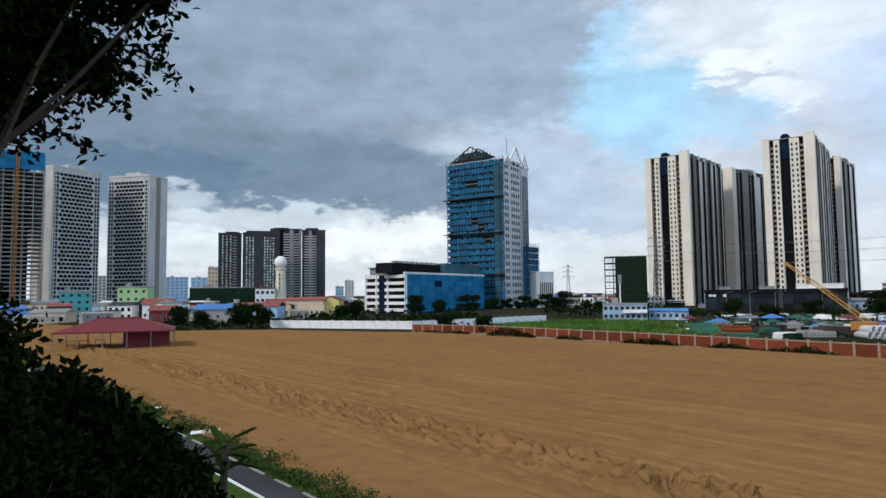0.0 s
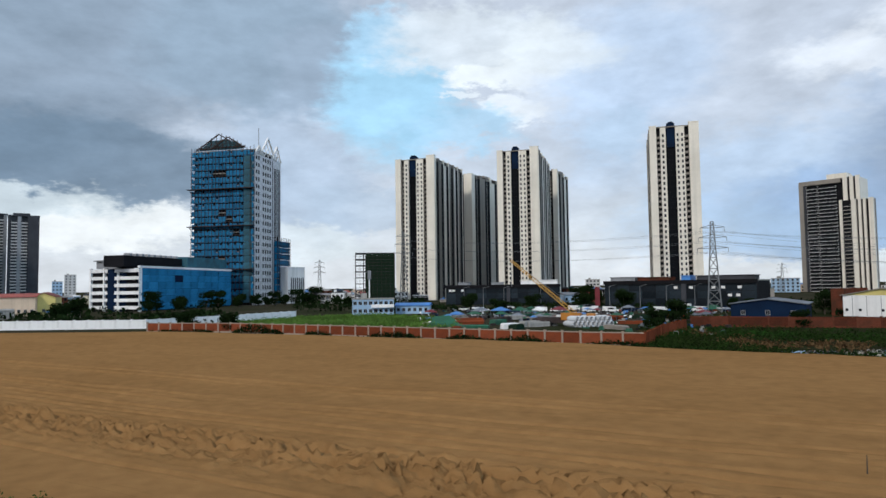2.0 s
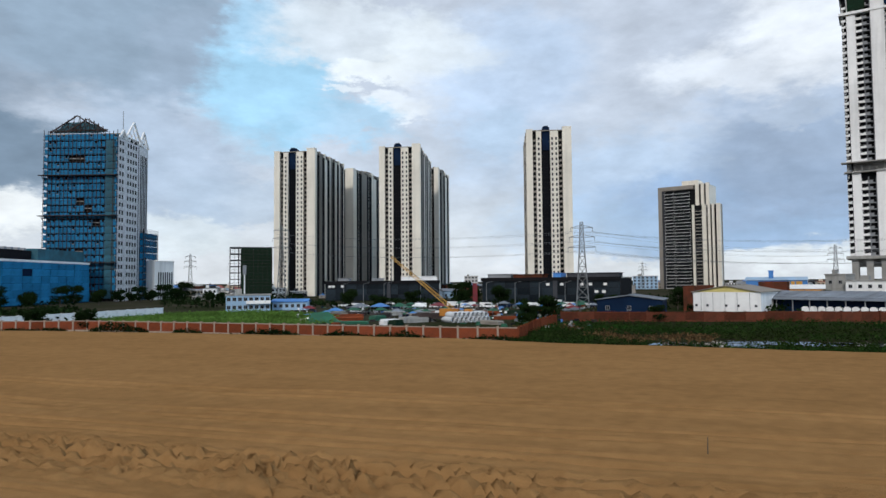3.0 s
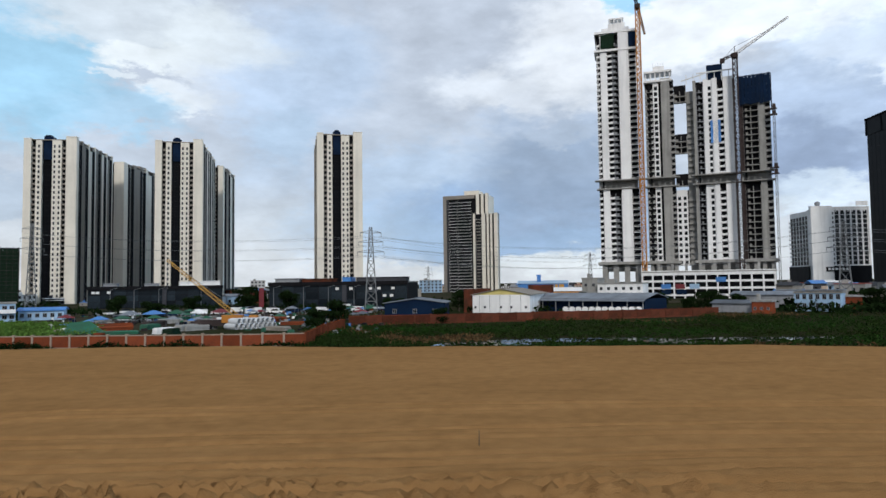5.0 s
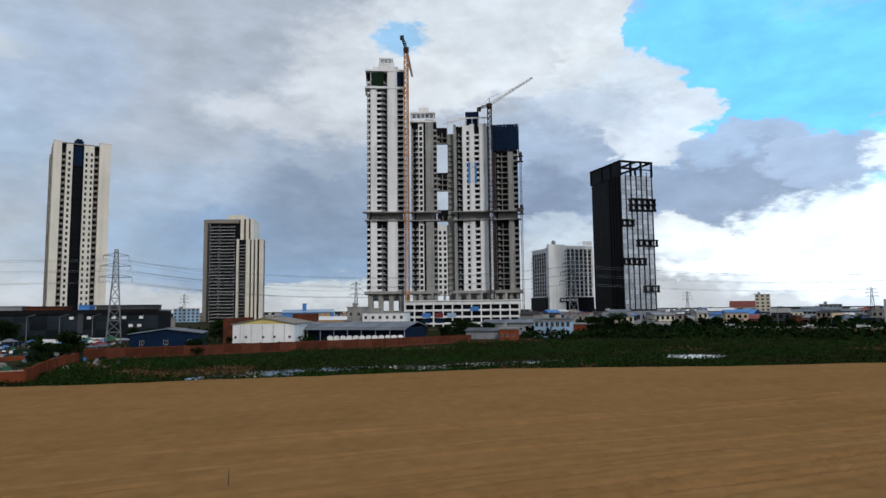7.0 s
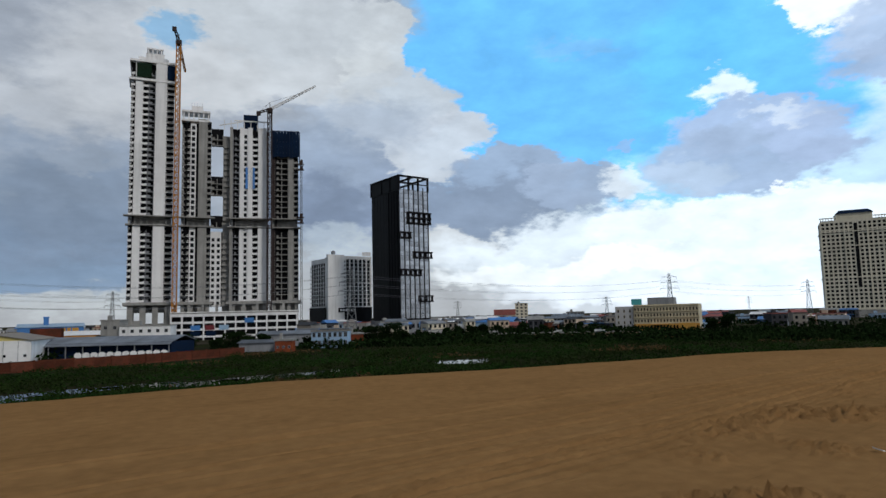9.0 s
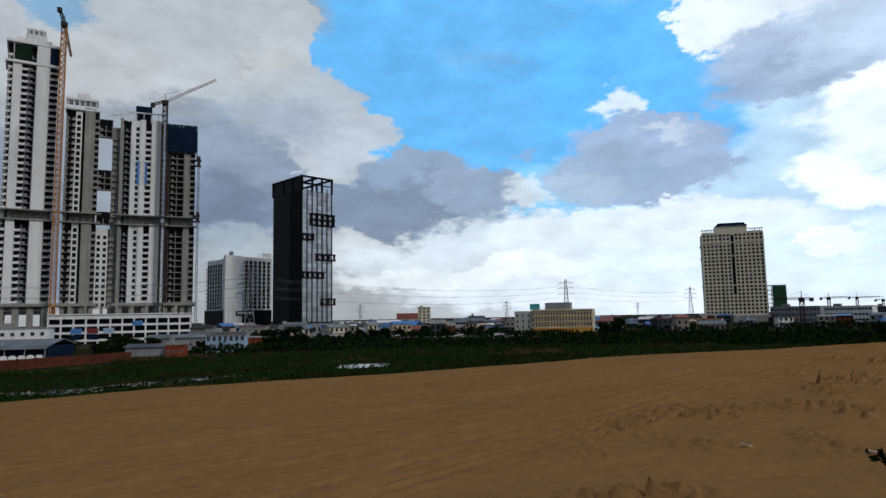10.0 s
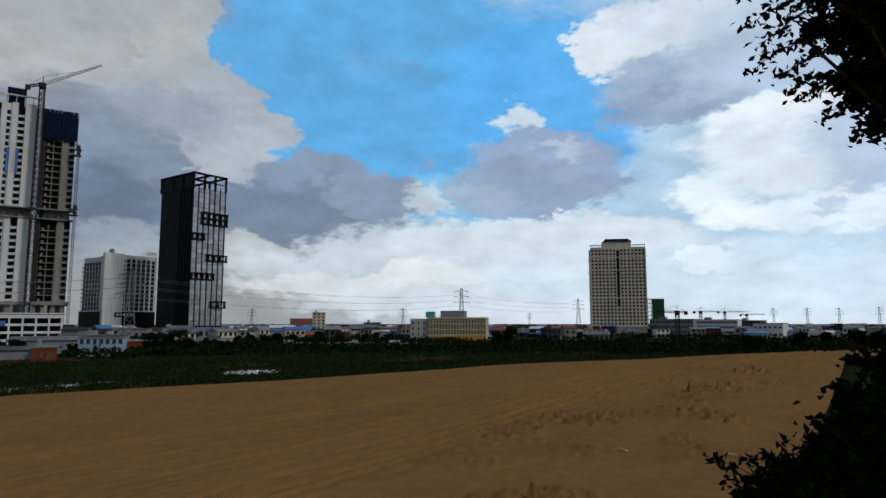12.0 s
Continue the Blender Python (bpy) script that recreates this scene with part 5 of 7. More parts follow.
for nm, z0, z1, v1 in (("balcony_floor", 6.2, 6.4, 1.2), ("ceiling", 10.6, 10.85, 1.2)):
    q = [ALONG * u + ACROSS * v for u, v in ((-3.0, -3.6), (4.4, -3.6), (4.4, v1), (-3.0, v1))]
    tagged(new(nm, Boxes().hexa([p + Vector((0, 0, z0)) for p in q] + [p + Vector((0, 0, z1)) for p in q]).mesh(nm, M["taupe"])), "plain unseen slab added to close in and shade the viewpoint", "slab", kind="structure")


# ---- leaves
def leaf_cloud(name, centres, size, mat, rng, quads=4, spread=0.6, flat=0.0, fold=0.25):
    """Small bent leaves strewn round many centres, as one mesh."""
    n = len(centres) * quads
    c = np.repeat(np.array(centres, dtype=float), quads, axis=0) + rng.normal(0, spread, (n, 3)) * np.array([1, 1, 0.6])
    a = rng.normal(0, 1, (n, 3))
    a[:, 2] *= 1 - flat
    a /= np.linalg.norm(a, axis=1)[:, None] + 1e-9
    b = rng.normal(0, 1, (n, 3))
    b[:, 2] *= 1 - flat
    b -= a * (a * b).sum(1)[:, None]
    b /= np.linalg.norm(b, axis=1)[:, None] + 1e-9
    up = np.cross(a, b)
    s = (size * rng.uniform(0.6, 1.3, n))[:, None]
    verts = np.concatenate([c - a * s, c - b * s * .55 + up * s * fold, c + a * s, c + b * s * .55 + up * s * fold], axis=1).reshape(-1, 3)
    i = np.arange(n) * 4
    faces = np.concatenate([np.stack([i, i + 1, i + 2], 1), np.stack([i, i + 2, i + 3], 1)]).tolist()
    return raw_mesh(name, verts.tolist(), faces, mat)


RNG = np.random.default_rng(7)


def in_lobes(lobes, count, rng):
    out = []
    for x, y, z, r, rz in lobes:
        k = int(count * r * r / sum(l[3] ** 2 for l in lobes))
        d = rng.normal(0, 1, (k, 3))
        d /= np.linalg.norm(d, axis=1)[:, None]
        rad = rng.uniform(.35, 1, k) ** .5
        out.append(np.array([x, y, z]) + d * rad[:, None] * np.array([r, r, rz]))
    return np.concatenate(out)


def tree(seed, height, width, label):
    rng = np.random.default_rng(seed)
    t, _ = thing("tree", label, "tree", Vector((0, 0, 0)), group="city trees")
    b = Boxes().bar((0, 0, -.1), (.1, 0, height * .4), .22, 0, .12)
    lobes = []
    for i in range(7):
        a = i * 2.4 + rng.uniform(0, 1)
        r = width * rng.uniform(.12, .34)
        p = (r * math.cos(a), r * math.sin(a), height * rng.uniform(.3, .84))
        b.bar((0, 0, height * .25), p, .1, 0, .03)
        lobes.append((*p, width * rng.uniform(.2, .32), height * rng.uniform(.14, .22)))
    part("trunk", b.mesh("trunk", M["bark"]), t)
    part("crown", leaf_cloud("crown", in_lobes(lobes, 620, rng), .3, M["leaf"], rng, 4, .35), t)
    return t


TREES = [tree(11, 7.5, 7, "dark green round-headed street tree"), tree(12, 9.5, 7.5, "tall dark green tree with open crown"), tree(13, 5.5, 6, "low spreading dark green tree")]
TREE_SPOTS = [(-2.4, 300, 1), (-.3, 304, 0), (1.7, 306, 1), (2.6, 308, 1), (4.3, 330, 0), (5.6, 380, 2), (6.5, 350, 0), (7.2, 352, 1), (8.0, 355, 0), (8.9, 350, 1), (9.8, 352, 0), (10.6, 360, 1), (12.4, 340, 0), (13.3, 345, 2),
              (33.4, 300, 1), (34.2, 305, 1), (35.0, 320, 0), (33.9, 250, 2), (39.8, 145, 2), (50.4, 154, 2), (52.0, 215, 1), (52.6, 220, 1), (62.4, 250, 0), (62.0, 252, 2), (72.2, 215, 1), (73.0, 218, 1), (73.6, 216, 0), (71.2, 212, 2), (69.0, 220, 0), (75.0, 230, 2),
              (82.9, 230, 1), (83.6, 235, 1), (84.4, 232, 1), (85.1, 236, 0), (85.8, 233, 1), (86.6, 240, 2), (90.4, 300, 0), (91.4, 310, 0), (92.6, 300, 0), (93.6, 310, 0), (95.0, 305, 2), (97.2, 310, 0), (98.8, 320, 0), (101.0, 330, 0), (101.9, 335, 0), (103.0, 330, 2),
              (112.4, 300, 2), (113.6, 310, 0), (132.7, 250, 0), (133.3, 255, 2), (136.2, 280, 0), (138.0, 330, 2), (140.0, 300, 0), (-17.2, 200, 0), (-16.1, 195, 1), (-15.4, 205, 0), (-20.3, 215, 2), (-22.0, 220, 0), (-9.0, 230, 2), (-7.8, 240, 0), (3.6, 151, 2), (.2, 160, 2), (26.5, 210, 2), (24.0, 250, 0), (29.5, 260, 2), (37.2, 255, 0), (45.6, 255, 0), (46.8, 260, 2)]
for i, (a, d, k) in enumerate(TREE_SPOTS):
    m = Matrix.Translation(at(a, d)) @ Matrix.Rotation(i * 1.7, 4, "Z") @ Matrix.Scale(1.0, 4)
    if i < 3:
        TREES[k].matrix_basis = m if TREES[k].matrix_basis.translation.length < 1 else TREES[k].matrix_basis
    c = copy_thing(TREES[k], m)
    c.scale = ((1.0 + .08 * (i % 6)) * (.62 if 45 < a < 105 else .8),) * 3
TREES[2].matrix_basis = Matrix.Translation(at(41.5, 170))


# ---- marsh
def outside(p):
    """How far a place lies beyond the sand's edge."""
    return ACROSS.x * p[0] + ACROSS.y * p[1] - float(np.interp(ALONG.x * p[0] + ALONG.y * p[1], EDGE_U, EDGE_V))


WATER = [(81, 58.5, 8, 4.0), (92, 54, 9, 3.4), (100, 45, 7, 2.4), (102, 36, 7, 3.6), (110, 28, 10, 3.6), (119, 19, 5, 2.0), (134, -4.4, 6, 4.6), (114, -22, 4, 2.0)]


def marsh():
    tagged(new("marsh_ground", raw_mesh("marsh_ground", [tuple(at(a, d, GROUND + .02)) for d in (78, 130, 200, 285) for a in range(39, 150, 3)], [(k * 37 + i, k * 37 + i + 1, (k + 1) * 37 + i + 1, (k + 1) * 37 + i) for k in range(3) for i in range(36)], M["mud"])), "dark wet mud of the overgrown pond", "ground", kind="structure")
    for x, y, r, q in WATER:
        vs = []
        for i in range(28):
            a = 2 * math.pi * i / 28
            k = 1 + .35 * noise.noise(Vector((math.cos(a) * 1.3 + x, math.sin(a) * 1.3 + y, 0)))
            p = Vector((x, y, GROUND + .06)) + ALONG * r * k * math.cos(a) + ACROSS * q * k * math.sin(a)
            vs.append(tuple(p))
        tagged(new("pond_water", raw_mesh("pond_water", vs, [tuple(range(28))], M["water"])), "still grey water showing between marsh plants", "water", kind="structure")
    rng = np.random.default_rng(3)
    wet, dry, low = [], [], []
    while len(wet) < 15000:
        a, d = rng.uniform(38.5, 146), 78 + 210 * rng.uniform(0, 1) ** 1.5
        p = at(a, d)
        o = outside(p)
        if o < 1.5 or (a < 58 and d > 147) or (58 <= a < 72 and d > 160) or (72 <= a < 90 and d > 195) or any(abs((p - Vector((x, y, p.z))).dot(ALONG)) < r * 1.0 and abs((p - Vector((x, y, p.z))).dot(ACROSS)) < q * 1.1 for x, y, r, q in WATER):
            continue
        n = noise.noise(Vector((p.x * .03, p.y * .03, 5))) + .5 * noise.noise(Vector((p.x * .11, p.y * .11, 8)))
        if n > .42 and o > 6:
            dry.append((p.x, p.y, GROUND + .15))
        else:
            wet.append((p.x, p.y, GROUND + .15 + max(0, n + .3) * .5 * rng.uniform(.3, 1.3)))
    tagged(new("marsh_plants", leaf_cloud("marsh_plants", wet, .22, M["marsh"], rng, 9, .5, .35)), "dense dark green water plants covering the pond", "plants", kind="stuff")
    tagged(new("dry_reeds", leaf_cloud("dry_reeds", dry, .3, M["drygrass"], rng, 5, .4, .1)), "patches of dry brown reeds in the marsh", "plants", kind="stuff")
    # weeds along the sand's rim and the walls
    rim = []
    for _ in range(3200):
        u = rng.uniform(-160, 200)
        e = float(np.interp(u, EDGE_U, EDGE_V))
        p = ALONG * u + ACROSS * (e + 2.2 + rng.exponential(2.0))
        n = noise.noise(Vector((u * .08, 1, 4)))
        if n > -.1:
            rim.append((p.x, p.y, GROUND + .3 + .9 * max(0, n) * rng.uniform(0, 1.4)))
    tagged(new("rim_weeds", leaf_cloud("rim_weeds", rim, .3, M["leaf"], rng, 5, .3)), "dark weeds along the edge of the sand", "plants", kind="stuff")
    grass = []
    for _ in range(5200):
        a, d = rng.uniform(3, 23), rng.uniform(150, 215)
        p = at(a, d)
        if a < 8 or d < 150 + (23 - a) * 6 + 30:
            grass.append((p.x, p.y, GROUND + .1 + .8 * max(0, noise.noise(Vector((p.x * .05, p.y * .05, 1))))))
    tagged(new("meadow", leaf_cloud("meadow", grass, .26, M["meadow"], rng, 9, .6, .2)), "bright green grass behind the brick wall", "grass", kind="stuff")
    far = []
    for _ in range(4500):
        a, d = rng.uniform(80, 147), rng.uniform(205, 330)
        p = at(a, d)
        far.append((p.x, p.y, GROUND + .5 * rng.uniform(.3, 1.8) + max(0, noise.noise(Vector((p.x * .02, p.y * .02, 1))))))
    tagged(new("far_scrub", leaf_cloud("far_scrub", far, .8, M["leaf"], rng, 4, 1.0)), "dark scrub along the far bank", "plants", kind="stuff")
    tuft = []
    for _ in range(2200):
        u, v = rng.uniform(-75, -10), 13.0 + abs(rng.normal(0, .8))
        if noise.noise(Vector((u * .3, v, 2))) > -.15:
            p = ALONG * u + ACROSS * v
            tuft.append((p.x, p.y, .08 + .2 * rng.uniform(0, 1)))
    tagged(new("lane_grass", leaf_cloud("lane_grass", tuft, .07, M["grass"], rng, 12, .14)), "ragged green grass between lane and sand", "grass", kind="stuff")


M["meadow"] = material("meadow_grass", (0.09, 0.17, 0.035), 0.85, vary=0.3, scale=0.05, fine=14, island=0.35, spec=0.0)
marsh()


# ---- boundary walls
def panel_wall(points, h, panel_mat, pier_mat, label, bay=3.0, name="boundary_wall"):
    t, _ = thing(name, label, "wall", points[0], kind="structure")
    inv = t.matrix_world.inverted()
    for p, q in zip(points, points[1:]):
        L = (q - p).length
        k = max(1, round(L / bay))
        T = inv @ Matrix.Translation(p) @ Matrix.Rotation(math.atan2((q - p).y, (q - p).x), 4, "Z")
        w = L / k
        me = cached(("pw", round(w, 2), h, panel_mat), lambda: Boxes().box(.15, w - .15, -.08, .08, .35, h - .15).mesh("brick_panel", M[panel_mat]))
        mp = cached(("pp", h, pier_mat), lambda: Boxes().box(-.15, .15, -.16, .16, 0, h + .08).box(-.19, .19, -.2, .2, h + .08, h + .16).mesh("pillar", M[pier_mat]))
        for i in range(k):
            part("brick_panel", me, t, matrix=T @ Matrix.Translation((i * w, 0, 0)))
            part("pillar", mp, t, matrix=T @ Matrix.Translation((i * w, 0, 0)))
        part("coping", Boxes().box(0, L, -.11, .11, h - .15, h).mesh("coping", M[pier_mat]), t, matrix=T)
        part("plinth", Boxes().box(0, L, -.11, .11, 0, .35).mesh("plinth", M[pier_mat]), t, matrix=T)
    return t


V = lambda x, y: Vector((x, y, GROUND))
M["brickpale"] = material("mortar_pier", (0.34, 0.26, 0.20), 0.9, vary=0.15, scale=0.5, streak=0.3)
M["brickdark"] = material("weathered_brick", (0.12, 0.034, 0.02), 0.9, vary=0.35, scale=0.3, fine=16, per_object=0.3, tint=(0.05, 0.03, 0.02), spec=0.0)
panel_wall([V(-7.5, 160), V(9.5, 148.5), V(32.5, 119.5), V(57.5, 86.5), V(64.2, 79.6)], 2.15, "brick", "brickpale", "red brick boundary wall with pale pillars and coping")
panel_wall([V(64.2, 79.6), V(79.5, 93.4), V(94.5, 104.5)], 2.1, "brick", "brick", "red brick boundary wall turning away from the sand")
panel_wall([at(42.5, 152), at(51, 153), at(58.5, 159), at(66, 168), at(73.5, 186)], 2.2, "brickdark", "brickdark", "weathered dark brick wall behind the marsh", 4.0)
panel_wall([V(-51.3, 194), V(-8.6, 176), V(9, 188), V(33, 209)], 2.2, "white", "white", "long white rendered boundary wall", 3.5)


def wall_weeds():
    """Bushes at the foot of the brick wall, towards the sand."""
    rng = np.random.default_rng(41)
    line = [(-7.5, 160), (9.5, 148.5), (32.5, 119.5), (57.5, 86.5), (64.2, 79.6)]
    spots = []
    for p, q in zip(line, line[1:]):
        for _ in range(int(math.hypot(q[0] - p[0], q[1] - p[1]) * 9)):
            f = rng.uniform(0, 1)
            x, y = p[0] + (q[0] - p[0]) * f, p[1] + (q[1] - p[1]) * f
            n = noise.noise(Vector((x * .11, y * .11, 6))) + .05
            if n > 0:
                k = 1 - rng.uniform(.4, 2.2) / math.hypot(x, y)
                spots.append((x * k, y * k, GROUND + .15 + 2.4 * n * rng.uniform(0, 1)))
    tagged(new("wall_weeds", leaf_cloud("wall_weeds", spots, .2, M["leaf"], rng, 9, .3)), "dark bushes at the foot of the brick wall", "plants", kind="stuff")


wall_weeds()


# ---- pylons and lines
def pylon(az, d, top, label, slim=1.0):
    t, _ = thing("pylon", label, "pylon", at(az, d), at(az + 3, d), group="power pylons")
    H = top - GROUND
    b = Boxes()
    lattice(b, (0, 0, 0), (0, 0, H * .72), 2.1 * slim, 3.2, .13 * slim + .03, 0, .8 * slim)
    lattice(b, (0, 0, H * .72), (0, 0, H), .85 * slim, 2.0, .1 * slim + .03, 0, .45 * slim)
    part("mast", b.mesh("mast", M["steel"]), t)
    for z, w in ((.70, 4.6), (.82, 4.2), (.93, 3.6)):
        b = Boxes()
        for s in (-1, 1):
            b.bar((0, 0, H * z), (s * w * slim, 0, H * z + .2), .1).bar((0, 0, H * z + 1.1), (s * w * slim, 0, H * z + .2), .08)
            b.bar((s * w * slim, 0, H * z + .2), (s * w * slim, 0, H * z - 1.3), .07)
        part("cross_arm", b.mesh("cross_arm", M["steel"]), t)
    return t, H


def wires(p, q, label, sag=2.5, offs=(-3.5, 3.5), levels=(.66, .78, .89), hp=30, hq=30):
    t, _ = thing("power_line", label, "cable", Vector((p.x, p.y, GROUND)), kind="")
    d = (q - p).normalized()
    s = d.cross(Vector((0, 0, 1))).normalized()
    for lv in levels:
        for o in offs:
            vs, fs = [], []
            for i in range(17):
                f = i / 16
                w = p.lerp(q, f) + s * o + Vector((0, 0, (hp + (hq - hp) * f) * lv - sag * 4 * f * (1 - f))) - Vector((p.x, p.y, GROUND))
                w.z += GROUND - p.z
                vs += [tuple(w + s * x + Vector((0, 0, z))) for x, z in ((-.03, -.03), (.03, -.03), (.03, .03), (-.03, .03))]
                if i:
                    fs += [(i * 4 - 4 + j, i * 4 - 4 + (j + 1) % 4, i * 4 + (j + 1) % 4, i * 4 + j) for j in range(4)]
            part("wire", raw_mesh("wire", vs, fs, M["wire"]), t)


M["wire"] = material("wire", (0.16, 0.17, 0.19), 0.6, metal=0.4, vary=0.1)
for az, d, top, sl, lb in ((44.3, 226, 27.5, 1.0, "grey lattice power pylon beside the dark podium"), (18.2, 330, 36, 1.0, "grey lattice power pylon before the cream towers"), (10.9, 430, 26, .8, "distant grey lattice power pylon"), (49.2, 640, 24, .9, "distant grey lattice power pylon"), (63.3, 420, 26, .9, "grey lattice power pylon with striped arms"),
                       (82.3, 232, 25, 1.0, "grey lattice power pylon before the hotel"), (91.4, 620, 21, .9, "distant grey lattice power pylon"), (104.2, 560, 20, .9, "distant grey lattice power pylon"), (109.35, 460, 32, 1.3, "tall grey lattice power pylon behind the ochre building"), (119.4, 560, 28, 1.1, "grey lattice power pylon on the skyline"),
                       (115.2, 900, 22, .8, "distant grey lattice power pylon"), (136.8, 800, 24, .9, "distant grey lattice power pylon"), (138.9, 820, 24, .9, "distant grey lattice power pylon"), (141.4, 850, 25, .9, "distant grey lattice power pylon"), (134.5, 800, 24, .9, "distant grey lattice power pylon")):
    pylon(az, d, top, lb, sl)
wires(at(44.3, 226), at(63.3, 420), "slack overhead power lines between pylons", hp=29, hq=28)
wires(at(18.2, 330), at(44.3, 226), "slack overhead power lines before the towers", hp=37, hq=29)
wires(at(44.3, 226), at(82.3, 232), "long overhead power lines over the marsh", sag=5, hp=29, hq=27)
wires(at(82.3, 232), at(109.35, 460), "overhead power lines towards the ochre building", sag=4, hp=27, hq=33)
wires(at(109.35, 460), at(119.4, 560), "overhead power lines on the skyline", hp=33, hq=29)

# ---- podiums, sheds and low buildings
def podium(a1, d1, a2, d2, h, label, lit=(), top=()):
    t, n = thing("glass_podium", label, "podium", at(a1, d1), at(a2, d2), group="dark glass podiums")
    part("core", Boxes().box(.3, n - .3, .5, 28, 0, h - .3).mesh("core", M["dark"]), t)
    k, fl = max(6, int(n / 5.0)), 3
    fh = (h - 1.6) / fl
    me, lm = panel_mesh(n / k, fh, "podglass", .12, .07), panel_mesh(n / k, fh * .6, "white", .12, .3)
    for f in range(fl):
        for i in range(k):
            put("pane", me, t, FRONT, n * (i + .5) / k, .5, .3 + f * fh)
    # lit windows: white paint in the pane takes the place of indoor light
    for x, f in lit:
        put("lit_pane", window_mesh(1.7, 1.3, "dark", "white", 0), t, FRONT, n * x, .34, 1.0 + f * fh, "pale window")
    part("fascia", Boxes().box(-.3, n + .3, -.5, 1.2, h - 1.5, h).mesh("fascia", M["dark"]), t)
    part("roof_slab", Boxes().box(0, n, 1.2, 28, h - .6, h - .1).mesh("roof_slab", M["concrete"]), t)
    part("stair_bay", Boxes().box(n * .54, n * .57, -.5, .5, 0, h - 1.5).mesh("stair_bay", M["charcoal"]), t)
    for x0, x1, hh, m in top:
        part("roof_room", Boxes().box(n * x0, n * x1, 4, 12, h - .2, h + hh).box(n * x0 - .3, n * x1 + .3, 3.6, 12.4, h + hh, h + hh + .25).mesh("roof_room", M[m]), t)
    return t, n


M["podglass"] = material("podium_glass", (0.02, 0.028, 0.036), 0.22, vary=0.3, scale=0.2, bump=0.05, per_object=0.5, spec=0.12)
podium(21.9, 322, 31.85, 318, 9.8, "long dark glass podium with grey fascia", ((.04, 2), (.07, 2), (.15, 2)), ((.1, .2, 1.2, "grey"), (.4, .5, 1.0, "grey"), (.66, .8, 1.6, "white"), (.82, .98, 1.9, "white")))
podium(35.6, 285, 47.4, 268, 10.6, "long dark glass podium with rooftop rooms", ((.5, 2), (.55, 2), (.6, 2), (.74, 2), (.8, 2), (.84, 1), (.9, 2), (.89, 1)), ((.02, .2, 1.4, "grey"), (.22, .44, 1.2, "brickdark"), (.52, .58, 1.6, "blue"), (.62, .98, 1.5, "charcoal")))


def gable_shed(name, label, a1, d1, a2, d2, depth, h, ridge, wall_mat, roof_mat, gable_front=True, cat="warehouse", windows=0, gable_mat=None):
    t, n = thing(name, label, cat, at(a1, d1), at(a2, d2))
    part("wall", Boxes().box(0, n, 0, depth, 0, h).mesh("wall", M[wall_mat]), t)
    b = Boxes()
    o = .5
    if gable_front:
        for y in (-.02, depth - .3):
            part("gable", Boxes().hexa([(0, y, h), (n, y, h), (n, y + .3, h), (0, y + .3, h), (n / 2 - .05, y, h + ridge), (n / 2 + .05, y, h + ridge), (n / 2 + .05, y + .3, h + ridge), (n / 2 - .05, y + .3, h + ridge)]).mesh("gable", M[gable_mat or wall_mat]), t)
        for s in (0, 1):
            e, r = (-o, n / 2) if s == 0 else (n + o, n / 2)
            z = h - .1
            b.hexa([(e, -o, z), (r, -o, h + ridge), (r, depth + o, h + ridge), (e, depth + o, z), (e, -o, z + .2), (r, -o, h + ridge + .2), (r, depth + o, h + ridge + .2), (e, depth + o, z + .2)])
        for i in range(int(depth / 3)):
            b.box(n / 2 - .25, n / 2 + .25, i * 3, i * 3 + 1.5, h + ridge + .2, h + ridge + .35)
    else:
        for s in (0, 1):
            e, r = (-o, depth / 2) if s == 0 else (depth + o, depth / 2)
            z = h - .1
            b.hexa([(-o, e, z), (n + o, e, z), (n + o, r, h + ridge), (-o, r, h + ridge), (-o, e, z + .2), (n + o, e, z + .2), (n + o, r, h + ridge + .2), (-o, r, h + ridge + .2)])
        k = int(n / 2.5)
        for i in range(k):
            b.hexa([(n * i / k, -o, h + .12), (n * i / k + .12, -o, h + .12), (n * i / k + .12, depth / 2, h + ridge + .22), (n * i / k, depth / 2, h + ridge + .22), (n * i / k, -o, h + .2), (n * i / k + .12, -o, h + .2), (n * i / k + .12, depth / 2, h + ridge + .3), (n * i / k, depth / 2, h + ridge + .3)])
    part("roof", b.mesh("roof", M[roof_mat]), t)
    for i in range(windows):
        put("window", window_mesh(1.1, 1.2, "grey", "glass", 1), t, FRONT, n * (i + .5) / windows, 0.0, min(1.4, h * .3))
    return t, n


t, n = gable_shed("white_warehouse", "white warehouse with pale yellow gable and dark vents", 53.2, 205, 58.2, 200, 26, 5.6, 1.7, "white", "taupe", gable_mat="yellow")
for i in range(5):
    part("rib", Boxes().box(n * (.12 + .18 * i), n * (.12 + .18 * i) + .12, -.06, 0, .2, 5.4).mesh("rib", M["grey"]), t)
for x in (.05, .22, .5, .68, .93):
    put("vent", window_mesh(.7, .7, "grey", "glass", 0), t, FRONT, n * x, -.03, 1.4)
part("side_annex", Boxes().box(-3.2, 0, 1, 20, 0, 7.4).mesh("side_annex", M["brickdark"]), t, "rusty brown side wall")
part("rear_block", Boxes().box(n * .62, n + 1.2, 26.6, 30, 0, 8.4).mesh("rear_block", M["brickdark"]), t, "rusty brown rear block")
gable_shed("navy_shed", "low navy metal shed with shallow gable roof", 45.5, 182, 50.8, 180, 16, 4.0, 1.1, "navy", "greysheet", windows=3)
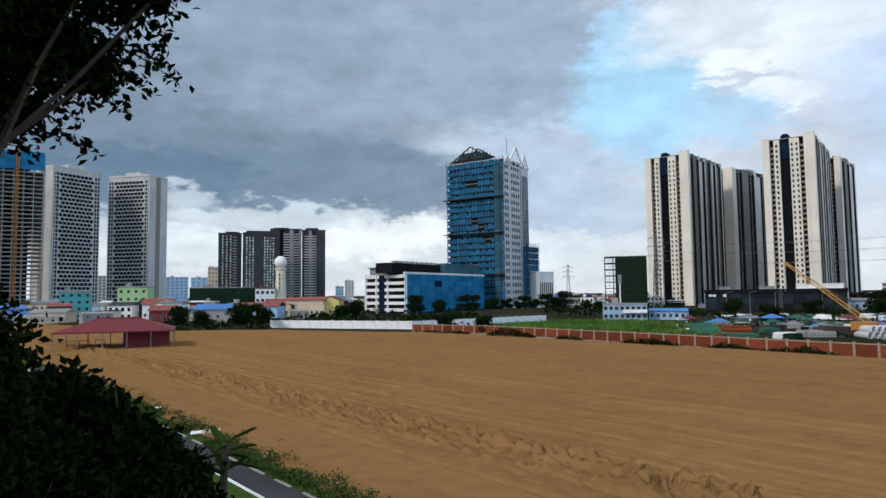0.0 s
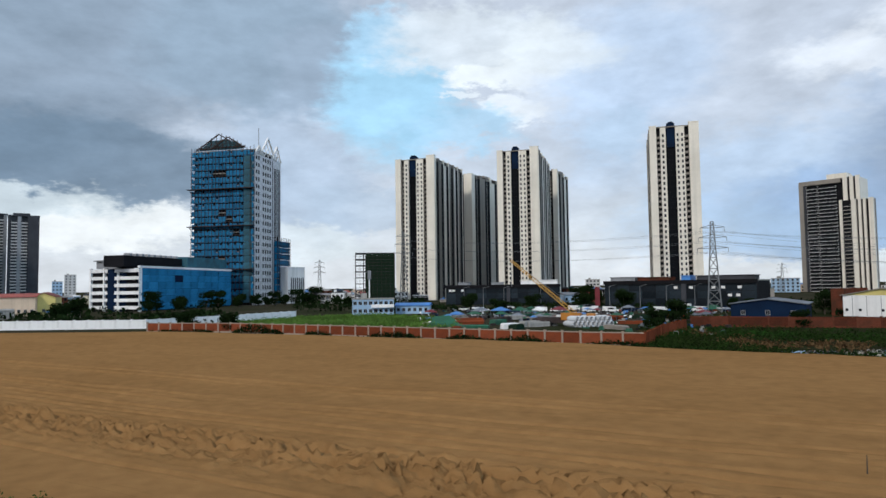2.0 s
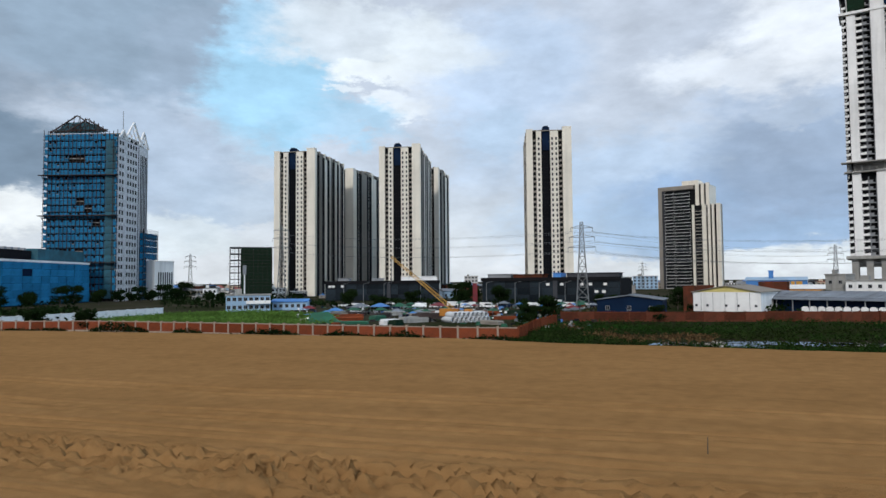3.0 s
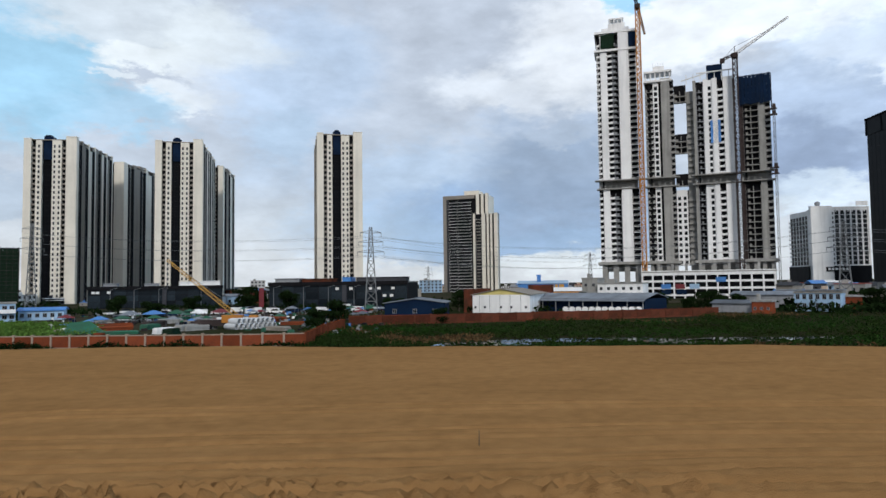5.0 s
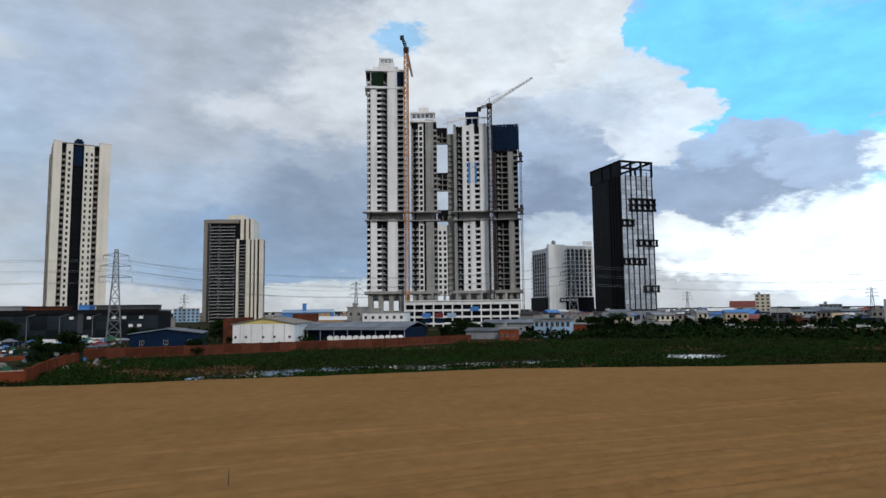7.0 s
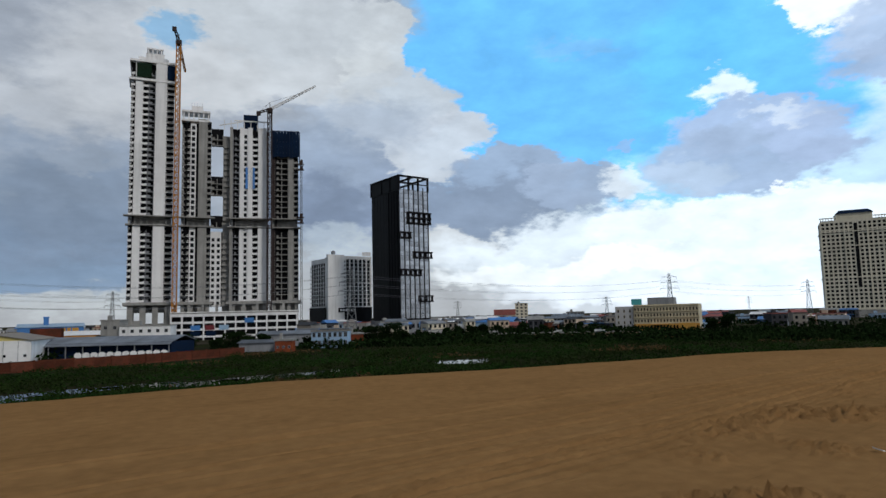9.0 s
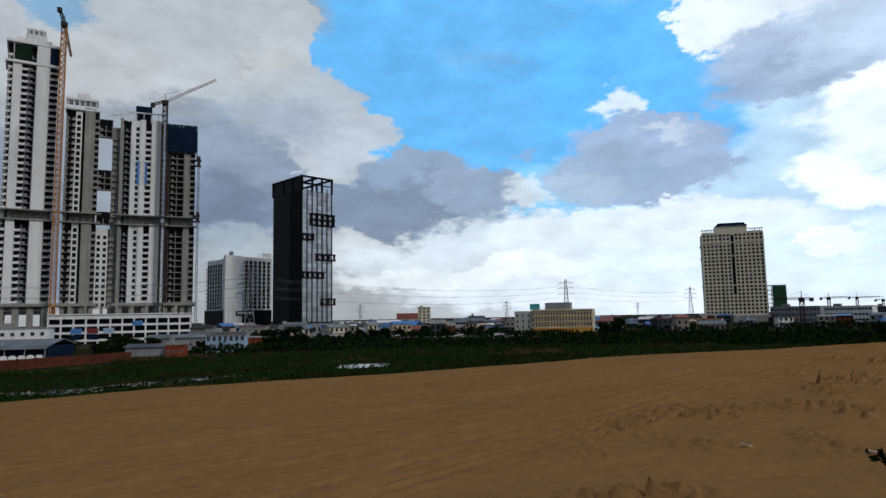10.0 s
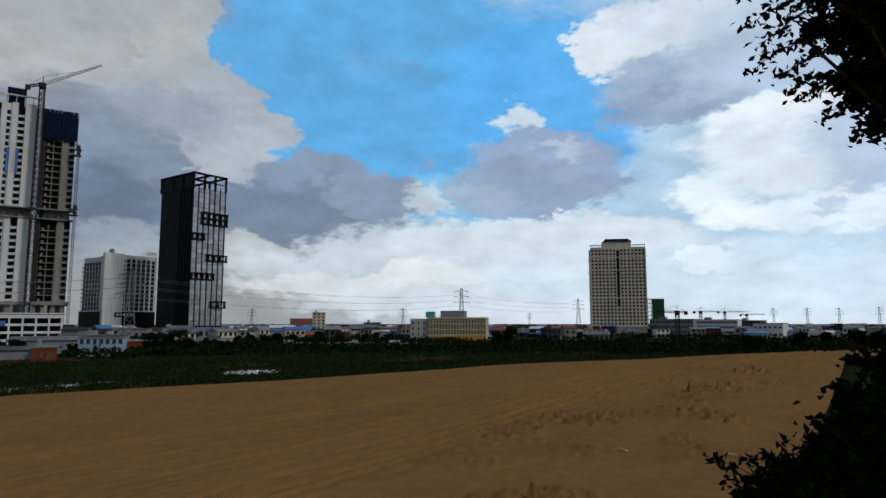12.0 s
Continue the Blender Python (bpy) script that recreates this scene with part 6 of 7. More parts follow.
t, n = gable_shed("open_shed", "long open-fronted grey shed with blue-grey roof", 58.4, 216, 67.8, 198, 16, 4.0, 1.5, "navy", "greysheet", gable_front=False)
for i in range(9):
    part("post", Boxes().box(n * i / 8 - .12, n * i / 8 + .12, -1.6, -1.36, 0, 3.6).mesh("post", M["grey"]), t)
part("awning", Boxes().hexa([(-.5, -2.2, 3.3), (n + .5, -2.2, 3.3), (n + .5, 0, 4.0), (-.5, 0, 4.0), (-.5, -2.2, 3.45), (n + .5, -2.2, 3.45), (n + .5, 0, 4.15), (-.5, 0, 4.15)]).mesh("awning", M["greysheet"]), t)
t, n = thing("low_white_wall", "low white scalloped wall before the grey shed", "wall", at(61.0, 192), at(67.6, 190), kind="structure")
for i in range(12):
    part("bay", Boxes().box(n * i / 12, n * (i + 1) / 12 - .2, -.1, .1, 0, 1.9).box(n * i / 12 + .3, n * (i + 1) / 12 - .5, -.14, .14, 1.9, 2.15).mesh("bay", M["white"]), t)
t, n = gable_shed("blue_hall", "bright blue hall with roof tower", 57.1, 400, 61.4, 400, 24, 8.3, 1.6, "blue", "paleblue", gable_front=False, windows=5)
part("tower", Boxes().box(n * .38, n * .46, 6, 9, 8, 13.2).box(n * .37, n * .47, 5.7, 9.3, 13.2, 13.7).mesh("tower", M["blue"]), t)
part("sign_bars", Boxes().box(n * .66, n * .72, -.2, 0, 5.4, 7.6).box(n * .74, n * .80, -.2, 0, 5.4, 7.6).box(n * .82, n * .92, -.2, 0, 5.4, 7.6).mesh("sign_bars", M["ochre"]), t, "ochre bars of an unreadable sign")


def flat_block(name, label, a1, d1, a2, d2, depth, h, mat, rows, cols, ww=1.3, wh=1.4, cat="building", group="", roof_mat="concrete", rim="grey", glass="glass"):
    t, n = thing(name, label, cat, at(a1, d1), at(a2, d2), group=group)
    part("wall", Boxes().box(0, n, 0, depth, 0, h).mesh("wall", M[mat]), t)
    part("roof", Boxes().box(-.3, n + .3, -.3, depth + .3, h, h + .45).box(n * .2, n * .35, depth * .3, depth * .6, h + .45, h + 2.2).mesh("roof", M[roof_mat]), t)
    me = window_mesh(ww, wh, rim, glass, 1)
    fh = h / rows
    for r in range(rows):
        for c in range(cols):
            put("window", me, t, FRONT, n * (c + .5) / cols, 0, fh * r + fh * .32)
    for r in range(1, rows):
        part("string_course", Boxes().box(-.08, n + .08, -.12, 0, fh * r - .1, fh * r + .1).mesh("string_course", M[mat]), t)
    return t, n


M["orange_wall"] = material("orange_wall", (0.62, 0.27, 0.03), 0.7, vary=0.12, scale=0.2)
gable_shed("orange_hall", "orange hall with white roof", 58.2, 330, 62.6, 330, 20, 4.6, 1.6, "orange_wall", "white", gable_front=False)
flat_block("white_office", "white two-storey office with small dark windows", 63.9, 300, 67.6, 296, 14, 8.0, "white", 2, 6)
flat_block("water_tank_house", "grey concrete block beside the white office", 62.6, 305, 63.9, 303, 12, 10.5, "concrete", 2, 2)
flat_block("pale_blue_block", "pale blue apartment block far behind sheds", 48.4, 640, 50.4, 640, 20, 12, "paleblue", 4, 6, 1.8, 1.8)
t, n = flat_block("site_container", "pale blue stacked site cabin with window strips", 78.9, 214, 82.0, 212, 7, 5.2, "paleblue", 2, 7, 1.0, 1.5)
part("canopy", Boxes().box(-5, n + .4, -.6, 7, 5.9, 6.2).mesh("canopy", M["greysheet"]), t)
flat_block("brick_hut", "small orange brick hut by the marsh", 75.9, 197, 77.3, 196, 5, 3.2, "brick", 1, 3, .7, .8)
flat_block("brick_hut", "unplastered orange brick store with flat roof", 82.1, 218, 83.3, 219, 6, 4.0, "brick", 1, 2, .7, .8)
gable_shed("grey_shed", "low pale shed among trees", 73.0, 205, 76.2, 202, 8, 2.6, .7, "grey", "greysheet", gable_front=False)
gable_shed("grey_shed", "low dark-roofed shed beside brick hut", 74.4, 240, 78.8, 236, 10, 4.2, 1.0, "grey", "greysheet", gable_front=False)
t, n = flat_block("site_office", "two-storey pale blue site office with outer gallery", 13.75, 222, 17.35, 222, 6, 5.2, "paleblue", 2, 8, 1.2, 1.2)
part("gallery", Boxes().box(n * .45, n, -1.3, 0, 2.5, 2.7).box(n * .45, n, -1.3, -1.2, 2.7, 3.6).mesh("gallery", M["white"]), t)
gable_shed("site_store", "low pale blue site store with sheet roof", 17.5, 228, 20.4, 226, 6, 2.9, .7, "paleblue", "blue", gable_front=False, windows=6)


# ---- green-netted building frame
def netted_frame(a1, a2, d, top, label, mat, floors):
    t, n = thing("netted_building", label, "building", at(a1, d), at(a2, d))
    H = top - GROUND
    fh = H / floors
    part("core", Boxes().box(n * .25, n - .5, 1.5, 16, 0, H - 1).mesh("core", M["dark"]), t)
    me = Boxes().box(0, n, 0, 16, 0, .4).mesh("floor_slab", M["charcoal"])
    for k in range(floors + 1):
        part("floor_slab", me, t, matrix=Matrix.Translation((0, 0, k * fh)))
    for i in range(6):
        part("column", Boxes().box(n * i / 5 - .25, n * i / 5 + .25, .2, .8, 0, H).mesh("column", M["charcoal"]), t)
    sh = Boxes().box(0, n * .145, 0, .08, .1, fh - .1).mesh("net_sheet", M[mat])
    for k in range(floors):
        for c in range(5):
            part("net_sheet", sh, t, matrix=Matrix.Translation((n * (.27 + .147 * c), -.4 + .1 * ((k + c) % 3), k * fh)))
    b = Boxes()
    for i in range(10):
        b.bar((n * i / 9, -.9, 0), (n * i / 9, -.9, H + 1), .06)
    for k in range(floors * 2):
        b.bar((-1, -.9, k * fh / 2), (n + .5, -.9, k * fh / 2), .05)
    part("scaffold", b.mesh("scaffold", M["rust"]), t, kind="stuff", label="thin scaffold poles")


netted_frame(14.0, 17.4, 400, 28.5, "unfinished building hung with dark green net", "net_green", 8)
netted_frame(125.1, 126.4, 660, 30.5, "unfinished block hung with bright green net", "tarpgreen", 8)


def floodlight():
    t, _ = thing("floodlight_mast", "white mast with boxed lamp head", "mast", at(15.2, 300))
    part("pole", Boxes().bar((0, 0, 0), (0, 0, 14.5), .28, 0, .2).mesh("pole", M["white"]), t)
    part("head", Boxes().box(-.7, .7, -.4, .4, 13, 17).mesh("head", M["grey"]), t)


floodlight()


# ---- ochre-fronted colonial building
def ochre_building():
    t, n = thing("ochre_building", "cream and ochre arcaded building with four storeys", "building", at(106.4, 330), at(111.5, 326))
    H = 12.2
    part("wall", Boxes().box(0, n, .2, 16, 0, H).mesh("wall", M["yellow2"]), t)
    part("base_storey", Boxes().box(-.2, n + .2, -.2, .6, 0, 3.1).mesh("base_storey", M["ochre"]), t)
    k = 20
    me, sh = window_mesh(.8, 1.5, "yellow2", "glass", 0), window_mesh(.9, 1.9, "ochre", "glass", 0)
    for i in range(k):
        put("window", sh, t, FRONT, n * (i + .5) / k, -.2, .5)
        for f in range(3):
            put("window", me, t, FRONT, n * (i + .5) / k, .2, 3.7 + 2.75 * f)
    for f in range(4):
        part("cornice", Boxes().box(-.3, n + .3, -.25, .3, 3.1 + 2.8 * f, 3.35 + 2.8 * f).mesh("cornice", M["yellow2"]), t)
    part("end_wing", Boxes().box(-9, -.5, 1, 14, 0, H - .6).mesh("end_wing", M["offwhite"]), t)
    for i in range(3):
        for f in range(3):
            put("window", me, t, FRONT, -7.5 + 2.8 * i, 1, 3.0 + 2.8 * f)
    part("roof_block", Boxes().box(n * .2, n * .62, 5, 14, H, H + 3.4).mesh("roof_block", M["grey"]), t)
    part("roof_tank", Boxes().box(-2, 2.4, 6, 10, H, H + 3.0).mesh("roof_tank", M["teal"]), t, "teal rooftop tank")
    part("porch", Boxes().box(n * .28, n * .52, -3, 0, 2.6, 3.0).box(n * .7, n * .95, -2.4, 0, 0, 3.3).mesh("porch", M["ochre"]), t)


M["yellow2"] = material("pale_yellow_render", (0.58, 0.50, 0.34), 0.8, vary=0.12, scale=0.2, streak=0.3)
ochre_building()


# ---- far right: long white blocks, cranes
flat_block("long_block", "long white and grey block under construction", 125.2, 560, 128.6, 550, 14, 12.0, "grey", 3, 14, 1.8, 1.6)
flat_block("long_block", "long white and grey block behind a tower crane", 128.7, 560, 131.9, 552, 14, 11.5, "white", 3, 14, 1.8, 1.6)
flat_block("brown_block", "white block with brown striped end", 133.0, 470, 135.1, 465, 12, 8.8, "white", 2, 6, 1.6, 1.2)
flat_block("dark_depot", "low dark depot with flat roof", 131.8, 600, 134.0, 600, 20, 11, "charcoal", 2, 8)
for az, d, h, j in ((127.42, 420, 14.5, -14), (129.2, 640, 18, 16), (131.0, 800, 20, 20), (132.6, 800, 17, 18)):
    tower_crane(az, d, h - 2, "small red and yellow tower crane on the skyline", (j, 0, h + 1.5), (-j * .35, 0, h + 1.2), "rust")


# ---- minaret, and the coloured houses by it
def minaret():
    t, _ = thing("minaret", "cream minaret with white ball top and flared foot", "minaret", at(-14.03, 400))
    bm = bmesh.new()
    prof = [(5.2, 0), (5.0, 3), (4.2, 5.5), (3.3, 9), (3.0, 20), (2.9, 24), (3.4, 25.2), (3.5, 26), (2.6, 26.2)]
    rings = [[bm.verts.new((r * math.cos(a * math.pi / 6), r * math.sin(a * math.pi / 6), z)) for a in range(12)] for r, z in prof]
    for p, q in zip(rings, rings[1:]):
        for i in range(12):
            bm.faces.new((p[i], p[(i + 1) % 12], q[(i + 1) % 12], q[i]))
    part("shaft", mesh_of("shaft", bm, M["cream3"]), t)
    bm = bmesh.new()
    bmesh.ops.create_uvsphere(bm, u_segments=20, v_segments=12, radius=3.7)
    for f in bm.faces:
        f.smooth = True
    part("dome", mesh_of("dome", bm, M["white"]), t, "white ball dome", matrix=Matrix.Translation((0, 0, 29.4)))
    for k in range(6):
        put("window", window_mesh(.8, 1.6, "cream3", "glass", 0, .2), t, FRONT, 0, -3.15, 8 + 2.6 * k)
    for s in (-1, 1):
        part("buttress", Boxes().hexa([(s * 3, -.4, 0), (s * 8, -.4, 0), (s * 8, .4, 0), (s * 3, .4, 0), (s * 3, -.4, 9), (s * 3.6, -.4, 8), (s * 3.6, .4, 8), (s * 3, .4, 9)]).mesh("buttress", M["cream3"]), t)


M["cream3"] = material("cream_render", (0.66, 0.60, 0.46), 0.75, vary=0.08, scale=0.2, streak=0.2)
minaret()
flat_block("green_netted_block", "long low block hung with dark green net", -21.3, 420, -16.15, 420, 20, 14.5, "net_green", 3, 2, .6, .6)
t, n = flat_block("white_villa", "white three-storey villa with red roof", -16.1, 395, -14.5, 395, 12, 13.6, "white", 3, 4, 1.8, 1.8, roof_mat="rooftile")
flat_block("lime_house", "lime green four-storey house", -26.6, 330, -24.45, 326, 10, 13.8, "lime", 4, 4)
flat_block("teal_house", "teal house with white ornate gable", -30.55, 330, -28.4, 330, 10, 12, "teal", 4, 4)
gable_shed("red_roof_house", "white house with red hipped roof", -24.8, 300, -22.6, 298, 10, 6.4, 2.2, "white", "rooftile", gable_front=False, cat="house", windows=5)
gable_shed("red_house", "dark red house with tiled roof", -24.3, 260, -22.6, 258, 8, 4.6, 1.6, "red", "rooftile", gable_front=False, cat="house", windows=3)
gable_shed("blue_roof_hall", "grey hall with deep blue sheet roof", -20.9, 262, -17.2, 258, 12, 4.6, 1.8, "concrete", "blue", gable_front=False, cat="hall", windows=3)
gable_shed("blue_house", "light blue house with red roof", -17.7, 255, -14.3, 250, 10, 5.6, 1.3, "paleblue", "rooftile", gable_front=False, cat="house", windows=6)
gable_shed("peach_house", "long peach terrace with red roof", -13.6, 300, -10.4, 296, 10, 7.4, 1.2, "pink", "rooftile", gable_front=False, cat="house", windows=8)
gable_shed("ochre_house", "ochre house with red roof", -10.6, 300, -9.1, 298, 9, 7.2, 1.6, "yellow", "rooftile", cat="house", windows=3)


# ---- low-rise sprawl out to the skyline
def sprawl():
    rng = random.Random(21)
    walls = ["grey", "concrete", "taupe", "pink", "offwhite", "brickdark", "charcoal", "cream3"]
    roofs = ["rooftile", "greysheet", "blue", "concrete", "greysheet", "taupe"]
    protos = []
    for v in range(12):
        t, _ = thing("city_house", rng.choice(["low rendered city house with sheet roof", "plain city house with flat roof", "small city block with dark windows"]), "house", Vector((0, -3000 - v * 40, GROUND)), group="low city houses")
        w, d, h = rng.uniform(9, 24), rng.uniform(8, 14), rng.choice([3.4, 4.5, 6.5, 7, 9.5])
        part("wall", Boxes().box(-w / 2, w / 2, 0, d, 0, h).mesh("wall", M[walls[v % 8]]), t)
        if v % 2:
            r = 1.2 + .4 * (v % 3)
            part("roof", Boxes().hexa([(-w / 2 - .5, -.5, h), (w / 2 + .5, -.5, h), (w / 2 + .5, d + .5, h), (-w / 2 - .5, d + .5, h), (-w / 2 + .5, d / 2 - .1, h + r), (w / 2 - .5, d / 2 - .1, h + r), (w / 2 - .5, d / 2 + .1, h + r), (-w / 2 + .5, d / 2 + .1, h + r)]).mesh("roof", M[roofs[v % 6]]), t)
        else:
            part("roof", Boxes().box(-w / 2 - .2, w / 2 + .2, -.2, d + .2, h, h + .4).box(-w / 4, -w / 8, 2, 5, h + .4, h + 2.2).mesh("roof", M[roofs[v % 6]]), t)
        k = max(2, min(3, int(w / 4)))
        for f in range(max(1, int(h / 3.2))):
            for i in range(k):
                put("window", window_mesh(1.3, 1.3, "grey", "glass", 0), t, FRONT, -w / 2 + w * (i + .5) / k, 0, 1 + 3 * f)
        protos.append((t, v))
    spots = []
    for lo, hi, dn, df, count in ((-34, -8, 250, 560, 40), (-9, 0, 400, 900, 9), (9, 22, 380, 900, 14), (31, 52, 420, 900, 10), (57, 64, 430, 800, 6), (89, 105, 350, 640, 12), (111, 120, 400, 640, 7), (126, 146, 400, 900, 12), (78, 90, 290, 420, 3)):
        for i in range(count):
            a, d = lo + (hi - lo) * (i + rng.random()) / count, rng.uniform(dn, df)
            spots.append((a, d))
    for i, (a, d) in enumerate(spots):
        t, v = protos[i % 12]
        m = Matrix.Translation(at(a, d)) @ Matrix.Rotation(radians(-a + rng.uniform(-25, 25)), 4, "Z") @ Matrix.Scale(rng.uniform(.6, .85), 4)
        if i < 12:
            t.matrix_basis = m
        else:
            copy_thing(t, m)


sprawl()


def far_city():
    """Hundreds of small houses and sheds under the skyline."""
    rng = random.Random(77)
    names = ["white", "grey", "concrete", "taupe", "pink", "charcoal", "paleblue", "cream3", "rooftile", "greysheet", "blue", "brickdark", "glass", "leaf"]
    slot = {k: i for i, k in enumerate(names)}
    b = Boxes()

    def turned(m, x0, x1, y0, y1, z0, z1, s, pitch=0.0):
        mid = (y0 + y1) / 2
        pts = [(x0, y0, z0), (x1, y0, z0), (x1, y1, z0), (x0, y1, z0)]
        pts += [(x0, mid - .1, z1), (x1, mid - .1, z1), (x1, mid + .1, z1), (x0, mid + .1, z1)] if pitch else [(x0, y0, z1), (x1, y0, z1), (x1, y1, z1), (x0, y1, z1)]
        b.hexa([m @ Vector(p) for p in pts], s)

    for lo, hi, dn, df, count in ((-34, -9, 290, 620, 130), (-9, 0, 420, 900, 36), (9, 23, 390, 900, 60), (31, 52, 340, 900, 60), (56, 64, 430, 800, 24), (78, 91, 260, 500, 40), (89, 106, 330, 680, 120), (111, 121, 350, 700, 60), (120, 147, 400, 950, 150)):
        for i in range(count):
            a, d = lo + (hi - lo) * rng.random(), dn + (df - dn) * rng.random()
            m = Matrix.Translation(at(a, d)) @ Matrix.Rotation(radians(-a + rng.uniform(-30, 30)), 4, "Z")
            w, dep, h = rng.uniform(5, 13), rng.uniform(6, 12), rng.choice((2.8, 3.2, 3.4, 4.0, 5.6, 6.2, 6.8))
            wall = rng.choice(("white", "grey", "concrete", "taupe", "charcoal", "charcoal", "pink", "cream3", "brickdark", "paleblue"))
            turned(m, -w / 2, w / 2, 0, dep, 0, h, slot[wall])
            cover = slot[rng.choice(("greysheet", "greysheet", "rooftile", "blue", "charcoal", "concrete", "grey", "white"))]
            if rng.random() < .6:
                turned(m, -w / 2 - .4, w / 2 + .4, -.6, dep + .5, h, h + rng.uniform(.9, 2.0), cover, 1)
            else:
                turned(m, -w / 2 - .2, w / 2 + .2, -.3, dep + .2, h, h + .35, cover)
                turned(m, -w * .3, -w * .1, 2, 4, h + .35, h + 1.9, slot[wall])
            k = int(w / 2.3)
            for f in range(1 if h < 4.5 else 2):
                for c in range(k):
                    x = -w / 2 + w * (c + .5) / k
                    turned(m, x - .6, x + .6, -.08, .05, .7 + 2.9 * f, 2.3 + 2.9 * f, slot["glass"])
            if rng.random() < .5:
                turned(m, -w / 2, w / 2, -1.8, -.06, 2.35, 2.6, cover)
    tagged(new("far_houses", b.mesh("far_houses", [M[k] for k in names])), "crowded low houses and sheds under the skyline", "houses", kind="stuff")
    leafy = np.random.default_rng(78)
    clumps = []
    for lo, hi, dn, df, count, top in ((-24, 3, 186, 300, 500, 2.2), (-24, 3, 300, 420, 350, 4.0), (9, 20, 235, 420, 300, 3.0), (20, 48, 240, 300, 300, 2.0), (78, 91, 200, 300, 420, 2.4), (88, 108, 300, 420, 700, 3.6), (108, 147, 330, 480, 1100, 3.6), (88, 147, 480, 900, 700, 6.0), (49, 66, 200, 330, 260, 2.4)):
        for _ in range(count):
            a, d = leafy.uniform(lo, hi), leafy.uniform(dn, df)
            p = at(a, d)
            n = noise.noise(Vector((p.x * .03, p.y * .03, 2)))
            if n > -.15:
                clumps.append((p.x, p.y, GROUND + leafy.uniform(.2, 1.0) * top * (.5 + n)))
    tagged(new("far_greenery", leaf_cloud("far_greenery", clumps, .75, M["leaf"], leafy, 9, .9)), "dark bushes and trees between the far houses", "plants", kind="stuff")


far_city()
# far blocks on the skyline
for a1, a2, d, h, m, lb, r, c in ((-23.1, -21.4, 1100, 40, "paleblue", "hazy blue tower block on the skyline", 8, 5), (-21.2, -19.2, 1200, 42, "paleblue", "hazy blue tower block on the skyline", 8, 5), (-19.9, -19.1, 1000, 52, "pink", "hazy pale tower block on the skyline", 9, 3), (-8.6, -7.8, 1100, 33, "offwhite", "pale tower block on the skyline", 8, 3), (-9.4, -8.7, 1000, 22, "paleblue", "hazy low block on the skyline", 5, 3),
                                  (-28.5, -27.4, 900, 36, "offwhite", "pale tower block between larger towers", 10, 4), (34.0, 35.2, 700, 14, "offwhite", "pale block above trees on the skyline", 4, 4), (96.4, 97.5, 700, 20, "cream3", "pale stepped tower on the skyline", 6, 3), (100.8, 102.3, 520, 9.5, "grey", "grey flat-roofed block on the skyline", 3, 5)):
    flat_block("skyline_block", lb, a1, d, a2, d, 16, h, m, r, c, 2.2, 1.8)
gable_shed("blue_market", "wide blue-roofed market hall", 91.8, 380, 96.2, 372, 18, 5.0, 2.4, "paleblue", "blue", gable_front=False, cat="hall")
gable_shed("temple_roof", "small hall with steep red temple roof", 94.6, 560, 96.4, 560, 12, 8.5, 4.5, "pink", "rooftile", gable_front=False, cat="temple")

# ---- red-roofed pavilion on the sand
def pavilion():
    c = Vector((-53.5, 107.5, 0.0))
    t, _ = thing("pavilion", "open pavilion with faded red hipped roof on posts", "pavilion", c, c + Vector((.93, .37, 0)))
    L, W, h, r = 8.6, 6.4, 2.75, 1.9
    b = Boxes()
    ring = [(-L, -W, h), (L, -W, h), (L, W, h), (-L, W, h)]
    top = [(-3.2, 0, h + r), (3.2, 0, h + r)]
    for q in ((ring[0], ring[1], top[1], top[0]), (ring[1], ring[2], top[1]), (ring[2], ring[3], top[0], top[1]), (ring[3], ring[0], top[0])):
        b.poly(q).poly([(x * .99, y * .99, z - .08) for x, y, z in reversed(q)])
    b.box(-3.3, 3.3, -.15, .15, h + r - .02, h + r + .12)
    part("roof", b.mesh("roof", M["red"]), t)
    part("fascia", Boxes().box(-L, L, -W - .03, -W + .03, h - .22, h + .02).box(-L, L, W - .03, W + .03, h - .22, h + .02).box(-L - .03, -L + .03, -W, W, h - .22, h + .02).box(L - .03, L + .03, -W, W, h - .22, h + .02).mesh("fascia", M["red"]), t)
    for x in (-.98, -.6, -.2, .2, .6, .98):
        for y in (-.97, .97):
            part("post", Boxes().box(L * x - .07, L * x + .07, W * y - .07, W * y + .07, -.2, h).mesh("post", M["steel"]), t)
    part("store_room", Boxes().box(L * .1, L * .9, -W * .3, W * .8, -.1, h - .2).mesh("store_room", M["red"]), t, "dark red sheet store room under the roof")
    part("beam", Boxes().box(-L, L, -.1, .1, h - .25, h - .05).mesh("beam", M["rust"]), t)
    for x in (-6.2, -4.4, -2.2):
        rack, _ = thing("bench_frame", "thin metal bench frame under the pavilion roof", "bench", c + Vector((x * .93, x * .37 - 2.5, 0)), c + Vector((x * .93 + 1, x * .37 - 2.1, 0)), group="bench frames")
        for a, z in ((0, 0), (1.4, 0)):
            part("leg", Boxes().bar((a, 0, -.1), (a, 0, 1.3), .04).mesh("leg", M["rust"]), rack)
        part("rail", Boxes().bar((0, 0, 1.3), (1.4, 0, 1.3), .04).bar((0, 0, .6), (1.4, 0, .6), .04).mesh("rail", M["rust"]), rack)


pavilion()

# survey stick in the sand
t, _ = thing("survey_stick", "thin grey survey stick standing in the sand", "stick", Vector((26.35, 18.75, 0.0)))
part("shaft", Boxes().bar((0, 0, -.2), (.03, 0, .85), .022, 0, .012).mesh("shaft", M["bark"]), t)
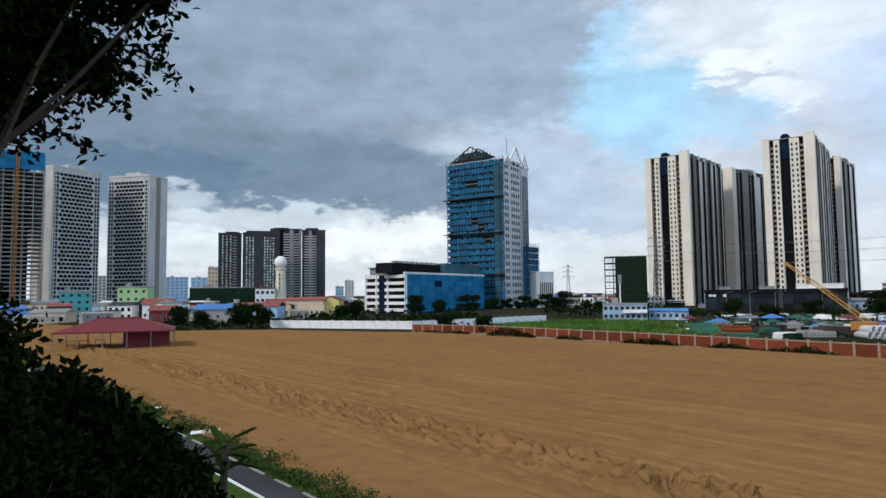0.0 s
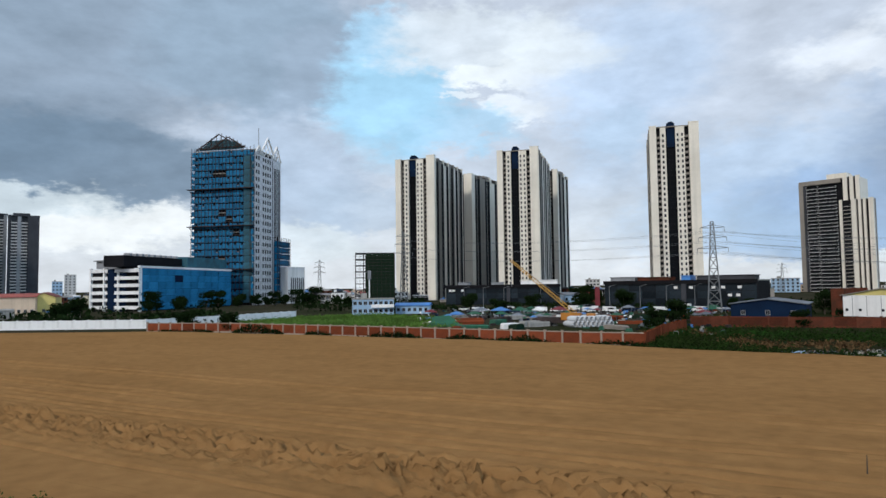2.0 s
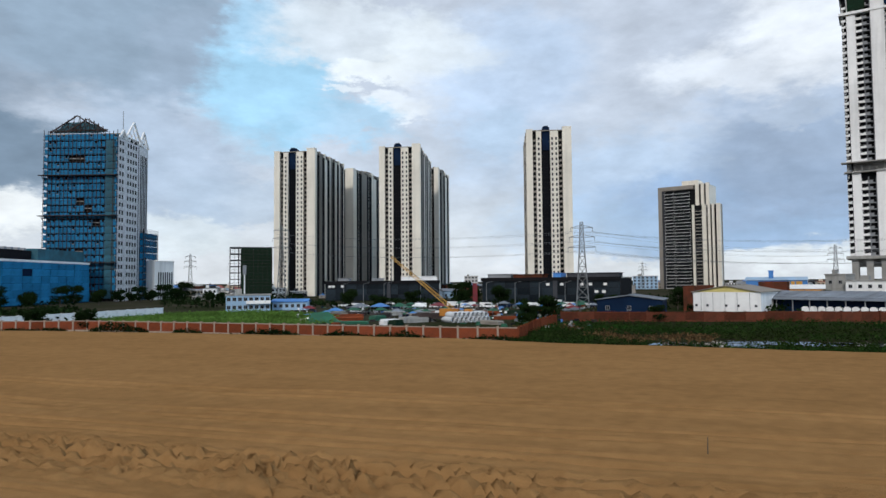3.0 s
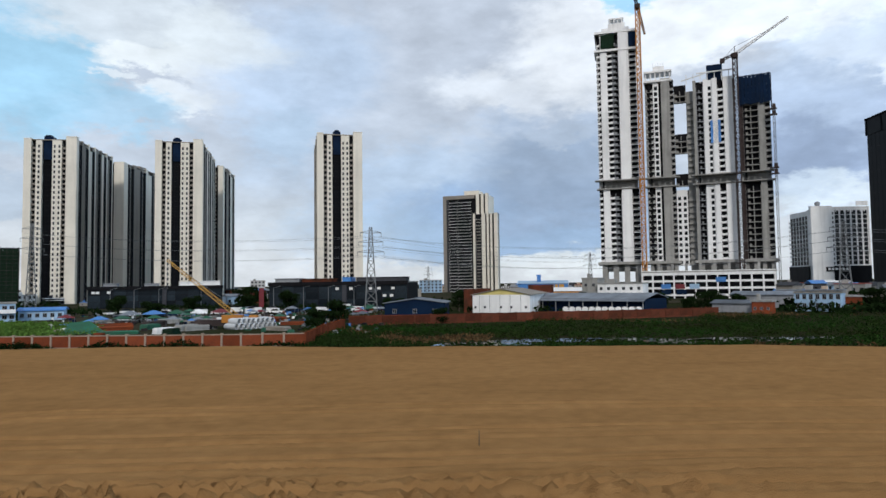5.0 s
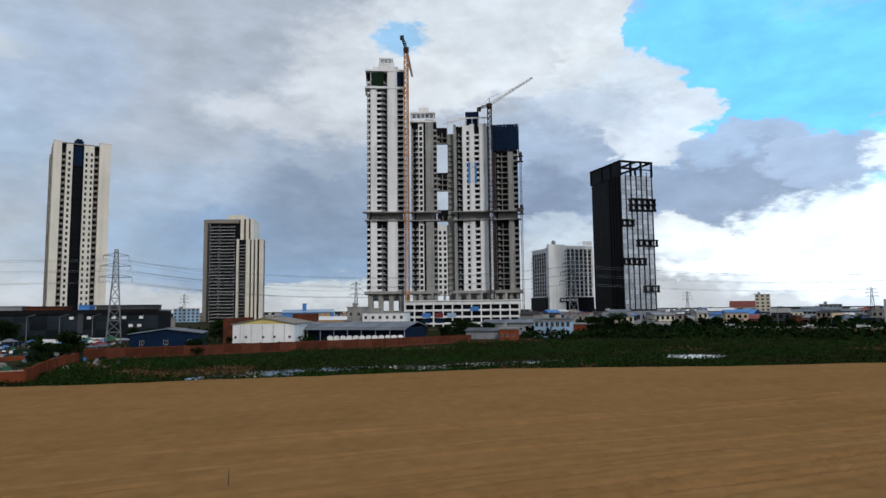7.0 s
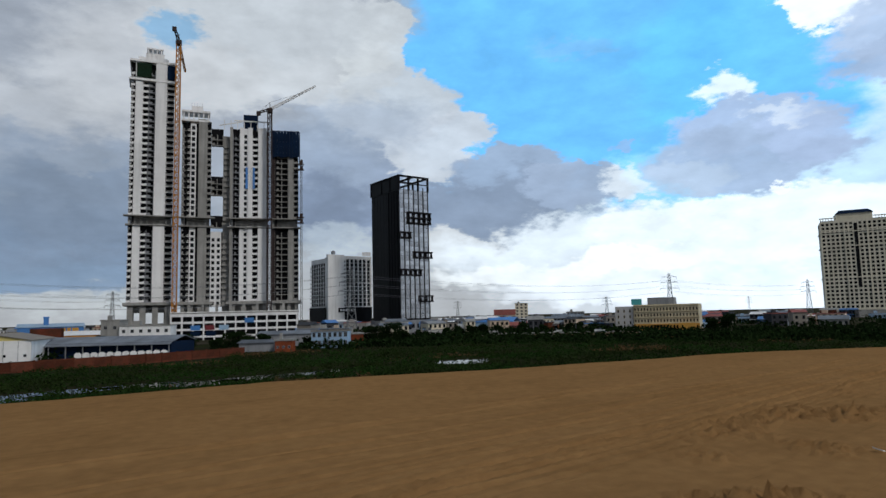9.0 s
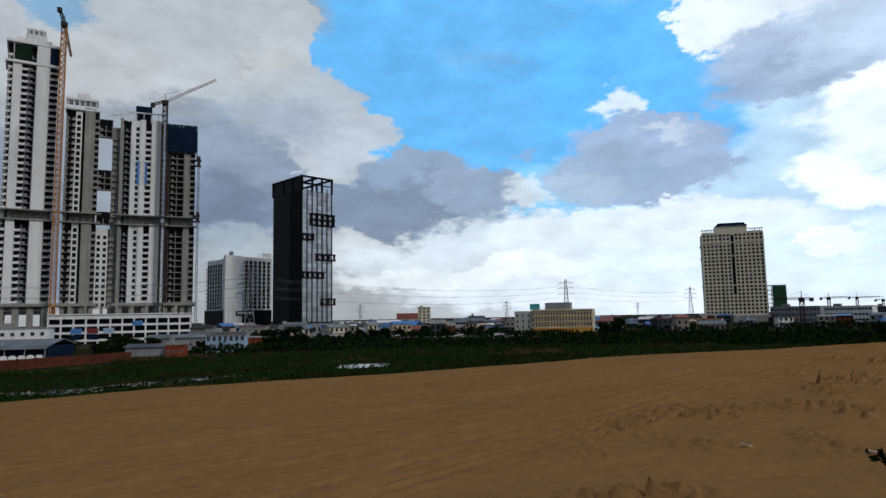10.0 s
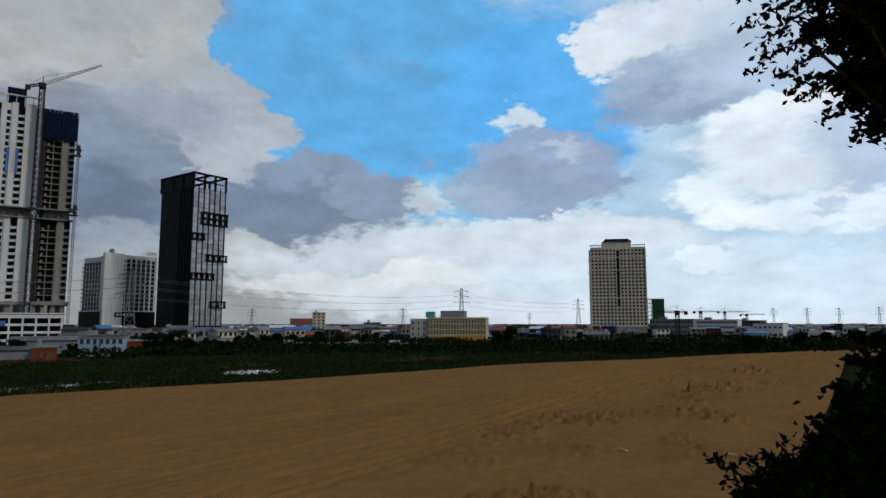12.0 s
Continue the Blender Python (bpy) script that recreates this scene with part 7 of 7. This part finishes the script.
# white boards and litter
for x, y, w, rot in ((-14.0, 38.6, .8, .3), (-20.5, 47.0, .25, .5), (37.4, -24.6, .35, .2), (34.0, -30.0, .3, .9)):
    t, _ = thing("white_board", "pale scrap board lying on the sand", "board", Vector((x, y, .04)), Vector((x + math.cos(rot), y + math.sin(rot), .04)), group="scrap boards")
    part("sheet", Boxes().hexa([(-w, -w * .25, 0), (w, -w * .25, .03), (w, w * .25, .1), (-w, w * .25, .06), (-w, -w * .25, .06), (w, -w * .25, .1), (w, w * .25, .17), (-w, w * .25, .12)]).mesh("sheet", M["white"]), t)


# ---- truck crane
def truck_crane():
    p = at(32.3, 152)
    t, _ = thing("truck_crane", "orange truck crane with raised yellow lattice boom", "crane", p, at(30.5, 153))
    part("chassis", Boxes().box(-6.5, 6.5, -1.2, 1.2, .7, 1.3).mesh("chassis", M["rust"]), t)
    part("cab", Boxes().hexa([(-7.2, -1.2, .7), (-5.0, -1.2, .7), (-5.0, 1.2, .7), (-7.2, 1.2, .7), (-6.7, -1.1, 2.9), (-5.0, -1.1, 2.9), (-5.0, 1.1, 2.9), (-6.7, 1.1, 2.9)]).mesh("cab", M["orange"]), t)
    part("superstructure", Boxes().box(-3.6, .8, -1.2, 1.2, 1.4, 3.0).mesh("superstructure", M["orange"]), t)
    part("flatbed", Boxes().box(1.0, 6.5, -1.2, 1.2, 1.3, 2.0).mesh("flatbed", M["rust"]), t)
    bm = bmesh.new()
    bmesh.ops.create_cone(bm, cap_ends=True, segments=14, radius1=.55, radius2=.55, depth=.4)
    bmesh.ops.rotate(bm, verts=bm.verts, matrix=Matrix.Rotation(math.pi / 2, 3, "X"))
    wheel = mesh_of("wheel", bm, M["dark"])
    for x in (-5.8, -1.8, 3.2, 4.6):
        for y in (-1.1, 1.1):
            part("wheel", wheel, t, matrix=Matrix.Translation((x, y, .55)))
    b = Boxes()
    lattice(b, (-2.5, 0, 2.6), (12.0, 2, 15.2), .42, 1.6, .055, 0, .22)
    part("boom", b.mesh("boom", M["boomyellow"]), t, "yellow lattice boom")
    part("cable", Boxes().bar((12.0, 2, 15.2), (12.0, 2, 9.0), .04).bar((-1.5, 0, 5), (11.8, 2, 15.0), .04).mesh("cable", M["wire"]), t)


M["boomyellow"] = material("boom_yellow", (0.55, 0.30, 0.05), 0.6, vary=0.2, scale=0.6)
truck_crane()


# ---- stacked concrete pipes
def pipes():
    bm = bmesh.new()
    segs, R, r, L = 16, .66, .52, 2.4
    rings = [[bm.verts.new((rad * math.cos(2 * math.pi * i / segs), y, rad * math.sin(2 * math.pi * i / segs))) for i in range(segs)] for rad, y in ((R, 0), (R, L), (r, L), (r, 0))]
    for a in range(4):
        for i in range(segs):
            bm.faces.new((rings[a][i], rings[a][(i + 1) % segs], rings[(a + 1) % 4][(i + 1) % segs], rings[(a + 1) % 4][i]))
    me = mesh_of("pipe", bm, M["pipe"])
    p, q = at(33.0, 147), at(35.6, 149)
    d = (q - p).normalized()
    turn = Matrix.Rotation(math.atan2(d.y, d.x) + .5, 4, "Z")
    rng = random.Random(4)
    for lay in range(2):
        for i in range(9 - lay * 2 + (1 if lay == 1 else 0)):
            for row in range(2 if lay < 2 else 1):
                o = p + d * (i * .98 + lay * .55 + .4) * 1.05 + Vector((d.y * -1, d.x, 0)) * row * 2.6 + Vector((0, 0, .66 + lay * 1.1))
                ob = new("concrete_pipe", me)
                ob.matrix_basis = Matrix.Translation(o) @ turn
                tagged(ob, "pale concrete drain pipe in a stack", "pipe", "stacked pipes")


pipes()


# ---- parked vehicles, stalls and tarps of the yard
def car_proto(label, mat, van=False):
    t, _ = thing("parked_car", label, "car", Vector((0, 0, GROUND)), group="parked cars")
    h = 1.9 if van else 1.0
    part("body", Boxes().hexa([(-2.1, -.85, .35), (2.1, -.85, .35), (2.1, .85, .35), (-2.1, .85, .35), (-2.0, -.8, h), (2.1, -.8, h * .92), (2.1, .8, h * .92), (-2.0, .8, h)]).mesh("body", M[mat]), t)
    part("cabin", Boxes().hexa([(-1.6, -.78, h), (.9, -.78, h), (.9, .78, h), (-1.6, .78, h), (-1.2, -.66, h + .5), (.4, -.66, h + .5), (.4, .66, h + .5), (-1.2, .66, h + .5)]).mesh("cabin", M["glass"]), t)
    bm = bmesh.new()
    bmesh.ops.create_cone(bm, cap_ends=True, segments=10, radius1=.33, radius2=.33, depth=.22)
    bmesh.ops.rotate(bm, verts=bm.verts, matrix=Matrix.Rotation(math.pi / 2, 3, "X"))
    w = mesh_of("wheel", bm, M["dark"])
    for x in (-1.3, 1.3):
        for y in (-.8, .8):
            part("wheel", w, t, matrix=Matrix.Translation((x, y, .33)))
    return t


def stall_proto(label, mat):
    t, _ = thing("market_stall", label, "stall", Vector((0, 0, GROUND)), group="market stalls")
    b = Boxes()
    b.hexa([(-2.4, -2, 2.2), (2.4, -2, 2.2), (2.4, 2, 2.2), (-2.4, 2, 2.2), (-.3, -.3, 3.2), (.3, -.3, 3.2), (.3, .3, 3.2), (-.3, .3, 3.2)])
    part("canopy", b.mesh("canopy", M[mat]), t)
    for x in (-2.2, 2.2):
        for y in (-1.8, 1.8):
            part("pole", Boxes().bar((x, y, 0), (x, y, 2.2), .05).mesh("pole", M["steel"]), t)
    return t


def yard():
    rng = random.Random(8)
    cars = [car_proto("white parked car by the yard road", "white"), car_proto("dark parked car by the yard road", "navy"), car_proto("silver parked car by the yard road", "greysheet"), car_proto("white parked van by the yard road", "white", True)]
    for i in range(44):
        a, d = (rng.uniform(22, 46), rng.uniform(222, 262)) if i < 32 else (rng.uniform(89.5, 104), rng.uniform(285, 300))
        copy_thing(cars[i % 4], Matrix.Translation(at(a, d)) @ Matrix.Rotation(radians(-a) + rng.uniform(-.4, .4), 4, "Z"))
    for i, c in enumerate(cars):
        c.matrix_basis = Matrix.Translation(at(36.2 + i * 1.3, 225)) @ Matrix.Rotation(-.6, 4, "Z")
    stalls = [stall_proto("grey canvas stall in the yard", "greysheet"), stall_proto("blue canvas stall in the yard", "blue"), stall_proto("green tarpaulin shelter in the yard", "tarpgreen"), stall_proto("white canvas stall in the yard", "white"), stall_proto("faded red canvas stall in the yard", "red")]
    for i in range(46):
        a, d = rng.uniform(20, 45.5), rng.uniform(172, 236)
        copy_thing(stalls[rng.choice((0, 0, 1, 2, 2, 0, 4, 2, 2))], Matrix.Translation(at(a, d)) @ Matrix.Rotation(rng.uniform(0, 3), 4, "Z") @ Matrix.Scale(rng.uniform(.45, .8), 4))
    for i, c in enumerate(stalls):
        c.matrix_basis = Matrix.Translation(at(25 + i * 1.7, 190)) @ Matrix.Rotation(.4 * i, 4, "Z")
    # timber and sheet piles
    for i in range(70):
        a, d = rng.uniform(20, 41.5), rng.uniform(140, 205)
        if d < 125 + (41 - a) * 1.2 or (31 < a < 36.5 and d < 160):
            continue
        m = rng.choice(("tarpgreen", "net_green", "concrete", "rust", "brick", "taupe", "white", "greysheet", "blue"))
        t, _ = thing("material_pile", "heap of stacked building material in the yard", "pile", at(a, d), at(a + 1, d + rng.uniform(-6, 6)), group="material piles")
        w, h = rng.uniform(1.2, 4.5), rng.uniform(.35, 1.3)
        for k in range(3):
            part("layer", Boxes().hexa([(-w, -1, h * k / 3), (w, -1.1, h * k / 3), (w * .97, 1, h * k / 3), (-w, 1, h * k / 3), (-w + .2 * k, -.9, h * (k + 1) / 3 - .03), (w - .3 * k, -.9, h * (k + 1) / 3), (w - .3 * k, .9, h * (k + 1) / 3), (-w + .2 * k, .9, h * (k + 1) / 3)]).mesh("layer", M[m]), t)
    t, _ = thing("green_tent", "dark green tarpaulin tent behind the brick wall", "tent", at(21.8, 155), at(23, 155))
    part("sheet", Boxes().hexa([(-4, -3, 0), (4, -3, 0), (4, 3, 0), (-4, 3, 0), (-2.4, -.2, 2.3), (1.2, -.2, 2.5), (1.2, .2, 2.5), (-2.4, .2, 2.3)]).mesh("sheet", M["tarpgreen"]), t)
    for i, (a, d) in enumerate(((23.5, 270), (25.2, 262), (27.0, 268), (30.2, 262), (36.0, 250), (38.5, 246), (40.6, 244), (42.8, 246), (92, 305), (98, 300), (101.6, 310), (121.8, 420))):
        t, _ = thing("street_lamp", "tall grey street lamp with single arm", "street lamp", at(a, d), at(a + 1, d), group="street lamps")
        part("pole", Boxes().bar((0, 0, 0), (0, 0, 8.5), .12, 0, .07).mesh("pole", M["steel"]), t)
        part("arm", Boxes().bar((0, 0, 8.4), (1.8, 0, 9.0), .06).box(1.6, 2.4, -.12, .12, 8.93, 9.08).mesh("arm", M["steel"]), t)
    t, _ = thing("sign_pylon", "narrow red upright sign board", "sign", at(35.0, 262), at(36, 262))
    part("board", Boxes().box(-.9, .9, -.2, .2, 1, 8.4).mesh("board", M["red"]), t)
    part("post", Boxes().box(-.2, .2, -.1, .1, 0, 1).mesh("post", M["steel"]), t)


yard()


def yard_clutter():
    """Hundreds of small crates, drums, sheets and offcuts strewn over the yard."""
    rng = random.Random(52)
    names = ["white", "greysheet", "blue", "tarpgreen", "rust", "dark", "brick", "concrete", "navy", "orange"]
    b = Boxes()
    for _ in range(620):
        a, d = rng.uniform(19.5, 45.5), rng.uniform(128, 258)
        if d < 117 + (46 - a) * 1.9:
            continue
        m = Matrix.Translation(at(a, d)) @ Matrix.Rotation(rng.uniform(0, 3), 4, "Z")
        w, q, h = rng.uniform(.15, .8), rng.uniform(.15, .5), rng.uniform(.1, .8)
        t = rng.uniform(.6, 1.0)
        b.hexa([m @ Vector(p) for p in ((-w, -q, 0), (w, -q, 0), (w, q, 0), (-w, q, 0), (-w * t, -q * t, h), (w * t, -q * t, h), (w * t, q * t, h), (-w * t, q * t, h))], rng.choice((0, 0, 1, 2, 3, 3, 4, 4, 4, 5, 5, 5, 6, 7, 8, 8)))
    tagged(new("yard_clutter", b.mesh("yard_clutter", [M[n] for n in names])), "strewn crates, drums and sheets in the yard", "clutter", kind="stuff")


yard_clutter()


# ---- far bank: road wall and earth slope
t, n = thing("bank_wall", "low pale concrete wall along the far road", "wall", at(93.5, 284), at(106.5, 284), kind="structure")
for i in range(16):
    part("bay", Boxes().box(n * i / 16, n * (i + 1) / 16 - .5, 0, .2, 0, 1.3 if i % 5 else .7).mesh("bay", M["concrete"]), t)
M["mudbrown"] = material("brown_earth", (0.13, 0.085, 0.05), 0.95, vary=0.25, scale=0.2, spec=0.2)
t, n = thing("earth_bank", "bare brown earth bank above the marsh", "slope", at(97.5, 262), at(108, 270), kind="structure")
part("slope", Boxes().hexa([(0, -6, -.1), (n, -6, -.1), (n, 10, -.1), (0, 10, -.1), (3, 6, .9), (n - 4, 6, 1.2), (n - 4, 9, 1.2), (3, 9, .9)]).mesh("slope", M["mudbrown"]), t)


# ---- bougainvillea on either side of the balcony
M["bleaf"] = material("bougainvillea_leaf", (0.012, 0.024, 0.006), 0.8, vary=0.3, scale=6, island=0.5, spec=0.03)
M["bract"] = material("bougainvillea_bract", (0.14, 0.008, 0.03), 0.6, vary=0.25, scale=8, island=0.4, spec=0.2)


def from_eye(eye, az, el, r):
    a, e = radians(az), radians(el)
    return Vector(eye) + Vector((math.sin(a) * math.cos(e), math.cos(a) * math.cos(e), math.sin(e))) * r


def bush(label, lobes, sprays, root, seed, dense, leaf=.034):
    """lobes: centre, radius; sprays: start, end, sag of thin outer shoots."""
    rng = np.random.default_rng(seed)
    t, _ = thing("bougainvillea", label, "shrub", root, group="bougainvillea shrubs")
    inv = Matrix.Translation(-root)
    b, cores, blooms = Boxes(), [], []
    vol = sum(r ** 2 for _, r in lobes)
    for c, r in lobes:
        k = int(dense * r * r / vol)
        d = rng.normal(0, 1, (k, 3))
        d /= np.linalg.norm(d, axis=1)[:, None]
        rad = rng.uniform(0, 1, k) ** .45 * r * (1 + .25 * rng.normal(0, 1, k) * .6)
        pts = np.array(inv @ c) + d * rad[:, None]
        cores.append(pts)
        prev = Vector((0, 0, 0))
        aim = inv @ c
        for i in range(1, 7):
            nx = aim * (i / 6) + Vector(rng.normal(0, .05, 3))
            b.bar(prev, nx, .022 - .0022 * i, 0, .02 - .0022 * i)
            prev = nx
        for i in range(int(26 * r / .5)):
            q = aim + Vector(rng.normal(0, 1, 3)).normalized() * r * rng.uniform(.8, 1.2)
            m = aim.lerp(q, .5) + Vector(rng.normal(0, .05, 3))
            b.bar(aim, m, .006, 0, .005).bar(m, q, .005, 0, .0025)
    for s, e, sag, flower in sprays:
        s, e = inv @ s, inv @ e
        prev, steps = s, 12
        for i in range(1, steps + 1):
            f = i / steps
            p = s.lerp(e, f) + Vector((0, 0, sag * 4 * f * (1 - f))) + Vector(rng.normal(0, .008, 3))
            b.bar(prev, p, .005 * (1.2 - f), 0, .004 * (1.2 - f))
            if f > .12:
                (blooms if flower and f > .7 and rng.random() < .5 else cores).append(np.array([p + Vector(rng.normal(0, .018, 3)) for _ in range(5)]))
            prev = p
    part("branch_work", b.mesh("branch_work", M["bark"]), t, kind="stuff", label="thin tangled brown twigs")
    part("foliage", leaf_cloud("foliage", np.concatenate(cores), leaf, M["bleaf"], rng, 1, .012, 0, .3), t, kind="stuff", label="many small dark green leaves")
    if blooms:
        part("bract_cluster", leaf_cloud("bract_cluster", np.concatenate(blooms), leaf * .6, M["bract"], rng, 2, .01, 0, .35), t, kind="stuff", label="magenta papery bracts")
    return t


E0, E1 = (0, 0, 8.0), (0.86, -1.17, 8.0)
F = lambda az, el, r=3.5: from_eye(E0, az, el, r)
G = lambda az, el, r=4.0: from_eye(E1, az + (1.1 if el > 5 else 1.7), el + (1.4 if el > 5 else 0.0), r)
bush("overhanging bougainvillea with dark leaves and magenta bracts",
     [(F(-40, 25), .62), (F(-34, 26), .36), (F(-36, 18), .34), (F(-27.5, 24), .2), (F(-41, 14), .32), (F(-31, 18.5), .2), (F(-34.5, 13.5), .14), (F(-28.5, 17), .12), (F(-24.6, 23.8), .11)],
     [(F(-29, 20), F(-22.2, 17.0), .03, False), (F(-29, 21), F(-23.5, 19.5), .04, False), (F(-28, 24), F(-22.5, 22.5), .03, False), (F(-27, 25), F(-22.3, 25), .02, False), (F(-31, 17), F(-26.2, 14.6), .03, False), (F(-33, 15), F(-28.4, 11.2), -.02, True), (F(-35, 14), F(-31, 12.0), 0, True), (F(-34, 14.5), F(-29.5, 13.4), .02, False),
      (F(-30, 19), F(-25, 17.2), .03, False), (F(-29, 18), F(-24.5, 16.2), .02, False), (F(-28, 22), F(-23.0, 20.7), .03, False), (F(-31, 17), F(-27.6, 15.4), .02, False), (F(-36, 13), F(-32.5, 10.6), 0, True), (F(-26, 24), F(-21.8, 23.7), .02, False), (F(-29, 19), F(-23.6, 18.4), .03, False), (F(-33, 16), F(-29, 14.6), .02, True)],
     from_eye(E0, -58, -24, 3.6), 31, 26000, .025)
bush("dense bougainvillea shrub leaning over the lane",
     [(F(-39, -10), .55), (F(-35, -14.5), .40), (F(-31, -17), .34), (F(-38, -3), .26), (F(-35, -5.5), .16), (F(-33, -9), .2), (F(-28, -19), .26), (F(-25.5, -20.5), .2), (F(-30, -12.5), .16), (F(-34, -20), .5), (F(-30.5, -9.5), .2), (F(-28.5, -12), .2), (F(-26, -15), .22), (F(-23, -17.8), .22), (F(-36, -4), .22), (F(-20.5, -20), .2), (F(-27, -20), .35), (F(-27.5, -9.5), .15), (F(-26, -11.5), .19), (F(-23.5, -13.5), .17), (F(-21.5, -16), .18), (F(-18.8, -18.5), .14), (F(-29, -7.5), .13), (F(-24.5, -11.8), .14), (F(-22, -13.8), .13)],
     [(F(-30, -12), F(-26.5, -9.8), .03, False), (F(-29, -14), F(-22.0, -10.9), .04, False), (F(-28, -15), F(-23.8, -12.0), .04, False), (F(-33, -8), F(-29.6, -5.6), .04, False), (F(-36, -4), F(-32.0, -2.4), .03, False), (F(-27, -16), F(-20.0, -14.0), .04, False), (F(-26, -18), F(-19.6, -16.2), .03, False), (F(-37, -3), F(-34, -.2), .02, False), (F(-25, -18), F(-18.0, -17.0), .03, False), (F(-31, -10), F(-28, -7.0), .03, False)],
     from_eye(E0, -50, -26, 3.6), 32, 44000, .028)
bush("overhanging bougainvillea in deep shade against the sky",
     [(G(145, 24), .44), (G(141.5, 26), .2), (G(143, 17.5), .22), (G(138, 23.5), .12), (G(140.5, 20), .16), (G(143, 14.5), .22), (G(137.5, 20.5), .07), (G(139.5, 16.5), .08), (G(135.5, 26), .07)],
     [(G(138, 20), G(132.8, 18.4), .03, False), (G(139, 19), G(134.3, 17.2), .03, False), (G(138, 23), G(132.8, 21.8), .03, False), (G(137, 25), G(131.2, 25.6), .02, False), (G(140, 17), G(136.2, 15.6), .02, True), (G(141, 15), G(137.8, 14.0), .02, False), (G(137, 22), G(133.8, 20.0), .02, True), (G(142, 14), G(139.8, 12.2), 0, False), (G(137, 24.5), G(132.2, 24), .02, False), (G(139, 17), G(135.2, 16.4), .02, False)],
     from_eye(E1, 163, -22, 4.1), 33, 16000, .026)
bush("dense dark bougainvillea shrub at the balcony's end",
     [(G(142, -13), .55), (G(138, -17), .42), (G(134, -19), .28), (G(142, -6), .28), (G(141, -2.5), .12), (G(138.3, -11), .16), (G(131.5, -20), .2), (G(140, -19), .5), (G(136.5, -13.5), .12), (G(135, -17), .25), (G(139, -14), .3), (G(132, -18), .16), (G(127.4, -16.6), .10), (G(129.4, -15.6), .13), (G(131.8, -14.0), .17), (G(134.2, -12.6), .2), (G(136.4, -9.8), .15), (G(138.4, -6.8), .14)],
     [(G(135, -13.5), G(127.6, -10.6), .03, False), (G(136, -12.5), G(130.2, -10.4), .05, False), (G(138, -9), G(135.2, -7.6), .03, False), (G(140, -4), G(137.8, -2.6), .03, False), (G(139, -6), G(136.4, -5.0), .03, False), (G(134, -15), G(128.6, -12.2), .04, False), (G(132, -17.5), G(126.6, -16.4), .03, False), (G(141, -2), G(138.6, -1.5), .03, False), (G(135, -13), G(131.8, -10.2), .05, False)],
     from_eye(E1, 155, -24, 4.1), 34, 52000, .028)


# frangipani sapling in the lower verge
def sapling():
    root = F(-19.0, -22.5, 6.5)
    root.z = 4.2
    t, _ = thing("sapling", "young broad-leaved sapling beside the lane", "tree", root, kind="")
    tip = F(-18.4, -11.9, 6.5) - root
    part("stem", Boxes().bar((0, 0, -4.2), (0, 0, 0), .05, 0, .04).bar((0, 0, 0), tip, .04, 0, .025).mesh("stem", M["bark"]), t)
    rng = np.random.default_rng(5)
    for i in range(16):
        a, u = i * 2.4, rng.uniform(-.2, .9)
        d = Vector((math.cos(a), math.sin(a), u)).normalized()
        s = d.cross(Vector((0, 0, 1))).normalized() * .045
        o = tip - Vector((0, 0, .02 * i))
        L = .36
        pts = [o, o + d * L * .4 + s, o + d * L * .85 + s * .7 - Vector((0, 0, .03)), o + d * L - Vector((0, 0, .07)), o + d * L * .85 - s * .7 - Vector((0, 0, .03)), o + d * L * .4 - s]
        part("leaf", Boxes().poly(pts[:4]).poly([pts[0], pts[3], pts[4], pts[5]]).mesh("leaf", M["grass"]), t)


sapling()
